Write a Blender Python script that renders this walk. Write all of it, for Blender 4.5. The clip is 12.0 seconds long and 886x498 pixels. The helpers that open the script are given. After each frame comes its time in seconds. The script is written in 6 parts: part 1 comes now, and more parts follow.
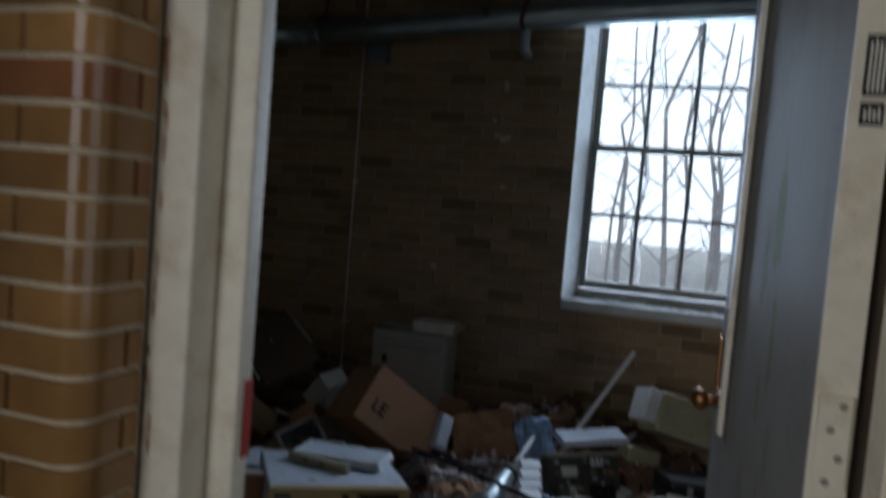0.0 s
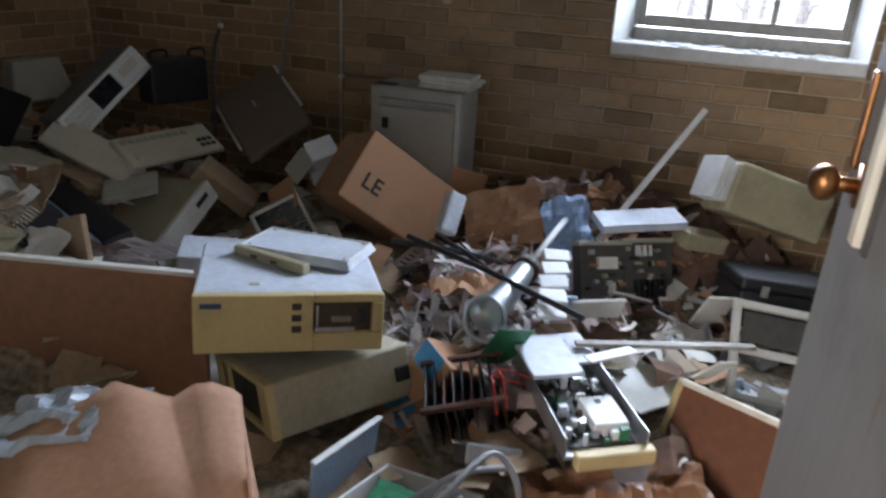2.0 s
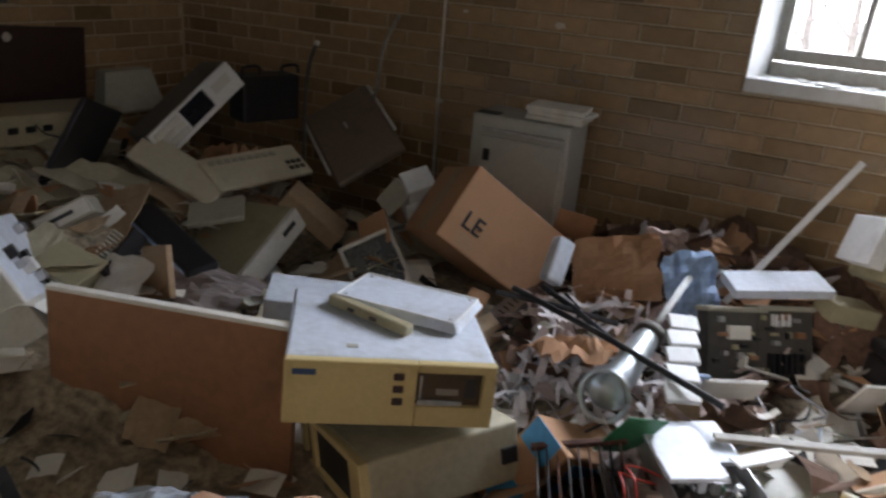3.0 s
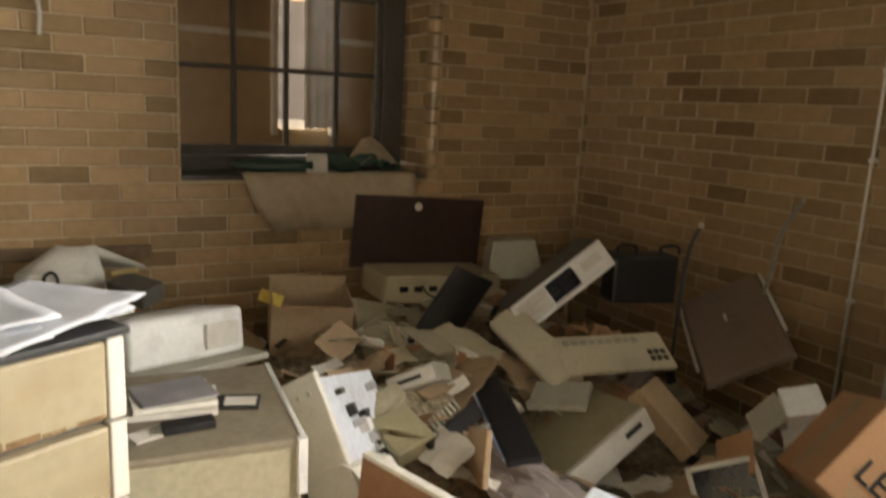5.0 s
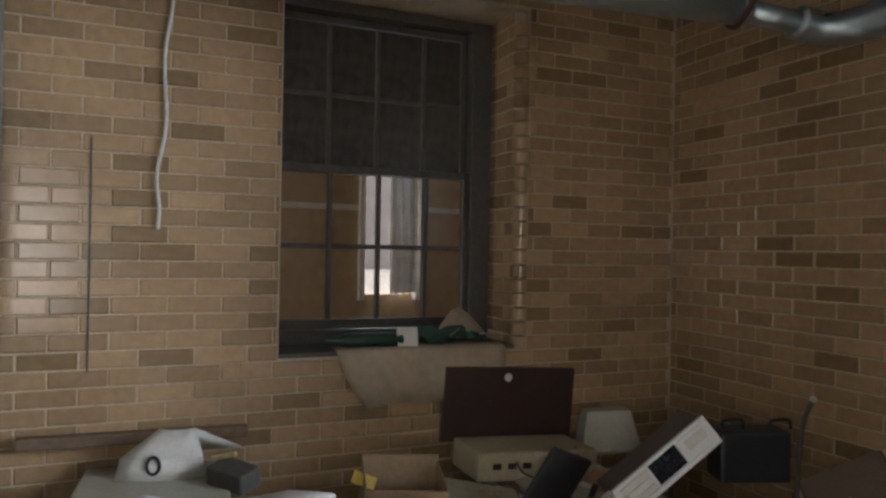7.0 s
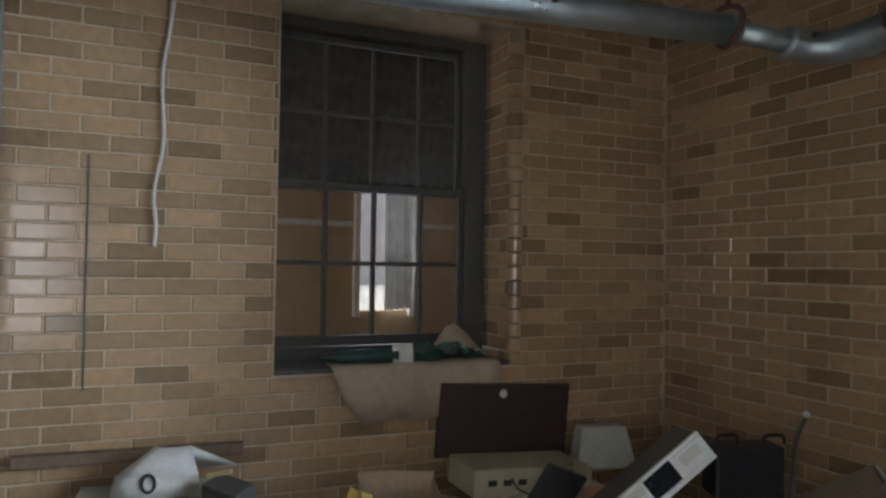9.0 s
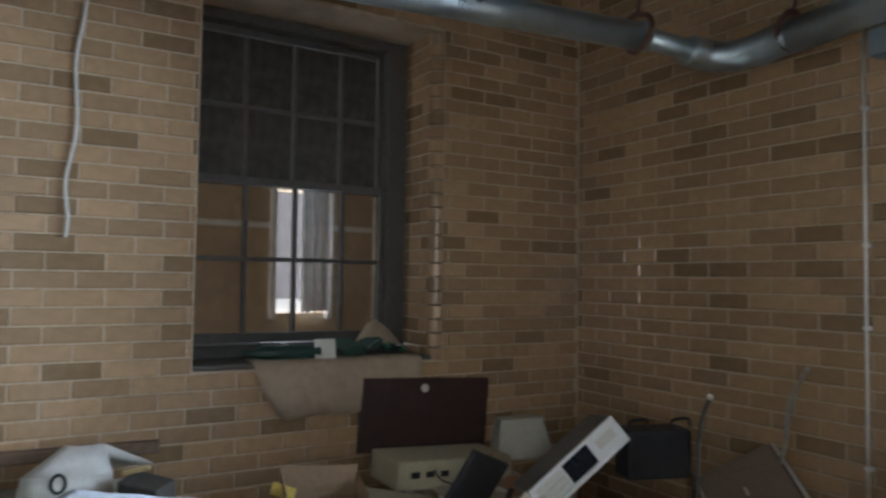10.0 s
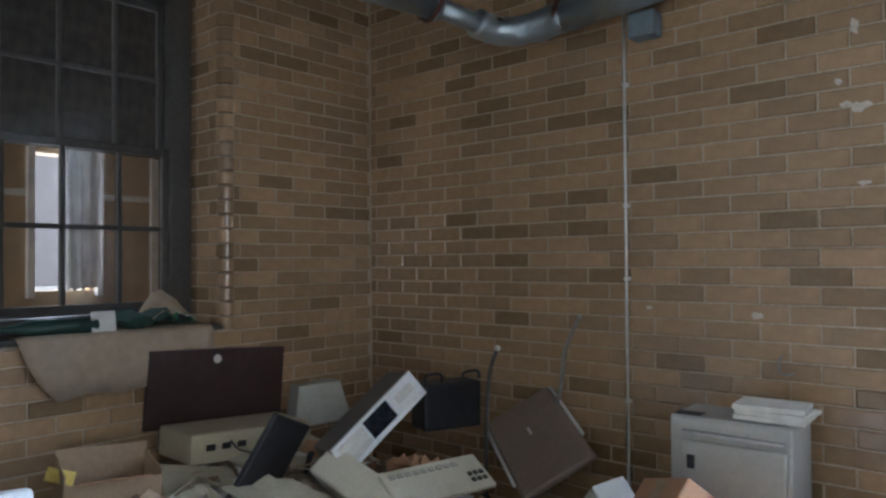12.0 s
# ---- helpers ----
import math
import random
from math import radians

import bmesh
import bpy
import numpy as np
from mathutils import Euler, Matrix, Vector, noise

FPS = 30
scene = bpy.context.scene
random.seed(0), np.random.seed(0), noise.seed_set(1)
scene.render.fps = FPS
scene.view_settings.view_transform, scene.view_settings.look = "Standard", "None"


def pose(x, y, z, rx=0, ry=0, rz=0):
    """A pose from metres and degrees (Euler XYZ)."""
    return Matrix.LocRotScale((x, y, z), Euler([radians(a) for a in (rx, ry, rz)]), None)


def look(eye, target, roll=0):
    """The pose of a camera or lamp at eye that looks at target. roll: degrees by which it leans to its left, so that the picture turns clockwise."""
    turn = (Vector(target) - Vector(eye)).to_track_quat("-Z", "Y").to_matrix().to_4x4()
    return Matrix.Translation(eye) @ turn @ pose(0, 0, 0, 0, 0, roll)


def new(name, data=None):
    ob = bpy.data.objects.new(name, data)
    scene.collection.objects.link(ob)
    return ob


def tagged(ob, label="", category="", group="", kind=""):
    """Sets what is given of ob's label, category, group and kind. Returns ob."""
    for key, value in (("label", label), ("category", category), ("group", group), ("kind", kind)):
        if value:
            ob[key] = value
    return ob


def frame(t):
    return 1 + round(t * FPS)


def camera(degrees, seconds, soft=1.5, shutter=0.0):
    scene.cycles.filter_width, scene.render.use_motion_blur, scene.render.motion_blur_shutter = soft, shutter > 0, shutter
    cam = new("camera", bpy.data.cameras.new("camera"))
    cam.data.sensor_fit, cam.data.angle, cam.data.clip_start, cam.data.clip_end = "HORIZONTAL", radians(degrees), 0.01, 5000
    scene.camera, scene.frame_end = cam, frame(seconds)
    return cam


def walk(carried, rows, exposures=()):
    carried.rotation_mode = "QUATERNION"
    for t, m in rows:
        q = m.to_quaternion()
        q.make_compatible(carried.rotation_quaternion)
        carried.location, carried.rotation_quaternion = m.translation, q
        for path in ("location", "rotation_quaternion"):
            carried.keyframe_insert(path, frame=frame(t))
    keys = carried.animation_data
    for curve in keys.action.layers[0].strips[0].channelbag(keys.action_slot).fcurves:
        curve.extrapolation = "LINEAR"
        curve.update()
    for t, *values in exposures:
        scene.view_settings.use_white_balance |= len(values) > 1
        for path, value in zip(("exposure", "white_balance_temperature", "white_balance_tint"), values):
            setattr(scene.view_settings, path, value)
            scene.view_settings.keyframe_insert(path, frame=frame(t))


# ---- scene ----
cam = camera(63.2, 12.0, soft=2.5, shutter=0.5)
PATH = [
    (0, (0.938, 0.226, 1.453), (0.323, 2.125, 1.333), 4.7),
    (0.5, (1.026, 0.399, 1.374), (0.455, 2.255, 0.896), 4.7),
    (1, (0.988, 0.589, 1.299), (0.495, 2.388, 0.577), 4.7),
    (1.5, (0.932, 0.756, 1.283), (0.366, 2.515, 0.519), 3.5),
    (2, (0.895, 0.988, 1.298), (0.218, 2.713, 0.544), 3.2),
    (2.5, (0.834, 1.096, 1.301), (0.064, 2.791, 0.571), 3.1),
    (2.7, (0.733, 1.131, 1.302), (-0.058, 2.819, 0.577), 3.5),
    (4.3, (0.572, 1.287, 1.433), (-0.788, 2.553, 0.694), 5.0),
    (4.5, (0.582, 1.412, 1.326), (-0.943, 2.555, 0.719), 2.8),
    (5, (0.612, 1.477, 1.362), (-1.093, 2.447, 0.974), 2.8),
    (5.5, (0.598, 1.466, 1.417), (-1.169, 2.378, 1.204), 3.6),
    (6, (0.592, 1.441, 1.452), (-1.211, 2.304, 1.365), 2.3),
    (6.5, (0.584, 1.418, 1.472), (-1.235, 2.249, 1.427), 1.5),
    (7, (0.573, 1.411, 1.479), (-1.261, 2.207, 1.482), 1.0),
    (7.5, (0.585, 1.422, 1.488), (-1.26, 2.192, 1.527), 0.9),
    (9.5, (0.591, 1.364, 1.478), (-1.211, 2.23, 1.533), 0.9),
    (10, (0.595, 1.328, 1.4), (-1.115, 2.361, 1.488), 0.8),
    (10.5, (0.591, 1.337, 1.389), (-1.004, 2.542, 1.462), -0.3),
    (11, (0.572, 1.307, 1.37), (-0.888, 2.673, 1.421), -0.4),
    (11.5, (0.55, 1.278, 1.354), (-0.82, 2.735, 1.378), -0.4),
    (12, (0.559, 1.268, 1.324), (-0.767, 2.764, 1.36), -0.4),
]
walk(cam, [(t, look(eye, target, roll)) for t, eye, target, roll in PATH],
     [(0, -2.22, 5650, 11), (0.6, -1.2, 5850, 11), (1.2, -0.45, 5950, 13), (1.6, -0.36, 6000, 14), (2.0, -0.14, 6050, 17), (2.5, -0.3, 6150, 20), (4.3, 0.68, 8700, 16), (5.2, 1.0, 9000, 17), (7.0, 0.97, 6450, 17), (9.5, 1.08, 5850, 13), (12.0, 1.42, 5350, 14)])

# ---- light ----
world = bpy.data.worlds.new("world")
scene.world = world
world.use_nodes = True
wn = world.node_tree
sky = wn.nodes.new("ShaderNodeTexSky")
sky.sky_type = "NISHITA"
sky.sun_disc = False
sky.sun_elevation = radians(32)
sky.sun_rotation = radians(200)
wn.nodes["Background"].inputs[1].default_value = 0.15
wn.links.new(sky.outputs[0], wn.nodes["Background"].inputs[0])
sun = new("sun", bpy.data.lights.new("sun", "SUN"))
sun.data.energy, sun.data.angle, sun.data.color = 2.5, radians(15), (1, 0.96, 0.9)
sun.matrix_world = look((0, -20, 20), (3, 0, 0))


def area_lamp(name, eye, target, w, h, power, colour):
    lamp = new(name, bpy.data.lights.new(name, "AREA"))
    lamp.data.shape, lamp.data.size, lamp.data.size_y = "RECTANGLE", w, h
    lamp.data.energy, lamp.data.color = power, colour
    lamp.matrix_world = look(eye, target)
    return lamp


area_lamp("daylight_north", (0.84, 4.8, 1.95), (0.84, 0, 1.1), 1.7, 2.0, 560, (0.76, 0.88, 1.0))
# unseen fill lamp, added to brighten the jambs and hall bricks
area_lamp("hall_fill", (-0.42, -1.52, 1.7), (1.0, 1.2, 1.2), 1.0, 1.5, 118, (1.0, 0.95, 0.87))
area_lamp("daylight_hall_end", (2.5, 0.22, 1.43), (-2, 1.6, 1.3), 1.2, 1.3, 20, (1.0, 0.97, 0.92))
area_lamp("daylight_far_room", (-4.42, 3.08, 1.6), (0, 3.08, 1.5), 0.35, 0.8, 5, (0.9, 0.95, 1.0))
# out-of-view fill lamp, added to light the next room's tan walls
area_lamp("far_side_fill", (-3.45, 0.2, 1.7), (-3.9, 4, 1.4), 0.7, 1.3, 9, (1.0, 0.95, 0.88))

# ---- materials ----


def material(name, colour, rough=0.6, metal=0.0, vary=0.12, grain=60.0, bump=0.15, stain=0.25, stain_colour=(0.10, 0.07, 0.04),
             stain_scale=3.0, piece=0.0, dark_share=0.0, dark=(0.1, 0.05, 0.025), stretch=(1, 1, 1), coat=0.0, dust=0.0):
    m = bpy.data.materials.new(name)
    m.use_nodes = True
    t = m.node_tree
    b = t.nodes["Principled BSDF"]
    n, l = t.nodes.new, t.links.new
    co = n("ShaderNodeTexCoord")
    mp = n("ShaderNodeMapping")
    mp.inputs["Scale"].default_value = stretch
    l(co.outputs["Object"], mp.inputs[0])
    fine = n("ShaderNodeTexNoise")
    fine.inputs["Scale"].default_value, fine.inputs["Detail"].default_value = grain, 5
    l(mp.outputs[0], fine.inputs["Vector"])
    wide = n("ShaderNodeTexNoise")
    wide.inputs["Scale"].default_value, wide.inputs["Detail"].default_value = stain_scale, 6
    wide.inputs["Roughness"].default_value = 0.65
    l(co.outputs["Object"], wide.inputs["Vector"])
    rgb = n("ShaderNodeRGB")
    rgb.outputs[0].default_value = (*colour, 1)
    out = rgb.outputs[0]
    if piece:
        info, geo, add, fract = n("ShaderNodeObjectInfo"), n("ShaderNodeNewGeometry"), n("ShaderNodeMath"), n("ShaderNodeMath")
        l(info.outputs["Random"], add.inputs[0])
        l(geo.outputs["Random Per Island"], add.inputs[1])
        fract.operation = "FRACT"
        l(add.outputs[0], fract.inputs[0])
        span = n("ShaderNodeMapRange")
        span.inputs[3].default_value, span.inputs[4].default_value = 1 - piece, 1 + piece
        l(fract.outputs[0], span.inputs[0])
        hsv = n("ShaderNodeHueSaturation")
        l(span.outputs[0], hsv.inputs["Value"])
        l(out, hsv.inputs["Color"])
        out = hsv.outputs[0]
        if dark_share:
            swirl, step, mix = n("ShaderNodeMath"), n("ShaderNodeMath"), n("ShaderNodeMix")
            swirl.operation = "PINGPONG"
            swirl.inputs[1].default_value = 0.137
            l(fract.outputs[0], swirl.inputs[0])
            step.operation = "LESS_THAN"
            step.inputs[1].default_value = 0.137 * dark_share
            l(swirl.outputs[0], step.inputs[0])
            mix.data_type = "RGBA"
            mix.inputs[7].default_value = (*dark, 1)
            l(out, mix.inputs[6])
            l(step.outputs[0], mix.inputs[0])
            out = mix.outputs[2]
    span = n("ShaderNodeMapRange")
    span.inputs[1].default_value, span.inputs[2].default_value = 0.3, 0.7
    span.inputs[3].default_value, span.inputs[4].default_value = 1 - vary, 1 + vary
    l(fine.outputs[0], span.inputs[0])
    hsv = n("ShaderNodeHueSaturation")
    l(span.outputs[0], hsv.inputs["Value"])
    l(out, hsv.inputs["Color"])
    out = hsv.outputs[0]
    if stain:
        ramp, mix = n("ShaderNodeMapRange"), n("ShaderNodeMix")
        ramp.inputs[1].default_value, ramp.inputs[2].default_value = 0.52, 0.72
        ramp.inputs[4].default_value = stain
        l(wide.outputs[0], ramp.inputs[0])
        mix.data_type = "RGBA"
        mix.inputs[7].default_value = (*stain_colour, 1)
        l(ramp.outputs[0], mix.inputs[0])
        l(out, mix.inputs[6])
        out = mix.outputs[2]
    if dust:
        geo, sep, ramp, mix = n("ShaderNodeNewGeometry"), n("ShaderNodeSeparateXYZ"), n("ShaderNodeMapRange"), n("ShaderNodeMix")
        l(geo.outputs["Normal"], sep.inputs[0])
        ramp.inputs[1].default_value, ramp.inputs[2].default_value, ramp.inputs[4].default_value = 0.4, 1.0, dust
        l(sep.outputs[2], ramp.inputs[0])
        mix.data_type = "RGBA"
        mix.inputs[7].default_value = (0.34, 0.31, 0.27, 1)
        l(ramp.outputs[0], mix.inputs[0])
        l(out, mix.inputs[6])
        out = mix.outputs[2]
    l(out, b.inputs["Base Color"])
    span = n("ShaderNodeMapRange")
    span.inputs[3].default_value, span.inputs[4].default_value = max(rough - 0.12, 0.03), min(rough + 0.15, 1)
    l(wide.outputs[0], span.inputs[0])
    l(span.outputs[0], b.inputs["Roughness"])
    b.inputs["Metallic"].default_value = metal
    b.inputs["Coat Weight"].default_value = coat
    b.inputs["Coat Roughness"].default_value = 0.12
    if bump:
        bp = n("ShaderNodeBump")
        bp.inputs["Strength"].default_value, bp.inputs["Distance"].default_value = bump, 0.004
        l(fine.outputs[0], bp.inputs["Height"])
        l(bp.outputs[0], b.inputs["Normal"])
    return m


def glass_material(name, colour, rough=0.05, dirt=0.35, haze=0.0):
    m = bpy.data.materials.new(name)
    m.use_nodes = True
    t = m.node_tree
    n, l = t.nodes.new, t.links.new
    clear, gloss, film, a, c = (n("ShaderNodeBsdfTransparent"), n("ShaderNodeBsdfGlossy"), n("ShaderNodeBsdfDiffuse"),
                                n("ShaderNodeMixShader"), n("ShaderNodeMixShader"))
    clear.inputs[0].default_value = (*colour, 1)
    gloss.inputs["Roughness"].default_value = rough
    film.inputs[0].default_value = (0.22, 0.2, 0.17, 1)
    fres = n("ShaderNodeFresnel")
    l(fres.outputs[0], a.inputs[0])
    l(clear.outputs[0], a.inputs[1])
    l(gloss.outputs[0], a.inputs[2])
    tex, ramp = n("ShaderNodeTexNoise"), n("ShaderNodeMapRange")
    tex.inputs["Scale"].default_value, tex.inputs["Detail"].default_value = 5, 6
    ramp.inputs[1].default_value, ramp.inputs[2].default_value, ramp.inputs[3].default_value, ramp.inputs[4].default_value = 0.35, 0.8, haze, dirt
    l(tex.outputs[0], ramp.inputs[0])
    l(ramp.outputs[0], c.inputs[0])
    l(a.outputs[0], c.inputs[1])
    l(film.outputs[0], c.inputs[2])
    l(c.outputs[0], t.nodes["Material Output"].inputs[0])
    return m


def glow_material(name, colour, strength):
    m = bpy.data.materials.new(name)
    m.use_nodes = True
    b = m.node_tree.nodes["Principled BSDF"]
    b.inputs["Base Color"].default_value = (0.02, 0.02, 0.02, 1)
    b.inputs["Emission Color"].default_value = (*colour, 1)
    b.inputs["Emission Strength"].default_value = strength
    return m


TILE = material("glazed_brick", (0.362, 0.238, 0.130), 0.175, vary=0.1, grain=25, bump=0.08, stain=0.35, stain_colour=(0.16, 0.1, 0.05),
                piece=0.2, dark_share=0.11, dark=(0.228, 0.15, 0.076), stain_scale=0.9)
TILE_HALL = material("glazed_hall_brick", (0.32, 0.17, 0.055), 0.16, vary=0.12, grain=14, bump=0.05, stain=0.3, stain_colour=(0.14, 0.05, 0.02),
                     piece=0.22, dark_share=0.1, dark=(0.27, 0.11, 0.04), stain_scale=4)
MORTAR_HALL = material("dark_hall_mortar", (0.6, 0.5, 0.34), 0.9, vary=0.2, grain=120, bump=0.3, stain=0.5, stain_scale=2)
MORTAR = material("mortar", (0.475, 0.375, 0.255), 0.9, vary=0.2, grain=120, bump=0.3, stain=0.5, stain_scale=2)
PLASTER = material("grey_plaster", (0.26, 0.25, 0.22), 0.9, vary=0.15, grain=20, bump=0.3, stain=0.5, stain_scale=1.5)
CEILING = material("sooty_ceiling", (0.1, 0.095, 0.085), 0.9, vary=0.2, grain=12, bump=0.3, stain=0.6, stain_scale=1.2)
FLOOR = material("dusty_floor", (0.14, 0.11, 0.085), 0.85, vary=0.3, grain=35, bump=0.4, stain=0.5, stain_scale=2.5)
CREAM = material("cream_enamel", (0.79, 0.73, 0.59), 0.4, vary=0.06, grain=30, bump=0.12, stain=0.5, stain_colour=(0.42, 0.25, 0.1), stain_scale=9)
WHITE = material("flaking_white_paint", (0.8, 0.8, 0.78), 0.5, vary=0.06, grain=30, bump=0.2, stain=0.4, stain_colour=(0.45, 0.42, 0.38), stain_scale=7)
SASH = material("weathered_sash_paint", (0.3, 0.28, 0.24), 0.6, vary=0.15, grain=40, bump=0.2, stain=0.5, stain_scale=6)
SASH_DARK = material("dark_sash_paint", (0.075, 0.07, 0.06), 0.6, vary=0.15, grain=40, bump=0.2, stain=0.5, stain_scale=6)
DOOR = material("slate_door_paint", (0.22, 0.212, 0.2), 0.55, vary=0.06, grain=9, bump=0.05, stain=0.45, stain_colour=(0.1, 0.09, 0.08),
                stain_scale=3, stretch=(6, 6, 0.6))
BRASS = material("worn_brass", (0.36, 0.17, 0.065), 0.36, 1.0, vary=0.15, stain=0.3, bump=0.05)
RED = material("red_tag", (0.42, 0.03, 0.02), 0.5, stain=0.2)
GLASS = glass_material("window_glass", (0.93, 0.95, 0.95), 0.03, 0.12)
GLASS_DIRTY = glass_material("dirty_glass", (0.7, 0.68, 0.64), 0.1, 0.22, 0.06)
# darker, hazier glass for the upper panes of window_2
GLASS_DARK = glass_material("dark_hazy_glass", (0.14, 0.13, 0.12), 0.25, 0.42, 0.24)
GLOW = glow_material("bright_sky_distance", (0.93, 0.97, 1.0), 9.0)
TAN = material("tan_wall_paint", (0.5, 0.37, 0.22), 0.6, vary=0.08, grain=15, stain=0.4, stain_scale=2)
# bark paled towards white, window glare put into its colour
GLARE_BARK = material("glare_pale_bark", (0.7, 0.67, 0.68), 0.9, vary=0.3, grain=20, bump=0.3)

# ---- builders ----


def box_into(bm, lo, hi, m=None, bevel=0.0):
    made = bmesh.ops.create_cube(bm, size=1)
    vs = made["verts"]
    lo, hi = Vector(lo), Vector(hi)
    bmesh.ops.scale(bm, vec=hi - lo, verts=vs)
    bmesh.ops.translate(bm, vec=(hi + lo) / 2, verts=vs)
    if bevel:
        es = list({e for v in vs for e in v.link_edges})
        vs = list({v for f in bmesh.ops.bevel(bm, geom=es, offset=bevel, segments=2, profile=0.5, affect="EDGES")["faces"] for v in f.verts} | {v for v in vs if v.is_valid})
    if m is not None:
        bmesh.ops.transform(bm, matrix=m, verts=vs)
    return vs


def mesh_ob(name, bm, mat, smooth=False):
    bmesh.ops.recalc_face_normals(bm, faces=bm.faces)
    me = bpy.data.meshes.new(name)
    bm.to_mesh(me)
    bm.free()
    me.materials.append(mat)
    if smooth:
        for p in me.polygons:
            p.use_smooth = True
    return new(name, me)


def part(name, bm, mat, parent, label="", smooth=False):
    ob = mesh_ob(name, bm, mat, smooth)
    ob.parent = parent
    if label:
        ob["label"] = label
    return ob


def boxes(*spans, bevel=0.0):
    bm = bmesh.new()
    for lo, hi in spans:
        box_into(bm, lo, hi, None, bevel)
    return bm


def box_part(name, lo, hi, mat, parent, label="", bevel=0.004, m=None):
    bm = bmesh.new()
    box_into(bm, lo, hi, m, bevel)
    return part(name, bm, mat, parent, label)


def thing(name, m, label, category, group="", kind=""):
    ob = new(name)
    ob.empty_display_size = 0.1
    ob.matrix_world = m
    return tagged(ob, label, category, group, kind)


def structure(name, bm, mat, label, category="", smooth=False):
    return tagged(mesh_ob(name, bm, mat, smooth), label, category or name.split("_")[0], kind="structure")


def tube_into(bm, points, radius, sides=8):
    rings = []
    pts = [Vector(p) for p in points]
    for i, p in enumerate(pts):
        d = (pts[min(i + 1, len(pts) - 1)] - pts[max(i - 1, 0)]).normalized()
        a = d.orthogonal().normalized() if i == 0 else (rings_axis - d * rings_axis.dot(d)).normalized()
        rings_axis = a
        b = d.cross(a)
        r = radius[i] if isinstance(radius, (list, tuple)) else radius
        rings.append([bm.verts.new(p + (a * math.cos(2 * math.pi * k / sides) + b * math.sin(2 * math.pi * k / sides)) * r) for k in range(sides)])
    for r0, r1 in zip(rings, rings[1:]):
        for k in range(sides):
            bm.faces.new((r0[k], r0[(k + 1) % sides], r1[(k + 1) % sides], r1[k]))
    bm.faces.new(rings[0])
    bm.faces.new(rings[-1])


def tube(points, radius, sides=8):
    bm = bmesh.new()
    tube_into(bm, points, radius, sides)
    return bm


def curve_points(points, steps=6):
    pts = [Vector(p) for p in points]
    out = []
    for i in range(len(pts) - 1):
        p0, p1, p2, p3 = pts[max(i - 1, 0)], pts[i], pts[i + 1], pts[min(i + 2, len(pts) - 1)]
        for k in range(steps):
            u = k / steps
            out.append(0.5 * (2 * p1 + (p2 - p0) * u + (2 * p0 - 5 * p1 + 4 * p2 - p3) * u * u + (3 * p1 - p0 - 3 * p2 + p3) * u ** 3))
    return out + [pts[-1]]


COURSE, LENGTH, JOINT = 0.0677, 0.2032, 0.0065

# ---- structure ----
H = 3.05
structure("floor", boxes(((-2.6, -1.6, -0.1), (2.6, 4.25, 0))), FLOOR, "dusty dark floor buried under scrap")
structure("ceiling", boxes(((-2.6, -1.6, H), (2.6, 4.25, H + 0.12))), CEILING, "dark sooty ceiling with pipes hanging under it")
# the glazed walls: a mortar core 8 mm behind the brick faces
north = structure("wall_north", boxes(((-2.4, 4.0045, 0), (0.388, 4.3, H)), ((1.30, 4.0045, 0), (2.6, 4.3, H)), ((0.388, 4.0045, 0), (1.30, 4.3, 1.0)),
                                      ((0.388, 4.0045, 2.56), (1.30, 4.3, H))), MORTAR, "tan glazed brick wall with a bright sash window", "wall")
west = structure("wall_west", boxes(((-2.84, 0.8, 0), (-2.4045, 1.975, H)), ((-2.84, 3.086, 1.02), (-2.455, 3.16, 2.625)), ((-2.455, 3.137, 1.02), (-2.4045, 3.16, 2.625)), ((-2.84, 3.137, 0), (-2.4045, 3.16, 1.02)), ((-2.84, 3.137, 2.625), (-2.4045, 3.16, H)), ((-2.84, 3.16, 0), (-2.4045, 4.3, H)), ((-2.84, 1.975, 0), (-2.4045, 3.137, 1.02)),
                                    ((-2.84, 1.975, 2.625), (-2.4045, 3.137, H))), MORTAR, "tan glazed brick wall with a borrowed-light sash window", "wall")
structure("wall_east", boxes(((2.45, -1.6, 0), (2.6, -0.42, H)), ((2.45, 0.88, 0), (2.6, 4.0, H)), ((2.45, -0.42, 0), (2.6, 0.88, 0.75)), ((2.45, -0.42, 2.1), (2.6, 0.88, H))), PLASTER,
          "plain grey plastered wall with an end window", "wall")
structure("wall_south", boxes(((1.262, 1.06, 0), (2.45, 1.25, H)), ((0.13, 1.06, 2.2), (1.262, 1.25, H)), ((-2.4045, 0.6, 0), (-2.1, 0.985, H))), PLASTER, "grey plastered wall round the doorway", "wall")
hall = structure("wall_hall", boxes(((-0.2, 1.058, 0), (0.075, 1.25, H)), ((0.075, 1.106, 0), (0.122, 1.25, H))), MORTAR_HALL, "brown glazed brick hall wall with a rounded corner", "wall")
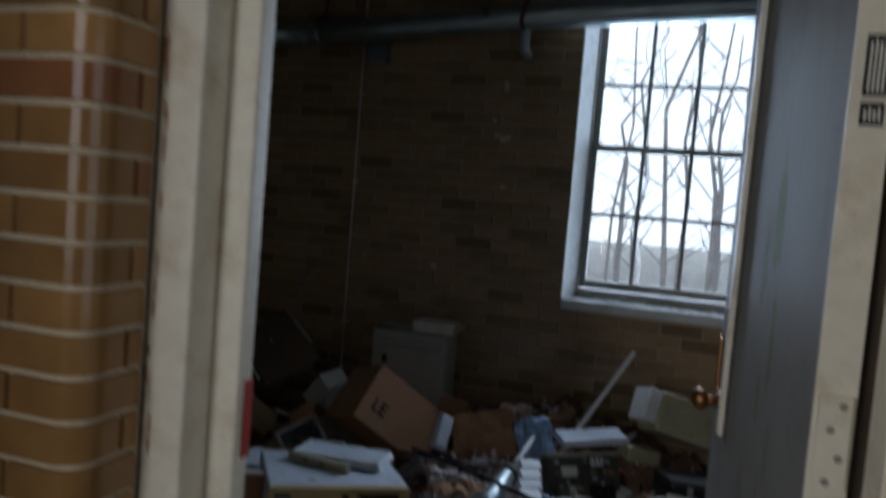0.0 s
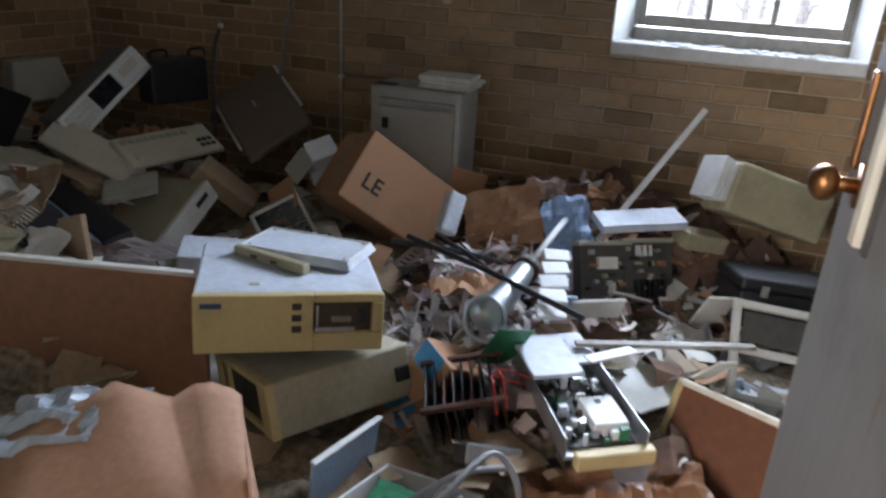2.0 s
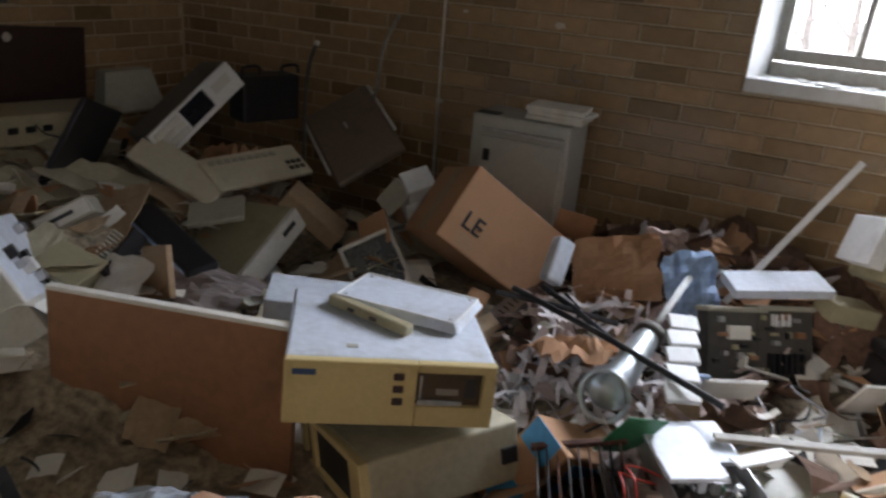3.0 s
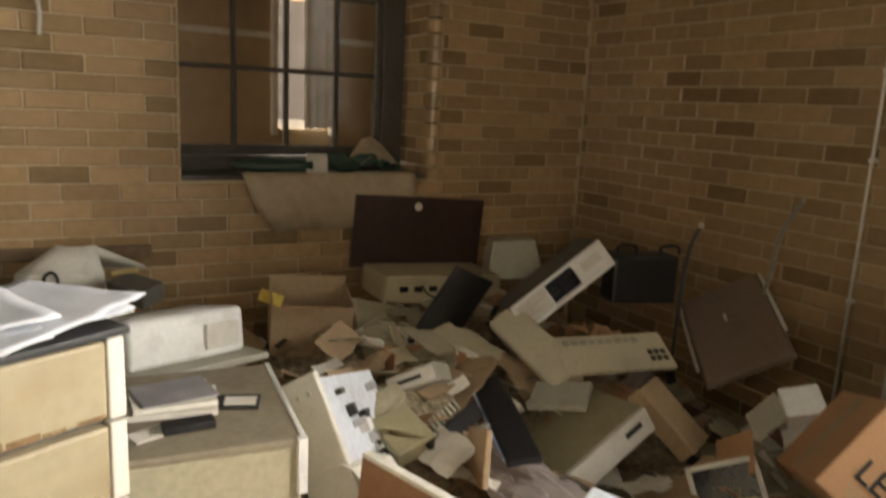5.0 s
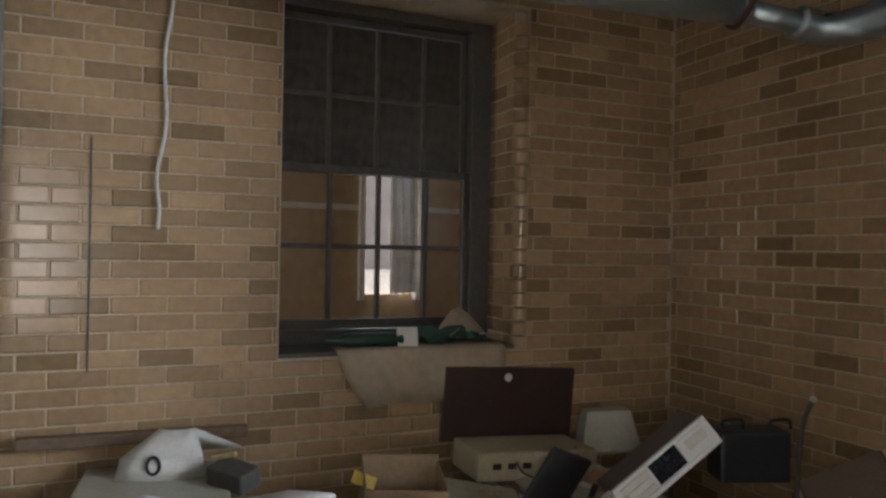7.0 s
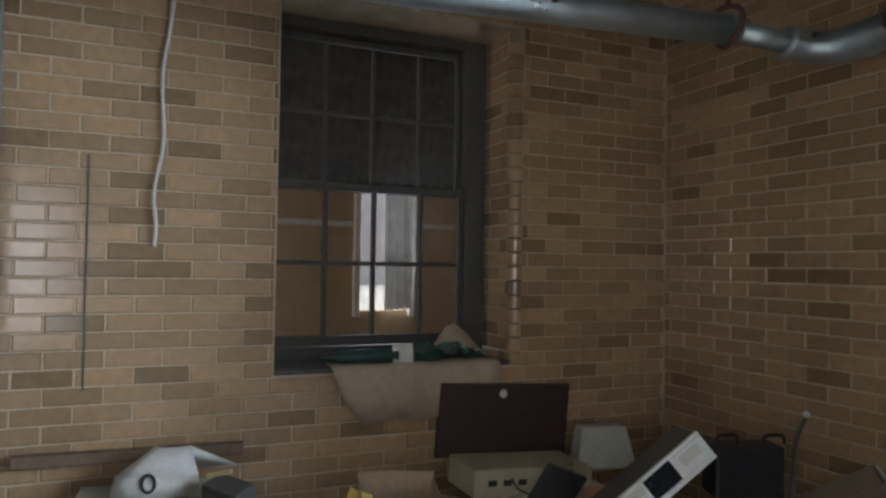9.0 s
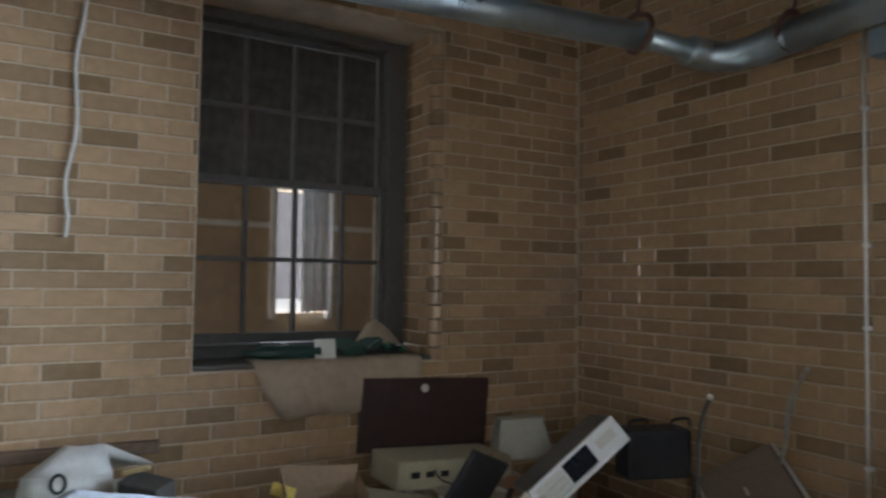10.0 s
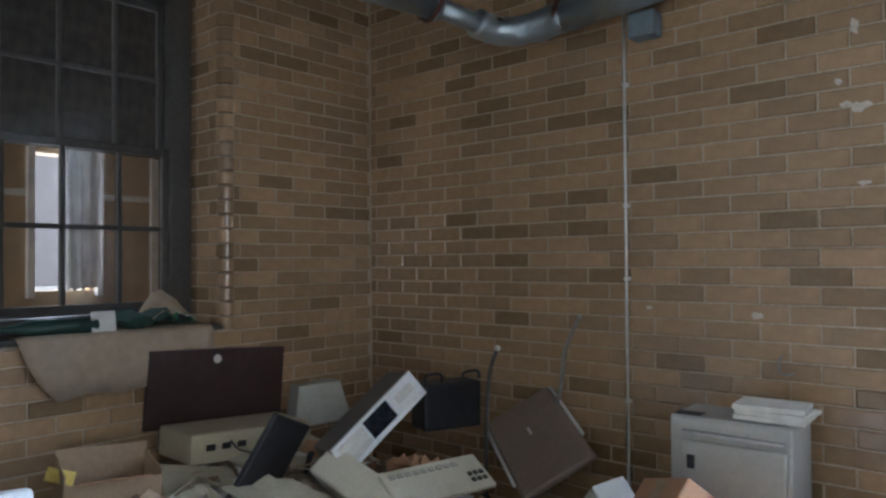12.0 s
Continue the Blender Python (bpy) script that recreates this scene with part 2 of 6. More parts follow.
# unseen closure: opening for the fill lamp; cheek, header and half wall trim its gap light
structure("wall_hall_back", boxes(((-2.6, -1.6, 0), (-0.95, -1.45, H)), ((0.1, -1.6, 0), (2.45, -1.45, H)), ((-0.95, -1.6, 0), (0.1, -1.45, 0.95)), ((-0.95, -1.6, 2.45), (0.1, -1.45, H)),
                                  ((-2.6, -1.45, 0), (-2.45, 0.8, H)), ((-2.45, 0.14, 0), (-0.13, 0.28, H)), ((-0.23, 0.28, 0), (-0.13, 0.64, H)), ((-0.23, 0.64, 2.03), (-0.13, 1.05, H)), ((-0.23, 0.64, 0), (-0.13, 1.05, 1.0))), PLASTER, "unseen hall walls added to close the hall and shape its light", "wall")
# the room behind the borrowed light
structure("wall_far_room", boxes(((-4.4, 0.3, 0), (-4.25, 2.9, H)), ((-4.4, 3.27, 0), (-4.25, 4.3, H)), ((-4.4, 2.9, 0), (-4.25, 3.27, 1.16)), ((-4.4, 2.9, 2.02), (-4.25, 3.27, H)),
                                 ((-4.4, 0.15, 0), (-3.85, 0.3, H)), ((-3.05, 0.15, 0), (-2.72, 0.3, H)), ((-3.85, 0.15, 0), (-3.05, 0.3, 1.0)), ((-3.85, 0.15, 2.4), (-3.05, 0.3, H)), ((-4.4, 4.3, 0), (-2.72, 4.45, H))), TAN, "tan walls of the next room", "wall")
structure("floor_far_room", boxes(((-4.4, 0.15, -0.1), (-2.6, 4.45, 0))), FLOOR, "dark floor of the next room", "floor")
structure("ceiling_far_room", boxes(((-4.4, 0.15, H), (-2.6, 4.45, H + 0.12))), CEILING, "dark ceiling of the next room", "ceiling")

# ---- windows and door ----


def sash_window(name, m, width, height, glass_x, bars_x, glass_z, depth, frame_mat, bar_mat, pane_mat, label, upper_mat=None):
    win = thing(name, m, label, "window", kind="structure")
    x0, x1 = glass_x
    z0, z1, zm = glass_z[0], glass_z[-1], glass_z[2]
    y = depth
    fr = bmesh.new()
    for lo, hi in (((0.003, y - 0.015, 0.003), (x0 - 0.035, y + 0.09, height - 0.003)), ((x1 + 0.035, y - 0.015, 0.003), (width - 0.003, y + 0.09, height - 0.003)),
                   ((x0 - 0.035, y - 0.015, z1 + 0.04), (x1 + 0.035, y + 0.09, height - 0.003)), ((x0 - 0.035, y - 0.03, 0.003), (x1 + 0.035, y + 0.09, z0 - 0.05))):
        box_into(fr, lo, hi, None, 0.004)
    part("window_frame", fr, frame_mat, win, "weathered painted timber frame")
    for up in (0, 1):
        yy = y + (0.045 if up else 0.0)
        lo_z, hi_z = (zm, z1) if up else (z0, zm)
        sb = bmesh.new()
        box_into(sb, (x0 - 0.033, yy, lo_z - (0.02 if up else 0.045)), (x0, yy + 0.04, hi_z + (0.035 if up else 0.02)), None, 0.004)
        box_into(sb, (x1, yy, lo_z - (0.02 if up else 0.045)), (x1 + 0.033, yy + 0.04, hi_z + (0.035 if up else 0.02)), None, 0.004)
        box_into(sb, (x0, yy + 0.001, hi_z - (0.0 if up else 0.018)), (x1, yy + 0.039, hi_z + (0.035 if up else 0.018)), None, 0.004)
        box_into(sb, (x0, yy + 0.001, lo_z - (0.018 if up else 0.045)), (x1, yy + 0.039, lo_z + (0.018 if up else 0.0)), None, 0.004)
        sash = part("upper_sash" if up else "lower_sash", sb, bar_mat, win)
        zr = glass_z[3] if up else glass_z[1]
        for bx in bars_x:
            box_part("muntin", (bx - 0.011, yy + 0.006, lo_z), (bx + 0.011, yy + 0.034, hi_z), bar_mat, sash)
        box_part("muntin", (x0, yy + 0.008, zr - 0.011), (x1, yy + 0.032, zr + 0.011), bar_mat, sash)
        xs = [x0, *bars_x, x1]
        for a, b in zip(xs, xs[1:]):
            for c, d in ((lo_z, zr), (zr, hi_z)):
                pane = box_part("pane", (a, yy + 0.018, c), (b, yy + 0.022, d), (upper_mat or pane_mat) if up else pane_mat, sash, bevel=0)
                pane.visible_shadow = False
    return win


WN = sash_window("window_1", pose(0.388, 4.0, 1.0), 0.912, 1.56, (0.098, 0.815), (0.336, 0.576), (0.121, 0.474, 0.828, 1.166, 1.5), 0.14, SASH, SASH, GLASS,
                 "white-framed six-over-six sash window, bright with daylight")
# splayed plaster reveals, their faces narrowing towards the frame
for face in (((0.0, -0.006), (0.056, 0.124), 0), ((0.912, -0.006), (0.856, 0.124), 0), ((1.555, -0.006), (1.53, 0.124), 1)):
    (a0, y0), (a1, y1), flat = face
    rv = bmesh.new()
    back = 0.0 if a0 == 0.0 else a0
    outline = [(a0, y0), (a1, y1), (back + (0.001 if a1 > a0 else -0.001), y1)]
    ends = (0.0, 1.553) if not flat else (0.03, 0.882)
    rings = [[rv.verts.new((e, y, a) if flat else (a, y, e)) for a, y in outline] for e in ends]
    for k in range(3):
        rv.faces.new((rings[0][k], rings[0][(k + 1) % 3], rings[1][(k + 1) % 3], rings[1][k]))
    rv.faces.new(rings[0])
    rv.faces.new(rings[1])
    part("reveal", rv, WHITE, WN, "flaking white painted reveal")
box_part("window_sill", (0.0, -0.03, -0.03), (0.912, 0.11, 0.022), WHITE, WN, "flaking white sill with grit on it", 0.008)
chips = bmesh.new()
rc = random.Random(3)
for k in range(60):
    x, y, s = rc.uniform(0.03, 0.88), rc.uniform(-0.02, 0.1), rc.uniform(0.006, 0.02)
    box_into(chips, (-s, -s * 0.6, 0), (s, s * 0.6, s * 0.3), pose(x, y, 0.023, 0, 0, rc.uniform(0, 180)))
part("paint_flakes", chips, WHITE, WN)
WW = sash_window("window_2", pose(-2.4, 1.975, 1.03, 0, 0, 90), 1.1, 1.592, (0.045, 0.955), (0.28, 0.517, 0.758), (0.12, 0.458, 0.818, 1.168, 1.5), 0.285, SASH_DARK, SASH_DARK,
                 GLASS_DIRTY, "dark grimy eight-over-eight borrowed-light window", GLASS_DARK)
box_part("window_sill", (0.0, -0.006, -0.008), (1.1, 0.3, 0.012), SASH_DARK, WW, "dirty dark sill", 0.005)

# next room: painted lower wall, bright opening, white trim
trim = boxes(((-4.25, 0.3, 1.745), (-4.235, 2.88, 1.785)), ((-4.25, 3.3, 1.745), (-4.235, 4.3, 1.785)), bevel=0.004)
structure("trim_far_room", trim, WHITE, "white dado rail in the next room", "trim")
structure("door_frame_far_room", boxes(((-4.25, 3.64, 0), (-4.22, 3.7, 2.6)), ((-4.25, 2.86, 1.12), (-4.2, 2.9, 2.05)), ((-4.25, 3.27, 1.12), (-4.2, 3.31, 2.05)), bevel=0.004), WHITE, "white trim in the next room", "trim")
ct = bmesh.new()
rows = []
for i in range(13):
    x = -4.16 + 0.02 * math.sin(i * 1.7)
    y = 3.06 + 0.2 * i / 12
    rows.append([ct.verts.new((x, y, 2.1)), ct.verts.new((x + 0.01, y, 1.5)), ct.verts.new((x - 0.01, y + 0.01, 1.15 + 0.03 * abs(math.sin(i * 2.1))))])
for a, b in zip(rows, rows[1:]):
    for k in (0, 1):
        ct.faces.new((a[k], b[k], b[k + 1], a[k + 1]))
tagged(mesh_ob("curtain", ct, WHITE, True), "torn white curtain over a bright opening", "curtain")

# dark brown standing in for shade in the hinge gap and open drive bay
RECESS_BROWN = material("dark_recess_brown", (0.07, 0.045, 0.025), 0.7, vary=0.2, stain=0.4)
# doorway: steel frame, painted cream
df = thing("door_frame", pose(0, 0, 0), "chipped cream steel door frame with rust streaks", "door frame", kind="structure")
for nm, spans in (("jamb", (((0.13, 1.187, 0), (0.21, 1.30, 2.12)), ((0.209, 1.254, 0), (0.266, 1.298, 2.1)))),
                  ("jamb", (((1.262, 1.07, 0), (1.34, 1.33, 2.12)), ((1.216, 1.10, 0), (1.263, 1.362, 2.1)), ((1.236, 1.085, 0), (1.264, 1.1, 2.1)))),
                  ("head", (((0.13, 1.187, 2.12), (1.34, 1.33, 2.2)), ((0.21, 1.2, 2.06), (1.262, 1.3, 2.12))))):
    bm = bmesh.new()
    for lo, hi in spans:
        box_into(bm, lo, hi, None, 0.007)
    part(nm, bm, CREAM, df)
RUSTRUN = material("rust_streak", (0.34, 0.17, 0.06), 0.85, vary=0.3, grain=60, bump=0.2, stain=0.6, stain_colour=(0.6, 0.5, 0.34), stain_scale=25)
rk = random.Random(29)
for k in range(16):
    x, z, w_, h_ = 0.136 + rk.uniform(0.0, 0.012), rk.uniform(1.0, 1.72), rk.uniform(0.0015, 0.004), rk.uniform(0.012, 0.04)
    bm = bmesh.new()
    ring = [bm.verts.new((x + w_ * math.cos(a) * q, 1.1862, z + h_ * math.sin(a) * q)) for a, q in [(2 * math.pi * i / 12, rk.uniform(0.5, 1.2)) for i in range(12)]]
    bm.faces.new(ring)
    part("rust_streak", bm, RUSTRUN, df)
box_part("strike_plate", (0.262, 1.274, 0.995), (0.2685, 1.297, 1.13), RED, df, "red tape on the strike plate", 0.001)
box_part("casing_bead", (1.24, 1.045, 0), (1.275, 1.075, 2.14), CREAM, df, "", 0.01)
box_part("casing_bead", (1.205, 1.115, 0), (1.2155, 1.15, 2.1), CREAM, df, "", 0.004)
box_part("casing_bead", (1.207, 1.235, 0), (1.2155, 1.26, 2.1), CREAM, df, "", 0.003)
# added strip closes the hinge gap so that it reads as shaded
box_part("rebate", (1.206, 1.40, 0), (1.33, 1.425, 2.1), RECESS_BROWN, df, "added dark strip for the shaded gap behind the hinges", 0.002)

DM = pose(1.198, 1.372, 0.012, 0, 0, 95.5)
door = thing("door_1", DM, "open grey flush door, cream edge, brass knob", "door", kind="structure")
box_part("leaf", (0.004, 0.0, 0), (0.835, 0.05, 2.04), DOOR, door, "grey painted leaf with green stains", 0.004)
box_part("hinge_edge", (-0.002, -0.003, 0), (0.006, 0.053, 2.04), CREAM, door, "cream painted edge", 0.001)
box_part("astragal", (0.655, 0.05, 0.955), (0.687, 0.066, 2.03), CREAM, door, "cream moulding strip", 0.005)
# dark strip stands in for the shadow line along the moulding
box_part("astragal_shadow_gap", (0.637, 0.05, 0.95), (0.655, 0.055, 2.03), SASH_DARK, door, "dark strip painted in for the shade beside the moulding", 0.001)
for z in (0.3, 1.15, 1.88):
    hg = box_part("hinge", (-0.012, 0.004, z - 0.068), (-0.002, 0.048, z + 0.068), CREAM, door, "painted steel hinge plate", 0.001)
    for i, dz in enumerate((-0.055, -0.02, 0.02, 0.055)):
        bm = bmesh.new()
        bmesh.ops.create_cone(bm, cap_ends=True, segments=8, radius1=0.006, radius2=0.004, depth=0.004, matrix=pose(-0.013, 0.018 if i % 2 else 0.032, z + dz, 0, 90, 0))
        part("screw", bm, SASH, hg)
STAIN_GREEN = material("green_mould_stain", (0.15, 0.19, 0.11), 0.6, vary=0.2, grain=20, stain=0.5, stain_colour=(0.22, 0.212, 0.2), stain_scale=14)
STAIN_RUST = material("rust_run_stain", (0.2, 0.15, 0.115), 0.6, vary=0.2, grain=20, stain=0.6, stain_colour=(0.22, 0.212, 0.2), stain_scale=12)
rs = random.Random(19)


def stain(x, z, w, h, mat):
    """A thin irregular run of dirt on the door's face."""
    bm = bmesh.new()
    n = 12
    ring = []
    for k in range(2 * n):
        a = math.pi * k / n
        q = 1 + rs.uniform(-0.35, 0.25)
        ring.append(bm.verts.new((x + w * math.cos(a) * q, 0.0504, z + h * math.sin(a) * q)))
    bm.faces.new(ring)
    part("stain", bm, mat, door)


for x, z, w, h in ((0.33, 1.47, 0.035, 0.12), (0.42, 1.36, 0.025, 0.08), (0.3, 1.24, 0.02, 0.1), (0.26, 1.05, 0.012, 0.06), (0.37, 1.12, 0.014, 0.05)):
    stain(x, z, w, h, STAIN_GREEN)
for x, z, w, h in ((0.3, 0.86, 0.01, 0.16), (0.34, 0.74, 0.007, 0.12), (0.45, 0.9, 0.008, 0.1)):
    stain(x, z, w, h, STAIN_RUST)
kb = bmesh.new()
bmesh.ops.create_cone(kb, cap_ends=True, segments=20, radius1=0.032, radius2=0.028, depth=0.008, matrix=pose(0.735, 0.054, 1.02, 90, 0, 0))
rose = part("rose", kb, BRASS, door, "brass rose", True)
kb = bmesh.new()
bmesh.ops.create_cone(kb, cap_ends=True, segments=16, radius1=0.011, radius2=0.011, depth=0.04, matrix=pose(0.735, 0.075, 1.02, 90, 0, 0))
bmesh.ops.create_uvsphere(kb, u_segments=20, v_segments=12, radius=0.026, matrix=pose(0.735, 0.1, 1.02) @ Matrix.Diagonal((1, 0.8, 1, 1)))
part("knob", kb, BRASS, door, "worn brass knob", True)
box_part("lock_plate", (0.79, 0.05, 1.03), (0.812, 0.058, 1.17), BRASS, door, "brass lock plate", 0.003)
INK = material("black_print", (0.02, 0.02, 0.02), 0.7, stain=0)
PAPER = material("yellowed_paper", (0.72, 0.69, 0.62), 0.85, vary=0.08, grain=20, bump=0.1, stain=0.35, stain_colour=(0.4, 0.32, 0.22), stain_scale=8)
for z0, z1 in ((1.64, 1.725), (1.6, 1.632)):
    st = box_part("sticker", (-0.005, 0.008, z0), (-0.0022, 0.038, z1), INK, door, "black sticker with worn unreadable print", 0)
    for k in range(4):
        box_part("print_bar", (-0.0062, 0.0125 + k * 0.006, z0 + 0.006), (-0.0051, 0.0155 + k * 0.006, z1 - 0.007 - 0.004 * (k % 2)), PAPER, st, bevel=0)

# outside
structure("ground", boxes(((-300, 4.6, -0.7), (300, 600, -0.6))), material("winter_ground", (0.62, 0.6, 0.56), 0.9, stain=0.4, stain_scale=0.5), "pale winter ground outside the window")
bd = bmesh.new()
box_into(bd, (-120, 70, -5), (120, 71, 60))
tagged(mesh_ob("backdrop", bd, GLOW), "bright white overcast distance", "backdrop", kind="structure")
bd = bmesh.new()
box_into(bd, (-71, -60, -25), (-70, 60, 60))
tagged(mesh_ob("backdrop", bd, glow_material("pale_sky_distance", (0.95, 0.9, 0.98), 0.24)), "pale overcast distance beyond the next room", "backdrop", kind="structure")
rt = random.Random(12)
TREE_AT = ((0.2, 9.0, 0.05), (0.75, 11.5, 0.1), (1.5, 12.5, 0.12), (-0.9, 12.0, 0.1), (1.0, 16.0, 0.12), (0.1, 15.0, 0.13), (-1.7, 17.0, 0.16), (2.4, 15.0, 0.13), (-0.5, 20.0, 0.2),
           (-3.0, 19.0, 0.17), (1.9, 20.0, 0.2), (-2.2, 11.0, 0.08))


def bare_tree(x, y, r):
    t = thing("tree", pose(x, y, -0.6), "slender bare winter tree outside the window", "tree", "bare trees outside")
    h = rt.uniform(6, 9)
    pts = [Vector((rt.uniform(-0.06, 0.06) * k, rt.uniform(-0.04, 0.04) * k, h * k / 7)) for k in range(8)]
    part("trunk", tube(pts, [r * (1 - 0.8 * k / 7) for k in range(8)], 7), GLARE_BARK, t)
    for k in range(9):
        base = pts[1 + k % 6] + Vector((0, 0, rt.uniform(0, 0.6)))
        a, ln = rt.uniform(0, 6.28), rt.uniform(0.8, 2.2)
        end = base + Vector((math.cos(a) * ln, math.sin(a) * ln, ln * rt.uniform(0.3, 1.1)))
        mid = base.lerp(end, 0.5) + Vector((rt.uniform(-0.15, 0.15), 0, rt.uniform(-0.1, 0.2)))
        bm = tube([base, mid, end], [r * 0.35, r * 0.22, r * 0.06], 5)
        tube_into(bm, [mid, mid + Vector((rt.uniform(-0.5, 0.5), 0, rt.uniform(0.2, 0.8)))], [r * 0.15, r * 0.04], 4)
        part("limb", bm, GLARE_BARK, t)


for row in TREE_AT:
    bare_tree(row[0], row[1], row[2] * 0.48)
vine = thing("vine", pose(0.72, 4.34, 0), "dead bare vine twisting up outside the window glass", "vine")
vb = tube(curve_points([(-0.02, 0, 0.9), (0.03, 0.02, 1.2), (-0.03, 0, 1.45), (0.03, 0.02, 1.7), (0.01, 0, 1.95), (0.07, 0.02, 2.15), (0.03, 0, 2.4), (0.1, 0, 2.7)]), 0.008, 6)
tube_into(vb, curve_points([(0.02, 0, 1.9), (0.1, 0.01, 2.05), (0.19, 0, 2.2), (0.23, 0, 2.3)]), 0.005, 5)
tube_into(vb, curve_points([(0.05, 0, 2.2), (-0.04, 0.01, 2.35), (-0.03, 0, 2.55)]), 0.006, 5)
tube_into(vb, curve_points([(0.36, 0, 2.22), (0.46, 0.01, 2.21), (0.49, 0, 2.14), (0.47, 0, 2.08)]), 0.006, 5)
part("stem", vb, GLARE_BARK, vine)

# pipes under the ceiling
TIN = material("galvanised_sleeve", (0.52, 0.57, 0.58), 0.35, 0.85, vary=0.15, grain=10, bump=0.12, stain=0.5, stain_colour=(0.2, 0.2, 0.18), stain_scale=5)
PIPE = material("galvanised_pipe", (0.46, 0.53, 0.55), 0.3, 0.8, vary=0.15, grain=10, bump=0.1, stain=0.45, stain_colour=(0.2, 0.2, 0.18), stain_scale=5)
JBOX = material("grey_box_paint", (0.2, 0.24, 0.26), 0.5, 0.2, vary=0.1, stain=0.3)
STEELB = material("bright_conduit_steel", (0.85, 0.84, 0.8), 0.3, 0.45, vary=0.08, stain=0.2)
RUST = material("rusty_iron", (0.12, 0.06, 0.045), 0.8, 0.3, vary=0.3, grain=30, bump=0.3)
pp = thing("ceiling_pipe", pose(0, 0, 0), "dull galvanised sleeve pipe hung under the ceiling", "pipe")
part("sleeve", tube([(-1.86, 0.99, 2.43), (-1.64, 2.4, 2.41), (-1.425, 3.47, 2.383)], 0.056, 24), PIPE, pp, "", True)
part("sleeve_end", tube([(-1.43, 3.44, 2.384), (-1.424, 3.475, 2.383)], 0.06, 24), PIPE, pp, "crimped sleeve end", True)
part("bare_pipe", tube([(-1.425, 3.47, 2.383), (-1.37, 3.72, 2.35)], 0.042, 20), PIPE, pp, "thinner bare pipe", True)
elbow = tube(curve_points([(-1.38, 3.68, 2.354), (-1.35, 3.775, 2.34), (-1.27, 3.835, 2.335), (-1.16, 3.855, 2.34), (-1.05, 3.865, 2.352)]), 0.064, 24)
for v in elbow.verts:
    v.co += 0.012 * noise.noise_vector(v.co * 14)
part("elbow", elbow, PIPE, pp, "dented foil-wrapped elbow", True)
part("sleeve", tube([(-1.05, 3.865, 2.352), (-0.6, 3.87, 2.385), (0.3, 3.875, 2.455), (1.3, 3.88, 2.50), (2.45, 3.885, 2.55)], 0.066, 24), PIPE, pp, "", True)
for x, y, z, rz in ((-1.43, 3.44, 2.383, 0), (-1.04, 3.865, 2.36, 80), (0.1, 3.873, 2.44, 90)):
    hg = bmesh.new()
    m = pose(x, y, z, 0, 0, rz)
    tube_into(hg, [m @ Vector((0.075 * math.cos(a), 0.012 * math.sin(a * 2), 0.075 * math.sin(a) + 0.012)) for a in [2 * math.pi * k / 18 for k in range(19)]], 0.011, 8)
    tube_into(hg, [m @ Vector(p) for p in ((0, 0, 0.085), (0.02, 0.0, 0.16), (0, 0, H - z))], 0.008, 6)
    part("hanger", hg, RUST, pp, "rusty iron hanger")
stub = thing("pipe_stub", pose(0.1, 3.93, 2.25), "capped galvanised pipe stub hanging under a pipe", "pipe")
part("stub", tube(curve_points([(0, -0.05, 0.13), (0, -0.05, 0.07), (0, -0.03, 0.03), (0, 0.06, 0.02)], 5), 0.026, 14), PIPE, stub, "", True)
jb = thing("junction_box", pose(-0.735, 3.945, 2.215), "grey steel junction box at the conduit's top", "junction box")
box_part("box", (-0.055, -0.03, 0), (0.055, 0.053, 0.1), JBOX, jb, "", 0.006)
cd = thing("conduit", pose(-0.837, 3.975, 0), "thin steel conduit clipped to the brick wall", "conduit")
part("tube", tube([(0, 0, 0.0), (0, 0, 3.05)], 0.006, 10), STEELB, cd, "", True)
for z in (0.75, 1.55, 2.05, 1.25):
    box_part("clip", (-0.009, -0.008, z - 0.008), (0.009, 0.024, z + 0.008), STEELB, cd, "", 0.002)
CORD = material("white_cord", (0.62, 0.6, 0.54), 0.6, stain=0.3)
hc = thing("hanging_cord", pose(-2.382, 1.5, 0), "loose white flex hanging down the wall", "cord")
part("flex", tube(curve_points([(0.03, 0.02, 3.05), (0.01, 0.055, 2.6), (0, 0.045, 2.4), (0, 0.02, 2.2), (0.0, 0.03, 1.95), (0.01, 0.0, 1.75), (0.005, 0.01, 1.62), (0, 0.005, 1.54)]), 0.007, 8), CORD, hc, "", True)

# ---- the heap ----
BEIGE = material("yellowed_plastic", (0.6, 0.47, 0.22), 0.5, vary=0.05, grain=80, bump=0.06, stain=0.3, stain_colour=(0.3, 0.22, 0.1), stain_scale=7)
PALE = material("pale_plastic", (0.62, 0.6, 0.54), 0.5, vary=0.05, grain=80, bump=0.06, stain=0.35, stain_colour=(0.3, 0.26, 0.2), stain_scale=6)
DUSTYPALE = material("dust_coated_plastic", (0.43, 0.385, 0.27), 0.7, vary=0.1, grain=50, bump=0.12, stain=0.4, stain_colour=(0.22, 0.18, 0.11), stain_scale=6)
PUTTY = material("putty_enamel", (0.4, 0.385, 0.31), 0.5, vary=0.06, grain=60, bump=0.06, stain=0.4, stain_colour=(0.2, 0.17, 0.11), stain_scale=5)
OLIVE = material("olive_enamel", (0.36, 0.32, 0.2), 0.5, vary=0.06, grain=60, bump=0.06, stain=0.4, stain_colour=(0.14, 0.12, 0.07), stain_scale=5)
CARD = material("cardboard", (0.43, 0.235, 0.125), 0.85, vary=0.08, grain=90, bump=0.12, stain=0.35, stain_colour=(0.2, 0.1, 0.05), stain_scale=4, stretch=(1, 1, 6))
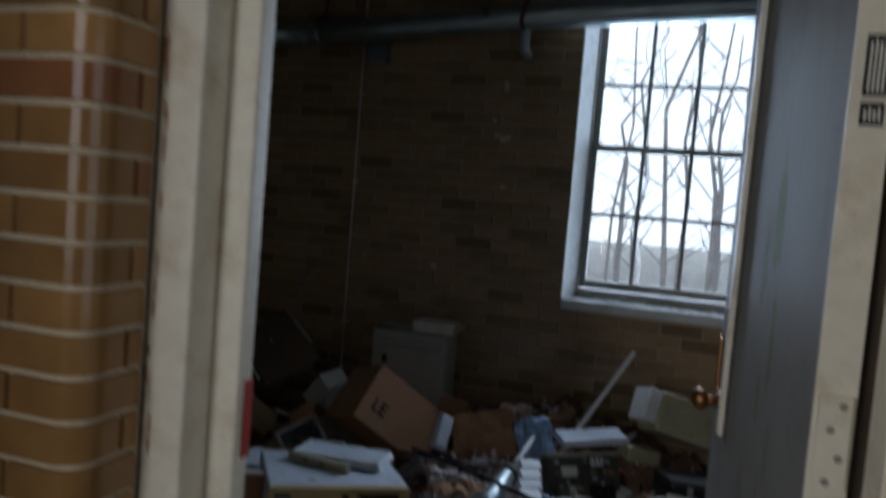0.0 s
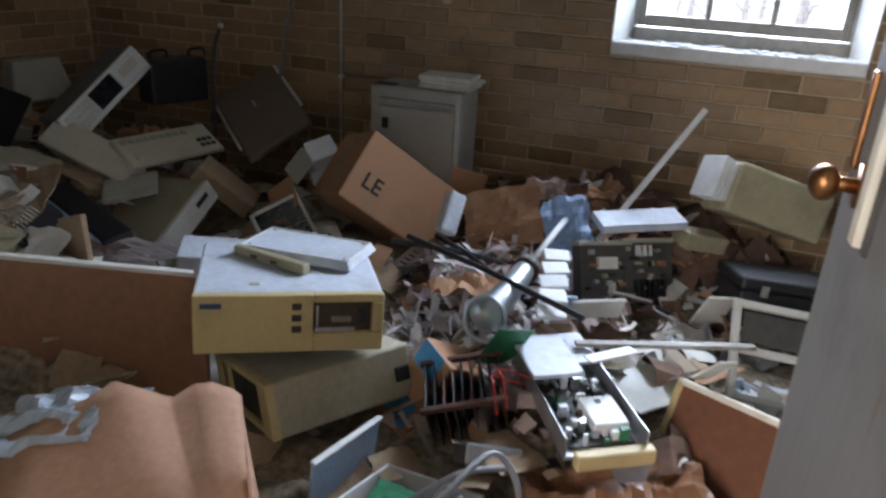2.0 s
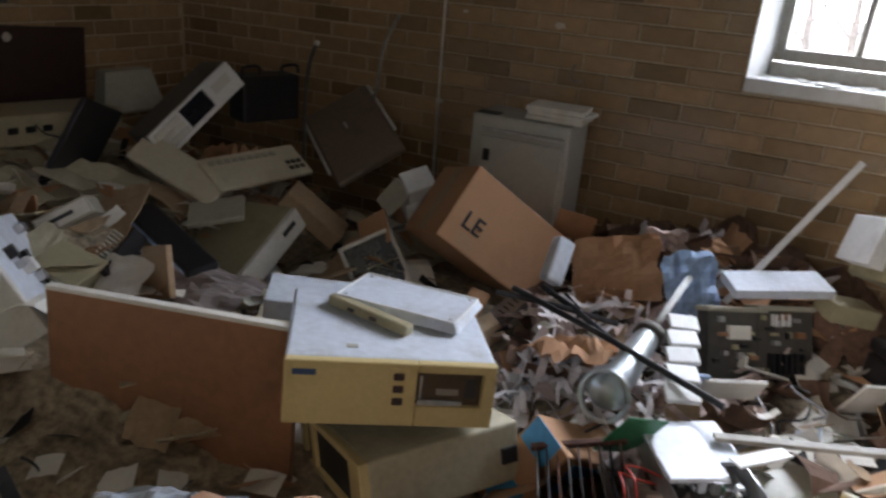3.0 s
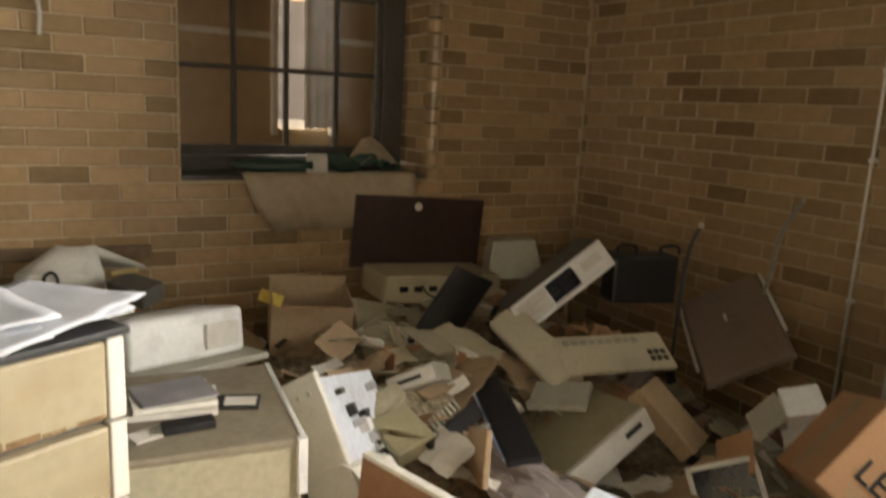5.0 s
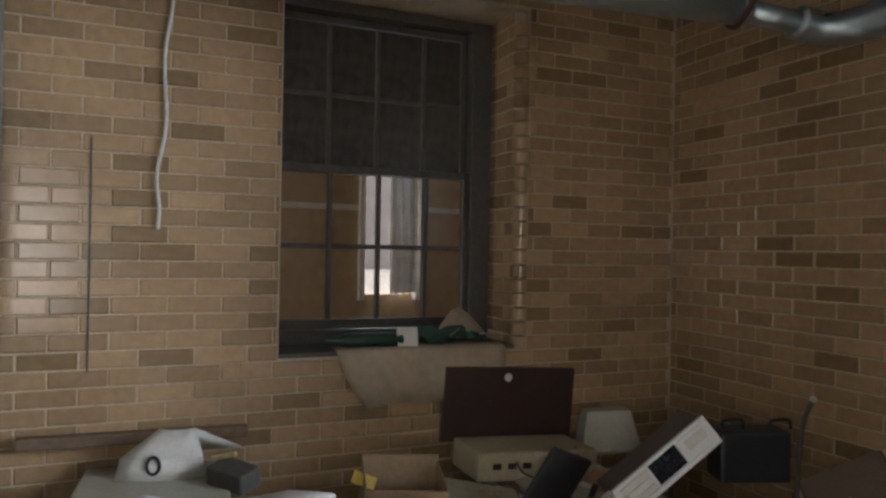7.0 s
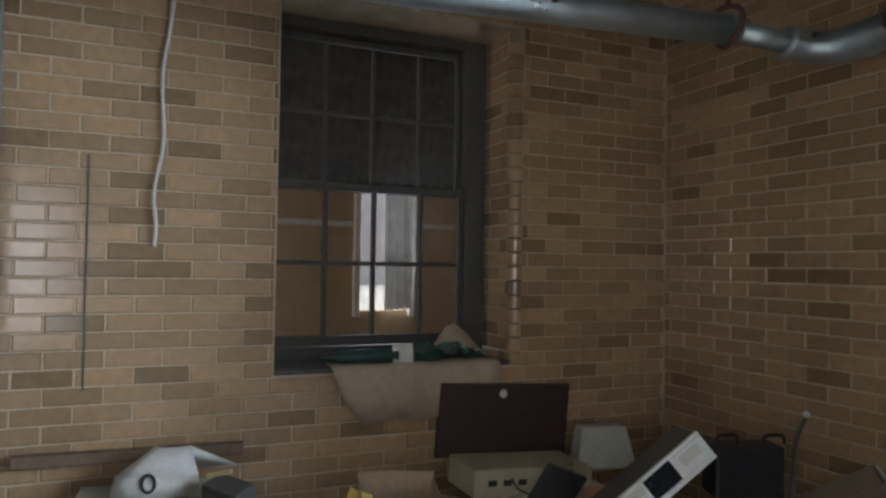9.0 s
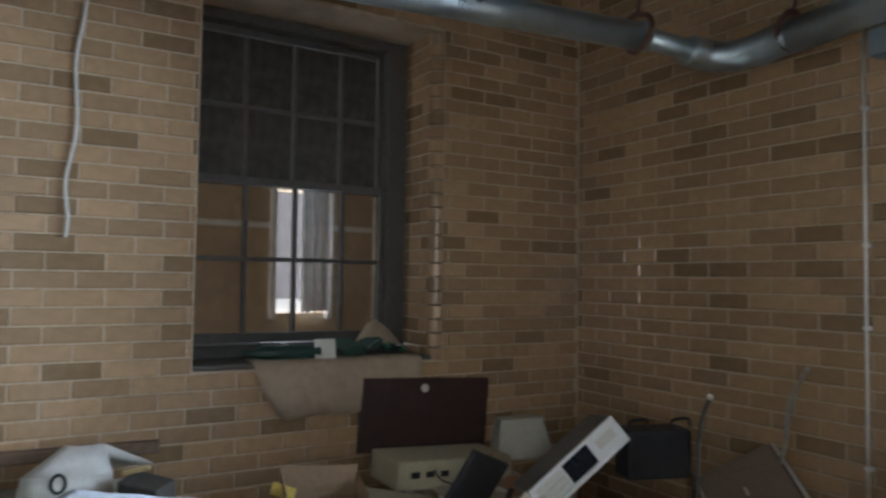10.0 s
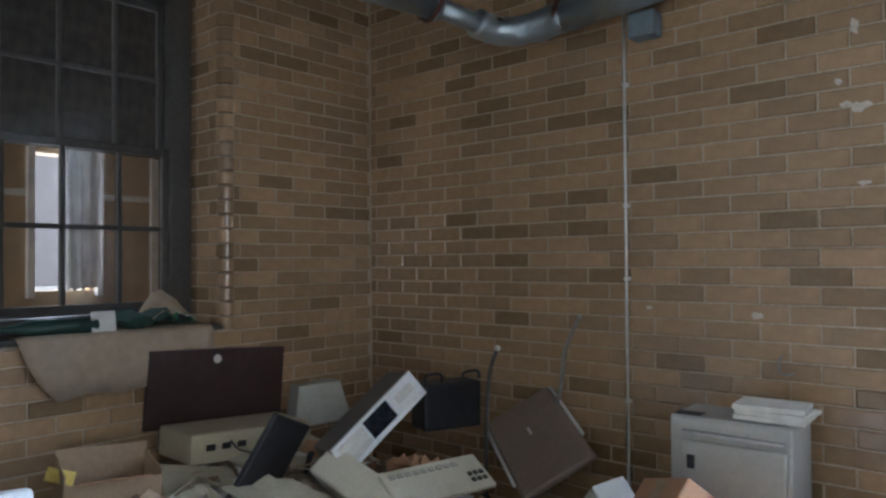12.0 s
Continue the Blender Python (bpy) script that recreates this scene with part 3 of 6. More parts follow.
CARD_DULL = material("dull_cardboard", (0.37, 0.26, 0.16), 0.9, vary=0.1, grain=70, bump=0.15, stain=0.4, stain_scale=5)
BOARD = material("brown_hardboard", (0.31, 0.15, 0.08), 0.42, vary=0.12, grain=40, bump=0.1, stain=0.4, stain_colour=(0.13, 0.07, 0.045), stain_scale=3)
DARKBROWN = material("dark_brown_board", (0.045, 0.022, 0.018), 0.45, vary=0.15, grain=30, bump=0.1, stain=0.3, stain_scale=4)
BLACK = material("black_plastic", (0.015, 0.015, 0.017), 0.45, vary=0.2, grain=50, bump=0.1, stain=0.3, stain_colour=(0.08, 0.07, 0.06), stain_scale=6)
STEEL = material("dull_steel", (0.5, 0.5, 0.5), 0.35, 0.8, vary=0.15, grain=30, bump=0.08, stain=0.5, stain_colour=(0.2, 0.16, 0.12), stain_scale=6)
WHITEP = material("white_plastic", (0.74, 0.74, 0.72), 0.45, vary=0.05, grain=60, bump=0.06, stain=0.3, stain_scale=6)
LILAC = material("pale_steel_lid", (0.6, 0.64, 0.7), 0.42, vary=0.09, grain=45, bump=0.1, stain=0.55, stain_colour=(0.36, 0.34, 0.32), stain_scale=9)
BLUE = material("blue_plastic", (0.06, 0.28, 0.5), 0.45, vary=0.1, stain=0.3)
SKYBLUE = material("pale_blue_plastic", (0.34, 0.47, 0.68), 0.35, vary=0.1, stain=0.3)
GREEN = material("green_board", (0.03, 0.2, 0.09), 0.45, vary=0.2, stain=0.3)
BOTTLE = material("green_bottle", (0.022, 0.06, 0.045), 0.35, vary=0.1, stain=0.2)
SCREEN = material("dark_screen", (0.01, 0.012, 0.02), 0.12, vary=0.05, stain=0.1, bump=0)
PINK = material("torn_pinkish_paper", (0.6, 0.47, 0.42), 0.85, vary=0.12, stain=0.4, stain_scale=8)
DUFF = material("debris_duff", (0.29, 0.235, 0.16), 0.95, vary=0.5, grain=40, bump=0.7, stain=0.6, stain_colour=(0.05, 0.035, 0.025), stain_scale=8)
CLEAR = material("cloudy_plastic_sheet", (0.24, 0.2, 0.19), 0.42, vary=0.1, grain=12, bump=0.3, stain=0.3, stain_scale=5)
TOFFEE = material("toffee_plastic_sheet", (0.24, 0.11, 0.05), 0.36, vary=0.15, grain=8, bump=0.3, stain=0.3, stain_scale=4)


def swell(x, y, cx, cy, r, h):
    return h * math.exp(-((x - cx) ** 2 + (y - cy) ** 2) / (r * r))


def heap(x, y):
    z = 0.05 + swell(x, y, -1.5, 3.2, 0.75, 0.3) + swell(x, y, -1.9, 2.3, 0.65, 0.34) + swell(x, y, -0.3, 3.3, 0.5, 0.14) + swell(x, y, 0.6, 3.5, 0.75, 0.12)
    z += swell(x, y, -1.0, 2.3, 0.5, 0.17) + swell(x, y, 0.6, 2.65, 0.45, 0.1) + swell(x, y, 1.3, 2.9, 0.6, 0.1) + swell(x, y, 0.35, 2.0, 0.3, 0.03) + swell(x, y, -2.2, 3.2, 0.4, 0.22)
    z += swell(x, y, -1.12, 3.06, 0.27, -0.17) + swell(x, y, 0.35, 3.85, 0.42, 0.22) + swell(x, y, 0.95, 3.9, 0.4, 0.12)
    z += 0.05 * noise.noise(Vector((x * 4, y * 4, 0))) + 0.03 * noise.noise(Vector((x * 11, y * 11, 3)))
    edge = min(1, max(0, (y - 1.3) / 0.5)) if x > -0.3 else 1
    return max(0.012, z * edge)


nx, ny = 120, 80
verts = [(-2.395 + 4.84 * i / nx, 0.99 + 3.0 * j / ny, 0.0) for j in range(ny + 1) for i in range(nx + 1)]
verts = [(x, y, 0.006 if (x > -0.45 and y < 1.3) else heap(x, y)) for x, y, _ in verts]
faces = [(j * (nx + 1) + i, j * (nx + 1) + i + 1, (j + 1) * (nx + 1) + i + 1, (j + 1) * (nx + 1) + i) for j in range(ny) for i in range(nx)
         if not (verts[j * (nx + 1) + i][0] > -0.45 and verts[j * (nx + 1) + i][1] < 1.22)]
me = bpy.data.meshes.new("debris_heap")
me.from_pydata(verts, [], faces)
me.materials.append(DUFF)
tagged(new("debris_heap", me), "dirty trodden debris and duff heaped over the floor", "debris", kind="stuff")


def scraps(name, mat, count, seed, region, size, label, lift=0.02, curl=0.25, tilt=35, aspect=(0.4, 1.0), thick=0.0):
    r = random.Random(seed)
    vs, fs = [], []
    for _ in range(count):
        x, y = r.uniform(region[0], region[2]), r.uniform(region[1], region[3])
        w = r.uniform(*size)
        d = w * r.uniform(*aspect)
        m = pose(x, y, heap(x, y) + r.uniform(0.0, lift), r.uniform(-tilt, tilt), r.uniform(-tilt, tilt), r.uniform(0, 360))
        b0 = len(vs)
        c = curl * w * r.uniform(-1, 1)
        n = 4
        for i in range(n + 1):
            u = i / n - 0.5
            for k in (-0.5, 0.5):
                jag = 1 + 0.12 * r.uniform(-1, 1)
                vs.append(m @ Vector((u * w, k * d * jag, c * (u * u * 4 - 0.4) + 0.12 * c * r.uniform(-1, 1))))
        for i in range(n):
            a = b0 + 2 * i
            fs.append((a, a + 2, a + 3, a + 1))
    mesh = bpy.data.meshes.new(name)
    mesh.from_pydata([tuple(v) for v in vs], [], fs)
    mesh.materials.append(mat)
    return tagged(new(name, mesh), label, "scraps", kind="stuff")


scraps("paper_scraps", PAPER, 80, 1, (0.0, 2.35, 0.95, 3.6), (0.03, 0.11), "torn yellowed papers strewn over the heap", 0.07)
scraps("pink_paper_scraps", PINK, 210, 2, (-0.1, 2.45, 0.7, 3.65), (0.03, 0.1), "pinkish torn wrapping paper strewn over the heap", 0.08, 0.5, 55)
scraps("paper_scraps", PAPER, 45, 3, (-2.3, 1.7, -0.2, 3.8), (0.07, 0.18), "dusty loose papers lying over the heap", 0.06)
scraps("cardboard_scraps", CARD_DULL, 120, 4, (-2.35, 1.6, 1.6, 3.85), (0.05, 0.2), "torn dull cardboard scraps on the heap", 0.08, 0.2, 40)
scraps("plastic_scraps", PALE, 120, 5, (-2.3, 1.7, 1.4, 3.7), (0.03, 0.12), "broken pale plastic pieces on the heap", 0.06, 0.1, 45)
scraps("dark_scraps", BLACK, 150, 6, (-2.3, 1.7, 1.6, 3.8), (0.03, 0.14), "broken black plastic and rubber pieces on the heap", 0.05, 0.1, 45, (0.15, 0.8))
scraps("metal_scraps", STEEL, 60, 7, (0.0, 2.0, 1.5, 3.6), (0.03, 0.14), "bent bits of dull sheet metal on the heap", 0.06, 0.1, 45, (0.1, 0.7))
scraps("board_scraps", CARD, 70, 8, (-2.3, 2.2, 1.4, 3.85), (0.07, 0.22), "torn brown cardboard flaps on the heap", 0.1, 0.15, 45)
RUSSET = material("rotten_brown_paper", (0.15, 0.085, 0.055), 0.9, vary=0.25, grain=40, bump=0.3, stain=0.5, stain_colour=(0.07, 0.04, 0.03), stain_scale=9)
SHRED = material("shredded_white_paper", (0.8, 0.75, 0.75), 0.8, vary=0.1, stain=0.3, stain_scale=9)
scraps("rotten_paper_scraps", RUSSET, 260, 21, (-0.1, 3.45, 1.25, 3.95), (0.06, 0.2), "rotten brown paper scraps heaped below the window", 0.1, 0.4, 50)
scraps("rotten_paper_scraps", RUSSET, 90, 22, (-0.1, 2.5, 1.1, 3.4), (0.05, 0.15), "rotten brown paper scraps between broken parts", 0.05, 0.4, 40)
scraps("shredded_paper", SHRED, 250, 23, (0.0, 2.6, 0.5, 3.35), (0.05, 0.13), "curled strips of shredded pale paper", 0.11, 0.9, 32, (0.08, 0.22))
scraps("shredded_paper", SHRED, 60, 24, (0.1, 3.4, 0.9, 3.9), (0.05, 0.14), "curled strips of torn pale paper below the window", 0.1, 0.7, 35, (0.12, 0.4))


def torn_pieces(name, mat, count, seed, region, size, label, category, group, lift=0.06, curl=0.12, tilt=30, thick=0.004):
    """Large torn pieces lying on the heap, each a thing of its own with ragged edges."""
    r = random.Random(seed)
    for _ in range(count):
        x, y = r.uniform(region[0], region[2]), r.uniform(region[1], region[3])
        w = r.uniform(*size)
        d = w * r.uniform(0.45, 1.0)
        c = curl * w * r.uniform(-1, 1)
        bm = bmesh.new()
        n = 5
        g = []
        for b in range(n + 1):
            row = []
            for a in range(n + 1):
                u, v = a / n - 0.5, b / n - 0.5
                ragged = 1 + (0.1 * r.uniform(-1, 1) if a in (0, n) or b in (0, n) else 0)
                row.append(bm.verts.new((u * w * ragged, v * d * ragged, c * (4 * u * u - 0.4) + 0.3 * c * v + 0.004 * r.uniform(-1, 1))))
            g.append(row)
        for b in range(n):
            for a in range(n):
                bm.faces.new((g[b][a], g[b][a + 1], g[b + 1][a + 1], g[b + 1][a]))
        ob = mesh_ob(name, bm, mat)
        ob.matrix_world = pose(x, y, heap(x, y) + r.uniform(0.01, lift), r.uniform(-tilt, tilt), r.uniform(-tilt, tilt), r.uniform(0, 360))
        ob.modifiers.new("thickness", "SOLIDIFY").thickness = thick
        tagged(ob, label, category, group)


torn_pieces("cardboard_piece", CARD_DULL, 30, 14, (-2.15, 2.2, -0.5, 3.65), (0.15, 0.32), "torn dull brown cardboard piece on the scrap pile", "cardboard", "torn cardboard in the pile")
torn_pieces("plastic_offcut", DUSTYPALE, 44, 15, (-2.15, 2.2, -0.5, 3.65), (0.12, 0.3), "broken dusty beige plastic piece on the scrap pile", "plastic scrap", "broken panels in the pile", 0.07, 0.06)
torn_pieces("torn_sheet", PAPER, 20, 16, (-2.15, 2.2, -0.5, 3.5), (0.1, 0.2), "torn pale paper sheet on the scrap pile", "paper", "torn sheets in the pile", 0.08, 0.3, 35, 0.002)
torn_pieces("cardboard_piece", CARD, 12, 17, (-0.05, 3.35, 0.9, 3.85), (0.1, 0.22), "torn brown cardboard piece below the window", "cardboard", "torn cardboard below the window", 0.12, 0.3, 50)
scraps("floor_scraps", PAPER, 12, 9, (0.25, 1.6, 1.0, 2.3), (0.05, 0.16), "crumpled papers on the floor inside the door", 0.03, 0.4, 30)


def shell(name, m, dims, mat, label, category, group="", bevel=0.008):
    """A case with its base centre at m; front at -y."""
    w, d, h = dims
    t = thing(name, m, label, category, group)
    box_part("case", (-w / 2, -d / 2 + 0.02, 0), (w / 2, d / 2, h), mat, t, "", bevel)
    return t, w, d, h


def vents(parent, x0, x1, y, z0, z1, count, mat, axis="x"):
    for k in range(count):
        if axis == "x":
            a = x0 + (x1 - x0) * k / count
            box_part("vent_slot", (a, y - 0.002, z0), (a + (x1 - x0) / count * 0.5, y + 0.004, z1), mat, parent, bevel=0)
        else:
            a = z0 + (z1 - z0) * k / count
            box_part("vent_slot", (x0, y - 0.002, a), (x1, y + 0.004, a + (z1 - z0) / count * 0.5), mat, parent, bevel=0)


# desktop computer with its drive bay torn out
M = pose(-0.139, 2.476, 0.348, -3.9, 2.7, 35.7)
pc, w, d, h = shell("desktop_computer", M, (0.462, 0.418, 0.153), LILAC, "yellowed desktop computer, drive bay torn out, pale steel lid", "computer")
fx = -d / 2
bz = bmesh.new()
for lo, hi in (((-w / 2, fx, 0), (0.055, fx + 0.024, h)), ((0.055, fx, h - 0.022), (w / 2, fx + 0.024, h)), ((0.055, fx, 0), (w / 2, fx + 0.024, 0.05)),
               ((w / 2 - 0.03, fx, 0.05), (w / 2, fx + 0.024, h - 0.022))):
    box_into(bz, lo, hi, None, 0.004)
part("front_bezel", bz, BEIGE, pc, "yellowed plastic front bezel")
box_part("bay_interior", (0.056, fx + 0.013, 0.051), (w / 2 - 0.031, fx + 0.0195, h - 0.023), RECESS_BROWN, pc, "dark empty drive bay", 0)
for lo, hi, mt in (((0.06, fx + 0.006, 0.0505), (0.16, fx + 0.0125, 0.062), STEEL), ((0.062, fx + 0.008, 0.064), (0.068, fx + 0.0125, 0.12), STEEL), ((0.1, fx + 0.009, 0.075), (0.15, fx + 0.0125, 0.09), SASH), ((0.165, fx + 0.008, 0.07), (0.19, fx + 0.0125, 0.115), BLACK)):
    box_part("bay_bracket", lo, hi, mt, pc, "", 0.001)
box_part("badge", (-w / 2 + 0.018, fx - 0.002, h - 0.034), (-w / 2 + 0.068, fx + 0.003, h - 0.02), material("navy_badge", (0.03, 0.07, 0.16), 0.4, stain=0.2), pc, "small blue badge with unreadable maker's mark", 0.001)
sw = box_part("switch_panel", (-0.006, fx - 0.003, 0.045), (0.034, fx + 0.004, h - 0.012), BEIGE, pc, "", 0.002)
for k in range(3):
    box_part("button", (0.002, fx - 0.006, 0.054 + 0.03 * k), (0.026, fx + 0.0, 0.072 + 0.03 * k), DARKBROWN, sw, "brown button", 0.003)
box_part("badge_plate", (-0.1, -0.14, h), (-0.075, -0.125, h + 0.002), PUTTY, pc, "", 0)
# slab-lid and long beige bezel lying on it
TOP = M @ pose(0, 0, 0.153)
lid = thing("computer_lid", TOP @ pose(0.055, 0.10, 0.006, 0, 0, -28), "pale steel computer lid lying on a desktop computer", "computer lid")
lb = bmesh.new()
box_into(lb, (-0.17, -0.1, 0), (0.17, 0.11, 0.024), None, 0.005)
for v in lb.verts:
    if v.co.z > 0.015:
        v.co.x *= 0.95
        v.co.y *= 0.92
part("slab", lb, LILAC, lid)
for lo, hi in (((-0.158, -0.092, 0.0235), (0.158, -0.086, 0.0275)), ((-0.158, 0.094, 0.0235), (0.158, 0.1, 0.0275)), ((-0.16, -0.086, 0.0235), (-0.154, 0.094, 0.0275)), ((0.154, -0.086, 0.0235), (0.16, 0.094, 0.0275))):
    box_part("rim", lo, hi, WHITEP, lid, "worn raised rim", 0.0015)
for x, y in ((-0.14, -0.07), (0.14, -0.07), (-0.14, 0.08), (0.14, 0.08)):
    bm = bmesh.new()
    bmesh.ops.create_cone(bm, cap_ends=True, segments=8, radius1=0.005, radius2=0.004, depth=0.003, matrix=pose(x, y, 0.0255))
    part("screw", bm, STEEL, lid)
bar = thing("beige_bezel_strip", TOP @ pose(-0.045, 0.015, 0.003, 0, 0, -44), "loose yellowed plastic bezel strip lying on a computer", "bezel strip")
bb = bmesh.new()
box_into(bb, (-0.125, -0.024, 0), (0.125, 0.024, 0.032), None, 0.006)
for v in bb.verts:
    if abs(v.co.x) > 0.1:
        v.co.y *= 0.6
        v.co.z *= 0.85
part("strip", bb, OLIVE, bar)
for k in (-0.05, 0.02):
    box_part("slot", (k, -0.026, 0.012), (k + 0.02, -0.022, 0.02), BLACK, bar, bevel=0)

# second computer under it, front facing the other way
pc2, w, d, h = shell("desktop_computer", pose(-0.05, 2.47, 0.124, 1.5, -16, 326), (0.436, 0.403, 0.146), DUSTYPALE, "putty-grey desktop computer with gutted front, under another", "computer")
bz = boxes(((-w / 2, -d / 2, 0), (-w / 2 + 0.03, -d / 2 + 0.024, h)), ((-w / 2 + 0.085, -d / 2, 0), (-w / 2 + 0.11, -d / 2 + 0.024, h)), ((w / 2 - 0.07, -d / 2, 0), (w / 2, -d / 2 + 0.024, h)),
           ((-w / 2, -d / 2 + 0.002, h - 0.018), (w / 2, -d / 2 + 0.022, h)), ((-w / 2, -d / 2 + 0.002, 0), (w / 2, -d / 2 + 0.022, 0.02)), bevel=0.004)
part("front_bezel", bz, BEIGE, pc2, "broken yellow bezel")
box_part("bay_interior", (-w / 2 + 0.03, -d / 2 + 0.012, 0.02), (w / 2 - 0.07, -d / 2 + 0.021, h - 0.018), BLACK, pc2, bevel=0)
box_part("port_block", (w / 2 - 0.001, 0.15, 0.05), (w / 2 + 0.01, 0.19, 0.09), BLACK, pc2, "", 0.002)

# cardboard box with printed letters
M = pose(-0.330, 3.318, 0.318, -20.7, 37.2, 40.1)
w, d, h = 0.446, 0.286, 0.277
le = thing("cardboard_box", M, "closed brown cardboard box lettered LE, tipped on the heap", "box")
box_part("carton", (-w / 2, -d / 2, 0), (w / 2, d / 2, h), CARD, le, "", 0.006)
box_part("tape", (-w / 2 - 0.001, -0.03, 0.01), (-w / 2 + 0.001, 0.03, h - 0.01), CARD_DULL, le, "dull packing tape", 0)
tc = bpy.data.curves.new("letters", "FONT")
tc.body, tc.size, tc.extrude, tc.offset = "LE", 0.086, 0.0006, 0.0012
tob = new("letters_curve", tc)
lm = bpy.data.meshes.new_from_object(tob)
bpy.data.objects.remove(tob)
lm.name = "letters"
lm.materials.clear()
lm.materials.append(INK)
lt = new("letters", lm)
lt.parent = le
lt["label"] = "black printed letters LE"
lt.matrix_basis = pose(-0.17, -d / 2 - 0.0015, 0.074, 90, 0, 0)
for k in range(4):
    box_part("print_line", (-0.165 + 0.006 * k, -d / 2 - 0.0008, 0.052 - 0.012 * k), (-0.1 + 0.012 * (k % 3), -d / 2 + 0.0005, 0.057 - 0.012 * k), CARD_DULL, le, "faint unreadable print", 0)

# hardboard panel standing on edge
M = pose(-0.61, 2.235, 0.29, -6, 0, 16.5)
pn = thing("hardboard", M, "brown hardboard desk panel with white worn edge, on end", "panel")
box_part("board", (-0.33, -0.012, -0.27), (0.33, 0.012, 0.2), BOARD, pn, "", 0.002)
box_part("edge_strip", (-0.33, -0.014, 0.2), (0.33, 0.014, 0.212), PAPER, pn, "worn white edge banding", 0.002)

# grey cabinet against the back wall
CABGREY = material("pale_grey_enamel", (0.44, 0.43, 0.385), 0.5, vary=0.05, grain=60, bump=0.06, stain=0.3, stain_colour=(0.3, 0.28, 0.23), stain_scale=5)
fc = thing("filing_cabinet", pose(-0.331, 3.79, 0.0, 0, 0, 2), "squat pale grey steel cabinet standing against the brick wall", "cabinet")
box_part("body", (-0.2, -0.105, 0.0), (0.2, 0.135, 0.79), CABGREY, fc, "", 0.012)
fd = box_part("door", (-0.155, -0.125, 0.04), (0.185, -0.105, 0.715), CABGREY, fc, "", 0.01)
box_part("handle", (-0.13, -0.135, 0.62), (-0.105, -0.125, 0.665), BLACK, fd, "dark latch", 0.002)
box_part("rail", (-0.15, -0.133, 0.735), (0.18, -0.105, 0.745), STEEL, fc, "", 0.003)
box_part("vent_recess", (-0.19, -0.09, 0.788), (-0.1, -0.03, 0.793), BLACK, fc, "", 0)
for k, (rz, dx) in enumerate(((3, 0.0), (-4, 0.01), (6, -0.005))):
    bk = thing("paper_stack", pose(-0.215 + dx, 3.80, 0.795 + 0.017 * k, 0, 0, rz), "thick stapled white papers stacked on the cabinet", "papers", "papers on the cabinet")
    box_part("block", (-0.11, -0.085, 0), (0.11, 0.085, 0.016), PAPER, bk, "", 0.002)

# tower computer propped in the pile
M = pose(-1.660, 3.099, 0.551, -13.0, 51.0, 59.3)
tw, w, d, h = shell("tower_computer", M, (0.12, 0.23, 0.442), material("dark_grey_enamel", (0.13, 0.12, 0.105), 0.5, vary=0.1, grain=60, bump=0.06, stain=0.5, stain_colour=(0.24, 0.21, 0.16), stain_scale=5), "dark grey computer with white front, leaning tipped on the pile", "computer")
fr = -d / 2
bz = boxes(((-w / 2, fr, 0), (-w / 2 + 0.014, fr + 0.022, h)), ((w / 2 - 0.02, fr, 0.0), (w / 2, fr + 0.022, h)), ((-w / 2 + 0.014, fr, 0.29), (w / 2 - 0.02, fr + 0.022, h)),
           ((-w / 2 + 0.014, fr + 0.006, 0.0), (w / 2 - 0.02, fr + 0.022, 0.16)), bevel=0.004)
part("front_bezel", bz, WHITEP, tw, "white plastic front")
box_part("drive_bay", (-w / 2 + 0.014, fr + 0.012, 0.16), (w / 2 - 0.02, fr + 0.02, 0.29), SCREEN, tw, "dark blue-black open drive bay", 0)
box_part("label_panel", (-0.03, fr - 0.002, 0.32), (0.01, fr + 0.002, 0.41), PALE, tw, "", 0.001)
for k in range(3):
    box_part("drive_front", (-w / 2 + 0.018 + 0.028 * k, fr - 0.001, 0.02), (-w / 2 + 0.043 + 0.028 * k, fr + 0.008, 0.15), PALE, tw, "", 0.003)

# drive unit with slot
M = pose(-1.126, 3.051, 0.245, -9.3, -30.3, 89.9)
du, w, d, h = shell("drive_unit", M, (0.365, 0.379, 0.092), OLIVE, "olive steel drive unit with pale slotted front, tipped over", "computer")
box_part("front_bezel", (-w / 2, -d / 2, 0), (w / 2, -d / 2 + 0.024, h), PALE, du, "pale plastic front", 0.006)
box_part("slot", (w / 2 - 0.11, -d / 2 - 0.002, 0.045), (w / 2 - 0.04, -d / 2 + 0.003, 0.065), BLACK, du, "dark slot", 0.001)

# black panel
bp_ = thing("black_sheet", pose(-1.729, 2.760, 0.450, 22.0, 21.9, 112.3), "flat matt black plastic panel leaning on the pile", "panel")
box_part("sheet", (-0.125, -0.012, -0.04), (0.125, 0.012, 0.336), BLACK, bp_, "", 0.005)

# overturned chair
SEAT = pose(-0.975, 3.630, 0.53, -66.2, -31.3, 42.0)
ch = thing("chair", pose(-1.05, 3.6, 0.25), "overturned brown chair with chrome trim and steel tube legs", "chair")
IN = pose(-1.05, 3.6, 0.25).inverted()
cb = bmesh.new()
box_into(cb, (-0.165, -0.014, -0.03), (0.165, 0.014, 0.5), None, 0.014)
for v in cb.verts:
    v.co.y += 1.1 * v.co.x ** 2 + 0.25 * (v.co.z - 0.25) ** 2
bmesh.ops.transform(cb, matrix=IN @ SEAT, verts=cb.verts)
part("backrest", cb, material("dull_brown_vinyl", (0.21, 0.155, 0.115), 0.5, vary=0.08, grain=50, bump=0.08, stain=0.4, stain_colour=(0.12, 0.09, 0.07), stain_scale=6), ch, "dull brown moulded back")
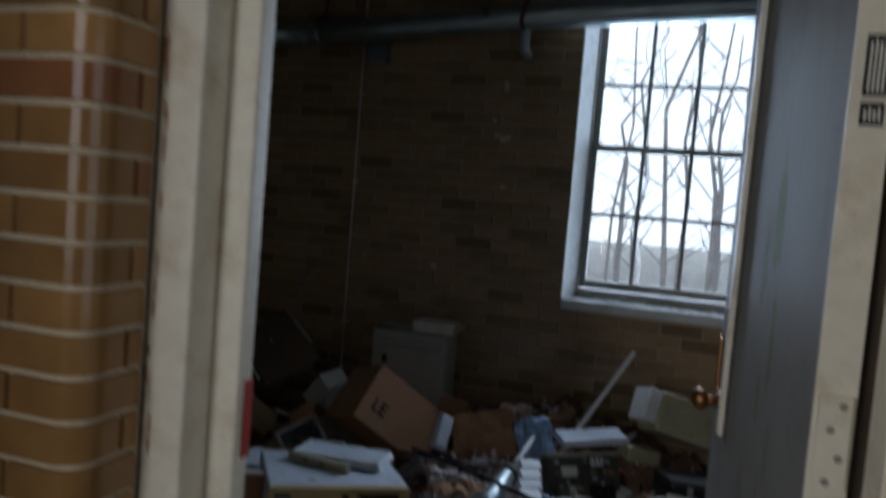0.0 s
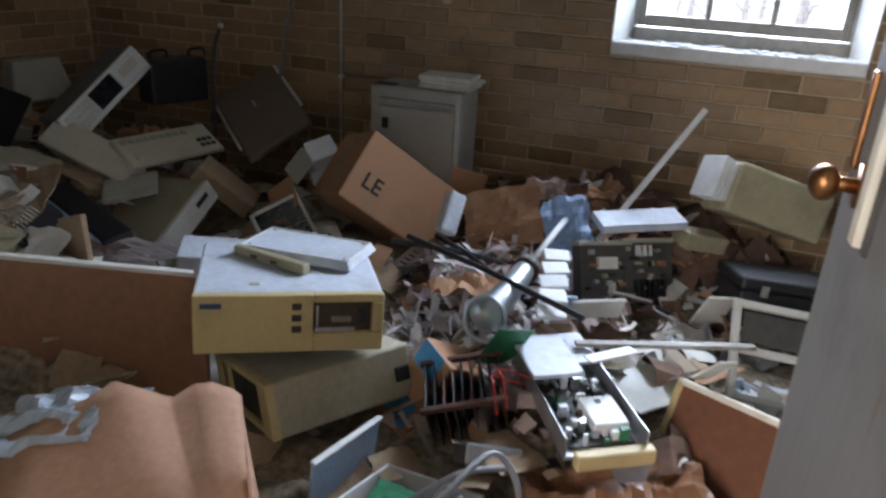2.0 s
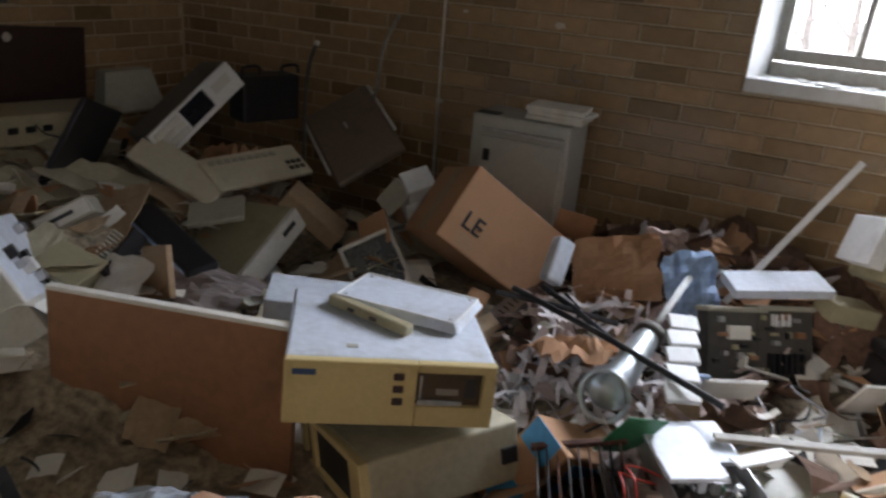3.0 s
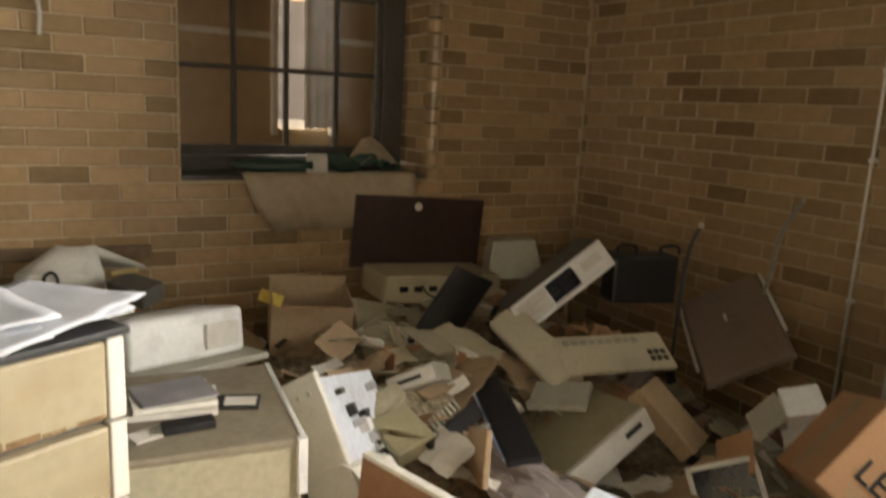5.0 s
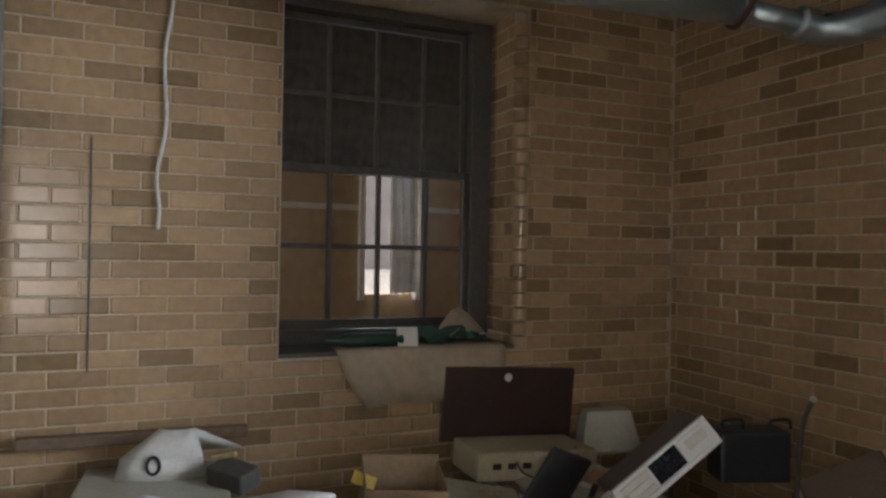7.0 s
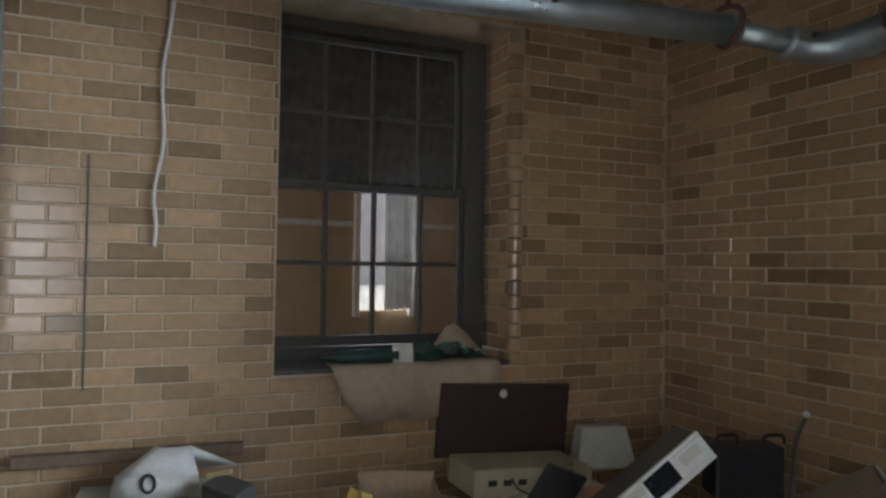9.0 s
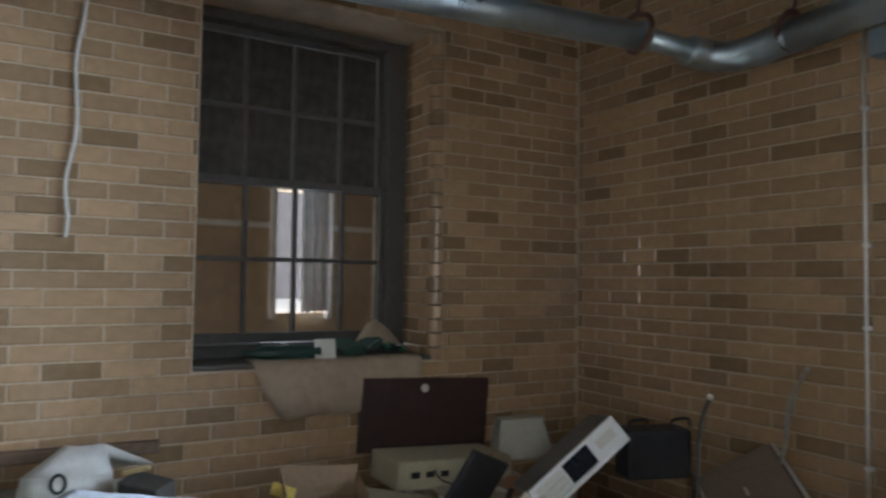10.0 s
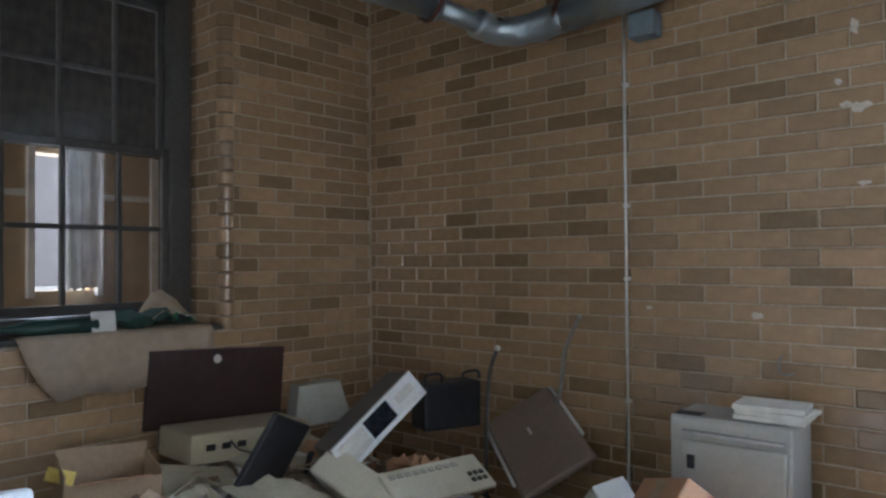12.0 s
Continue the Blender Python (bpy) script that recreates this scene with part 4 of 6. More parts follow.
for x, z0, z1 in ((0.17, 0.1, 0.49), (-0.17, 0.06, 0.47)):
    part("trim", tube([IN @ SEAT @ Vector((x, 0.008 + 0.25 * (z0 + (z1 - z0) * k / 4 - 0.25) ** 2 + 0.012, z0 + (z1 - z0) * k / 4)) for k in range(5)], 0.007, 6), STEELB, ch, "chrome edge trim", True)
part("leg", tube(curve_points([IN @ Vector(p) for p in ((-1.36, 3.70, 0.35), (-1.37, 3.72, 0.65), (-1.35, 3.72, 0.85), (-1.31, 3.72, 0.95))]), 0.009, 10), SASH_DARK, ch, "dull steel tube leg", True)
part("leg", tube(curve_points([IN @ Vector(p) for p in ((-1.15, 3.93, 0.7), (-1.105, 3.9, 0.809), (-1.055, 3.85, 0.954), (-0.982, 3.85, 1.10))]), 0.009, 10), SASH, ch, "dull steel tube leg", True)
bm = bmesh.new()
bmesh.ops.create_uvsphere(bm, u_segments=8, v_segments=6, radius=0.013, matrix=IN @ pose(-1.308, 3.72, 0.955))
part("foot_cap", bm, PALE, ch, "white plastic foot cap")
bm = bmesh.new()
box_into(bm, (-0.012, -0.02, 0.22), (-0.002, -0.012, 0.26), IN @ SEAT)
part("label_plate", bm, PALE, ch)

OLDCREAM = material("aged_cream_plastic", (0.6, 0.55, 0.42), 0.5, vary=0.06, grain=80, bump=0.06, stain=0.4, stain_colour=(0.28, 0.23, 0.14), stain_scale=5)
# beige wedge-shaped housing and keyboard
wd = thing("terminal_housing", pose(-1.506, 3.150, 0.335, 38.5, 16.8, 8.1), "cream plastic terminal housing, wedge-shaped, lying tipped", "housing")
wb = bmesh.new()
box_into(wb, (-0.205, -0.06, -0.02), (0.205, 0.08, 0.225), None, 0.012)
for v in wb.verts:
    if v.co.z < 0.1:
        v.co.x *= 0.8
        v.co.y = v.co.y * 0.7 + 0.02
    v.co.y += 0.5 * (v.co.x - 0.05) ** 2
part("hood", wb, OLDCREAM, wd)
for k in range(6):
    box_part("vent_slot", (-0.1 + 0.035 * k, -0.062, 0.12), (-0.09 + 0.035 * k, -0.05, 0.165), PUTTY, wd, bevel=0)
box_part("foot", (-0.12, -0.02, -0.012), (-0.06, 0.03, 0.004), BLACK, wd, "black rubber foot", 0.003)
kbm = pose(-1.269, 3.292, 0.490, 26.6, 0.4, 79.4)
ky = thing("equipment_cover", kbm, "dusty pale equipment cover with a row of vents", "cover")
kb = bmesh.new()
box_into(kb, (-0.225, -0.085, 0), (0.225, 0.085, 0.03), None, 0.006)
for v in kb.verts:
    if v.co.y < 0:
        v.co.z *= 0.6
part("shell", kb, OLDCREAM, ky)
for c in range(9):
    x = -0.2 + c * 0.036
    box_part("vent", (x, 0.04, 0.022), (x + 0.026, 0.062, 0.0305), PUTTY, ky, bevel=0.001)
for c in range(6):
    x, y = 0.13 + 0.028 * (c % 3), -0.05 + 0.03 * (c // 3)
    box_part("button", (x, y, 0.018), (x + 0.018, y + 0.018, 0.027 + 0.1 * (y + 0.05)), SASH_DARK, ky, bevel=0.002)

# dark plate leaning on the wall below the borrowed light
pl = thing("dark_board", pose(-2.38, 3.03, 0.605, 1.5, 3.2, 89), "dark brown board leaning against the glazed brick wall", "board")
box_part("sheet", (-0.337, -0.012, 0), (0.337, 0.012, 0.335), DARKBROWN, pl, "", 0.003)
bm = bmesh.new()
bmesh.ops.create_cone(bm, cap_ends=True, segments=14, radius1=0.02, radius2=0.018, depth=0.004, matrix=pose(-0.02, -0.014, 0.29, 90, 0, 0))
part("knob_scar", bm, PAPER, pl, "pale round scar")

TANPAPER = material("tan_wrapping_paper", (0.42, 0.33, 0.23), 0.8, vary=0.08, grain=25, bump=0.2, stain=0.3, stain_colour=(0.25, 0.18, 0.11), stain_scale=5)
# hanging sheet from the sill with clutter on the sill
hs = bmesh.new()
n = 14
rows = []
for i in range(n + 1):
    y = 2.215 + 0.8 * i / n
    dz = 0.225 + 0.008 * math.sin(i * 1.3) - (0.05 if i == 0 else 0)
    x = -2.382 + 0.008 * math.sin(i * 0.9)
    rows.append([hs.verts.new((-2.5, y, 1.052)), hs.verts.new((-2.4, y, 1.05)), hs.verts.new((x, y + 0.005, 1.03)), hs.verts.new((x + 0.006, y + 0.035 * (1 - i / n), 1.03 - dz * 0.5)), hs.verts.new((x, y + 0.085 * (1 - i / n), 1.03 - dz))])
for a, b in zip(rows, rows[1:]):
    for k in range(4):
        hs.faces.new((a[k], b[k], b[k + 1], a[k + 1]))
sh = mesh_ob("paper_sheet", hs, TANPAPER, True)
so = sh.modifiers.new("thickness", "SOLIDIFY")
so.thickness = 0.003
tagged(sh, "tan paper sheet draped over the window sill", "paper sheet")
bt = thing("bottle", pose(-2.49, 2.19, 1.077, 0, 90, 82), "green glass bottle lying on the window sill", "bottle")
part("glass", tube([(0, 0, 0.0), (0, 0, 0.02), (0, 0, 0.05), (0, 0, 0.1), (0, 0, 0.34), (0, 0, 0.345)], [0.012, 0.012, 0.016, 0.034, 0.034, 0.028], 16), BOTTLE, bt, "", True)
cdv = thing("white_card", pose(-2.41, 2.545, 1.05, -12, 0, 88), "small blank white card propped on the sill", "card")
box_part("sheet", (-0.048, -0.002, 0), (0.048, 0.002, 0.085), PAPER, cdv, "", 0.0005)
rcl = random.Random(5)
for k in range(9):
    x, y = -2.52 + 0.07 * rcl.random(), 2.62 + 0.34 * rcl.random()
    s = rcl.uniform(0.03, 0.06)
    ob = thing("dark_tool", pose(x, y, 1.075, rcl.uniform(-15, 25), rcl.uniform(-20, 20), rcl.uniform(0, 180)), "small dark tool among clutter on the sill", "tool", "clutter on the sill")
    bm = bmesh.new()
    box_into(bm, (-s, -0.012, 0), (s, 0.012, 0.022), None, 0.004)
    tube_into(bm, [(-s, 0, 0.012), (-s * 1.5, 0.01, 0.02)], 0.007, 6)
    part("body", bm, BLACK if k % 3 else GREEN, ob)
    box_part("stripe", (-s * 0.6, -0.0125, 0.0222), (s * 0.6, -0.002, 0.0242), WHITEP, ob, bevel=0)
rag = bmesh.new()
for i in range(7):
    for j in range(5):
        rag.verts.new((-2.55 + 0.03 * j, 2.72 + 0.045 * i, 1.05 + 0.16 * abs(math.sin(i * 0.55)) * (1 - j / 6) + 0.012 * (i * j % 3)))
rag.verts.ensure_lookup_table()
for i in range(6):
    for j in range(4):
        rag.faces.new([rag.verts[a] for a in (i * 5 + j, i * 5 + j + 1, (i + 1) * 5 + j + 1, (i + 1) * 5 + j)])
tagged(mesh_ob("rag", rag, TANPAPER, True), "crumpled tan cloth on the window sill", "rag")

# ---- by the door ----


def crumple(name, m, sx, sy, height, mat, label, category, seed, n=14, fold=3.0):
    r = random.Random(seed)
    off = Vector((r.uniform(0, 50), r.uniform(0, 50), 0))
    bm = bmesh.new()
    g = []
    for j in range(n + 1):
        row = []
        for i in range(n + 1):
            u, v = i / n - 0.5, j / n - 0.5
            e = 1 + 0.15 * noise.noise(Vector((u * 4, v * 4, 9)) + off)
            p = Vector((u * sx * e, v * sy * e, 0))
            z = max(0, 1.0 - 1.5 * abs(noise.noise(Vector((u * fold, v * fold, 0)) + off)) - 0.6 * abs(noise.noise(Vector((u * fold * 2.6, v * fold * 1.9, 4)) + off)) + 0.04 * r.random())
            p.z = height * z * (1.1 - 1.4 * (u * u + v * v))
            row.append(bm.verts.new(p))
        g.append(row)
    for j in range(n):
        for i in range(n):
            bm.faces.new((g[j][i], g[j][i + 1], g[j + 1][i + 1], g[j + 1][i]))
    ob = mesh_ob(name, bm, mat, False)
    ob.matrix_world = m
    s = ob.modifiers.new("thickness", "SOLIDIFY")
    s.thickness = 0.002
    return tagged(ob, label, category)


# darker cardboard for the carton by the door
CARD_DARK = material("dark_cardboard", (0.35, 0.19, 0.11), 0.85, vary=0.1, grain=70, bump=0.15, stain=0.45, stain_colour=(0.15, 0.08, 0.06), stain_scale=5)
# open carton with a monitor in it
M = pose(0.202, 1.623, 0.244, -5, -6, 41.8)
w, d, h = 0.353, 0.295, 0.324
ct = thing("open_carton", M, "open brown carton on its side holding a beige monitor", "box")
box_part("back_wall", (-w / 2, d / 2 - 0.006, -0.22), (w / 2, d / 2, h), CARD_DARK, ct, "", 0.001)
box_part("side_wall", (w / 2 - 0.006, -d / 2, -0.22), (w / 2, d / 2 - 0.006, h), CARD_DARK, ct, "", 0.001)
box_part("side_wall", (-w / 2, -d / 2, -0.22), (-w / 2 + 0.006, d / 2 - 0.006, h), CARD_DARK, ct, "", 0.001)
box_part("base", (-w / 2, -d / 2, 0), (w / 2, d / 2, 0.006), CARD_DARK, ct, "", 0.001)
box_part("front_wall", (-w / 2 + 0.006, -d / 2, -0.22), (w / 2 - 0.006, -d / 2 + 0.006, 0.0), CARD_DARK, ct, "", 0.001)
tb = bmesh.new()
g = []
rt = random.Random(31)
# two overlapping torn flaps: a raised peak, a notch where they meet, a lower hump
cuts = ((0.0, 0.026), (0.16, 0.046), (0.34, 0.056), (0.47, 0.078), (0.58, 0.052), (0.67, 0.03), (0.7, 0.026), (0.8, 0.041), (0.88, 0.037), (0.96, 0.018), (1.0, 0.0))
for u, rise in cuts:
    row = []
    for k in range(9):
        v = k / 8
        slant = u + 0.12 * v * (1 - u) * u * 4 - 0.05 * v * math.sin(u * 9)
        droop = -0.06 * (v - 0.8) / 0.2 * (0.35 + 0.65 * u) if v > 0.8 else 0
        row.append(tb.verts.new((-w / 2 - 0.004 + min(1, max(0, slant)) * (w + 0.008), d / 2 - v * (d + 0.012 + 0.012 * math.sin(u * 14)), h + rise * (1 - v) + 0.004 * math.sin(u * 21 + v * 5) * v + droop)))
    g.append(row)
for a, b in zip(g, g[1:]):
    for k in range(8):
        tb.faces.new((a[k], b[k], b[k + 1], a[k + 1]))
tp = part("top_flap", tb, CARD_DARK, ct, "sagging torn top", True)
tp.modifiers.new("thickness", "SOLIDIFY").thickness = 0.006
box_part("front_flap", (-0.04, -0.003, 0), (w / 2 - 0.01, 0.003, 0.15), CARD_DARK, ct, "folded front flap", 0.001, pose(0, -d / 2 + 0.01, 0.01, 18, 12, 0))
box_part("flap", (0, -0.1, 0.03), (0.006, 0, h - 0.05), CARD_DARK, ct, "", 0.001, pose(w / 2 - 0.006, -d / 2, 0, 0, 0, -24))
mo = thing("monitor", M @ pose(-0.02, -0.03, 0.02, 3, 4, -4), "beige computer monitor lying inside a carton", "monitor")
mb = bmesh.new()
box_into(mb, (-0.14, -0.085, 0), (0.14, 0.13, 0.25), None, 0.014)
for v in mb.verts:
    if v.co.y < 0:
        v.co.x *= 0.93
        v.co.z = 0.025 + v.co.z * 0.9
part("housing", mb, DUSTYPALE, mo, "dusty beige back shell")
box_part("rear_bulge", (-0.03, -0.12, 0.03), (0.11, -0.075, 0.19), DUSTYPALE, mo, "", 0.012)
box_part("moulding", (-0.13, -0.09, 0.215), (0.08, -0.08, 0.232), DUSTYPALE, mo, "", 0.004)

HAZE = material("crinkled_clear_film", (0.3, 0.33, 0.37), 0.3, vary=0.1, grain=14, bump=0.3, stain=0.3, stain_colour=(0.16, 0.15, 0.15), stain_scale=7)
crumple("plastic_film", pose(0.0, 1.66, 0.565, 4, -8, 20), 0.22, 0.17, 0.035, HAZE, "crinkled clear plastic film lying on a carton", "plastic film", 71, 18, 3)
# gutted computer with its lid stood up beside it
M = pose(0.398, 2.06, 0.03, -7.3, -8, 350.5)
w, d, h = 0.27, 0.34, 0.165
gp = thing("gutted_computer", M, "open gutted white computer case, boards and cables spilling", "computer")
for nm, lo, hi in (("front_panel", (-w / 2, -d / 2, 0), (w / 2, -d / 2 + 0.02, h)), ("side_panel", (w / 2 - 0.006, -d / 2 + 0.02, 0), (w / 2, d / 2, h)),
                   ("side_panel", (-w / 2, -d / 2 + 0.02, 0), (-w / 2 + 0.006, d / 2, h)), ("back_panel", (-w / 2, d / 2 - 0.005, 0), (w / 2, d / 2, h)), ("base", (-w / 2, -d / 2, 0), (w / 2, d / 2, 0.006))):
    box_part(nm, lo, hi, WHITEP if nm != "base" else STEEL, gp, "", 0.003)
for x, z in ((-0.06, 0.1), (-0.06, 0.05), (0.04, 0.08)):
    box_part("button", (x, -d / 2 - 0.004, z), (x + 0.012, -d / 2 + 0.002, z + 0.012), BLACK, gp, "", 0.001)
box_part("drive_cage", (-0.12, -0.14, 0.08), (-0.01, -0.0, 0.15), STEEL, gp, "", 0.002)
box_part("power_supply", (0.02, 0.03, 0.02), (0.125, 0.15, 0.12), STEEL, gp, "", 0.004)
box_part("circuit_board", (-0.11, 0.0, 0.1), (0.03, 0.14, 0.104), GREEN, gp, "", 0.001, pose(0, 0, 0.02, 14, 8, 6))
box_part("ribbon_socket", (-0.06, 0.05, 0.11), (0.02, 0.08, 0.16), GREEN, gp, "teal plastic socket block", 0.003)
box_part("drive", (-0.07, -0.12, 0.155), (0.05, -0.04, 0.18), BLACK, gp, "", 0.003, pose(0, 0, 0, 0, 10, 20))
vents(gp, -0.12, 0.12, -d / 2, 0.135, 0.142, 12, PUTTY)
ld = thing("computer_lid", pose(0.19, 2.19, 0.06, 8, 0, 76.5), "blue-grey computer side cover standing on edge", "computer lid")
box_part("sheet", (-0.11, -0.004, 0), (0.11, 0.004, 0.2), SKYBLUE, ld, "", 0.002)
box_part("rim", (-0.113, -0.01, 0.2), (0.113, 0.006, 0.208), WHITEP, ld, "", 0.002)
CABLE = material("grey_cable", (0.3, 0.3, 0.31), 0.5, stain=0.2)
for k, pts in enumerate(([(0.28, 1.92, 0.19), (0.42, 1.95, 0.2), (0.5, 2.05, 0.3), (0.56, 2.2, 0.33), (0.62, 2.22, 0.22), (0.6, 2.12, 0.14)],
                         [(0.46, 1.84, 0.05), (0.47, 1.9, 0.22), (0.5, 2.02, 0.29), (0.6, 2.05, 0.24), (0.6, 1.95, 0.1)],
                         [(0.4, 2.12, 0.2), (0.5, 2.18, 0.27), (0.58, 2.28, 0.24), (0.5, 2.32, 0.18)])):
    cbk = thing("loose_cable", pose(0, 0, 0), "looped grey cable hanging out of a gutted computer", "cable", "loose cables")
    part("flex", tube(curve_points(pts), 0.0075, 8), CABLE, cbk, "", True)
crumple("plastic_sheet", pose(0.84, 2.26, 0.16, 6, -8, 20), 0.4, 0.38, 0.1, TOFFEE, "crumpled toffee-brown plastic bag lying in the doorway", "plastic bag", 31, 26, 2.2)
crumple("plastic_sheet", pose(1.02, 2.1, 0.14, 5, -25, 60), 0.34, 0.3, 0.12, CLEAR, "crumpled cloudy plastic sheeting beside the open door", "plastic bag", 32, 24, 2.2)
crumple("paper_sheet", pose(0.63, 2.0, 0.13, 15, -6, 30), 0.22, 0.2, 0.05, PAPER, "crumpled large sheet of white paper", "paper", 33, 8)
crumple("paper_sheet", pose(0.95, 1.86, 0.05, 10, 12, 80), 0.2, 0.2, 0.06, PAPER, "crumpled sheet of white paper on the floor", "paper", 34, 8)
rl = thing("rolled_sheet", pose(0.73, 1.93, 0.09, 0, 0, 62), "loosely rolled lilac-grey plastic sheet on the floor", "roll")
part("roll", tube([(-0.2, 0, 0), (-0.05, 0.01, 0.01), (0.2, 0, 0.05)], [0.045, 0.05, 0.04], 14), CLEAR, rl, "", True)
# open wooden drawer beside the door
wb_ = thing("wooden_drawer", pose(0.995, 2.46, 0.125, -25.2, -12, 318), "broken brown wooden drawer with cream edges, tipped up", "drawer")
box_part("bottom", (-0.17, -0.008, 0), (0.17, 0.008, 0.26), material("chestnut_hardboard", (0.19, 0.075, 0.035), 0.55, vary=0.12, grain=40, bump=0.1, stain=0.4, stain_colour=(0.1, 0.045, 0.025), stain_scale=4), wb_, "brown hardboard bottom", 0.002)
box_part("side", (-0.19, -0.012, 0), (-0.17, 0.08, 0.27), BEIGE, wb_, "cream painted side", 0.003)
box_part("side", (-0.19, -0.012, 0.26), (0.18, 0.05, 0.275), CREAM, wb_, "", 0.003)
box_part("side", (0.17, -0.012, 0), (0.19, 0.08, 0.26), BEIGE, wb_, "", 0.003)

# ---- middle of the heap ----
ch_ = thing("open_chassis", pose(0.648, 2.565, 0.27, 1.6, -1.0, 33.9), "open steel electronics chassis with boards and drives", "chassis")
w, d = 0.2, 0.44
box_part("tray", (-w / 2, -d / 2, 0), (w / 2, d / 2, 0.012), STEEL, ch_, "", 0.002)
for lo, hi in (((-w / 2, -d / 2, 0.012), (-w / 2 + 0.004, d / 2, 0.06)), ((w / 2 - 0.004, -d / 2, 0.012), (w / 2, d / 2, 0.06))):
    box_part("rail", lo, hi, STEEL, ch_, "", 0.001)
box_part("front_bezel", (-w / 2 + 0.02, -d / 2 - 0.03, -0.01), (w / 2 + 0.01, -d / 2, 0.03), BEIGE, ch_, "yellowed plastic bezel", 0.005)
box_part("cover", (-w / 2 + 0.01, 0.06, 0.06), (w / 2 - 0.01, d / 2 - 0.01, 0.07), LILAC, ch_, "pale steel cover", 0.003)
box_part("circuit_board", (-0.08, -0.2, 0.014), (0.08, 0.05, 0.02), SASH_DARK, ch_, "", 0.001)
rq = random.Random(8)
for k in range(64):
    x, y, a, b = rq.uniform(-0.08, 0.06), rq.uniform(-0.205, 0.035), rq.uniform(0.005, 0.024), rq.uniform(0.004, 0.018)
    box_part("component", (x, y, 0.02), (x + a, y + b, 0.028 + rq.uniform(0, 0.025)), (BLACK, STEEL, WHITEP, LILAC, GREEN, SASH_DARK)[k % 6], ch_, "", 0.001)
box_part("drive", (-0.01, -0.17, 0.024), (0.075, -0.06, 0.052), WHITEP, ch_, "pale labelled drive", 0.003)
fan = thing("black_fan", pose(0.5, 2.36, 0.19, 55, 10, 30), "black cooling fan and power unit in the heap", "fan")
box_part("housing", (-0.07, -0.025, -0.05), (0.07, 0.025, 0.06), STEEL, fan, "", 0.006)
bm = bmesh.new()
bmesh.ops.create_cone(bm, cap_ends=True, segments=20, radius1=0.042, radius2=0.042, depth=0.012, matrix=pose(0.015, -0.03, 0.005, 90, 0, 0))
rot = part("fan_ring", bm, BLACK, fan)
for k in range(7):
    box_part("blade", (0.006, -0.004, -0.007), (0.036, 0.0, 0.007), SASH_DARK, rot, "", 0.001, pose(0.015, -0.037, 0.005, 0, k * 51.4, 0))


def slab(name, m, w, d, h, mat, label, category, group="", bevel=0.003, pname="sheet"):
    t = thing(name, m, label, category, group)
    box_part(pname, (-w / 2, -d / 2, 0), (w / 2, d / 2, h), mat, t, "", bevel)
    return t


slab("steel_plate", pose(0.82, 2.72, 0.27, 3, -2, 48), 0.2, 0.17, 0.004, PUTTY, "flat pale steel plate lying on the heap", "plate")
slab("narrow_board", pose(0.72, 2.64, 0.38, -4, 3, -38), 0.035, 0.16, 0.006, WHITEP, "narrow white plastic strip on a chassis", "strip")
brl = thing("steel_bar", pose(0.84, 2.79, 0.36, 0, -2, 22), "dull steel angle bar across the heap", "bar")
part("bar", boxes(((-0.24, -0.012, 0), (0.24, 0.012, 0.012)), bevel=0.002), SASH, brl)
for k, x in enumerate((0.0, 0.16)):
    me_ = thing("circuit_module", pose(0.604 + x * 0.78, 3.231 + x * 0.62, 0.24, -24.3, 3.0, 38.4), ("grimy electronic module with chips and a pale label", "grimy electronic module with a ribbed heat sink")[k], "module", "modules in the heap")
    box_part("board", (-0.095, -0.03, 0), (0.095, 0.03, 0.2), SASH_DARK, me_, "dark grimy board", 0.004)
    box_part("frame_edge", (-0.1, -0.036, 0.195), (0.1, 0.034, 0.21), PUTTY, me_, "", 0.003)
    for q in range(16):
        x1, z1 = rq.uniform(-0.085, 0.06), rq.uniform(0.01, 0.17)
        box_part("component", (x1, -0.045, z1), (x1 + rq.uniform(0.008, 0.03), -0.03, z1 + rq.uniform(0.006, 0.022)), (BLACK, STEEL, OLIVE, BOARD)[q % 4], me_, "", 0.001)
    if k == 0:
        box_part("label", (-0.035, -0.047, 0.115), (0.035, -0.03, 0.155), PAPER, me_, "pale paper label", 0.001)
    else:
        for q in range(6):
            box_part("fin", (-0.06 + q * 0.02, -0.06, 0.01), (-0.054 + q * 0.02, -0.03, 0.07), BLACK, me_, "", 0)
        for q in range(3):
            box_part("connector", (-0.05 + q * 0.022, -0.05, 0.15), (-0.04 + q * 0.022, -0.03, 0.185), WHITEP, me_, "", 0.001)
slab("pale_folder", pose(0.66, 3.42, 0.475, 6, -3, 30), 0.3, 0.12, 0.03, LILAC, "pale blue-white folder lying on electronic modules", "folder")
slab("white_box_lid", pose(0.62, 2.98, 0.33, -60, 0, 32), 0.17, 0.09, 0.012, PALE, "pale plastic cover under a module", "cover")
slab("white_box_lid", pose(0.97, 3.2, 0.31, -62, 4, 34), 0.15, 0.14, 0.01, PALE, "dusty pale cover leaning in the heap", "cover")
slab("blue_cover", pose(0.53, 2.93, 0.34, -62, 5, 32), 0.06, 0.1, 0.01, SKYBLUE, "small blue plastic cover in the heap", "cover")
for k in range(5):
    slab("white_strip", pose(0.455 + 0.016 * k, 3.1 - 0.075 * k, 0.425 - 0.012 * k, 18, 4 - 3 * (k % 3), 26 + 5 * (k % 2)), 0.085, 0.055, 0.014, WHITEP, "white plastic block in a fanned row on the heap", "block", "fanned white blocks", 0.004, "block")
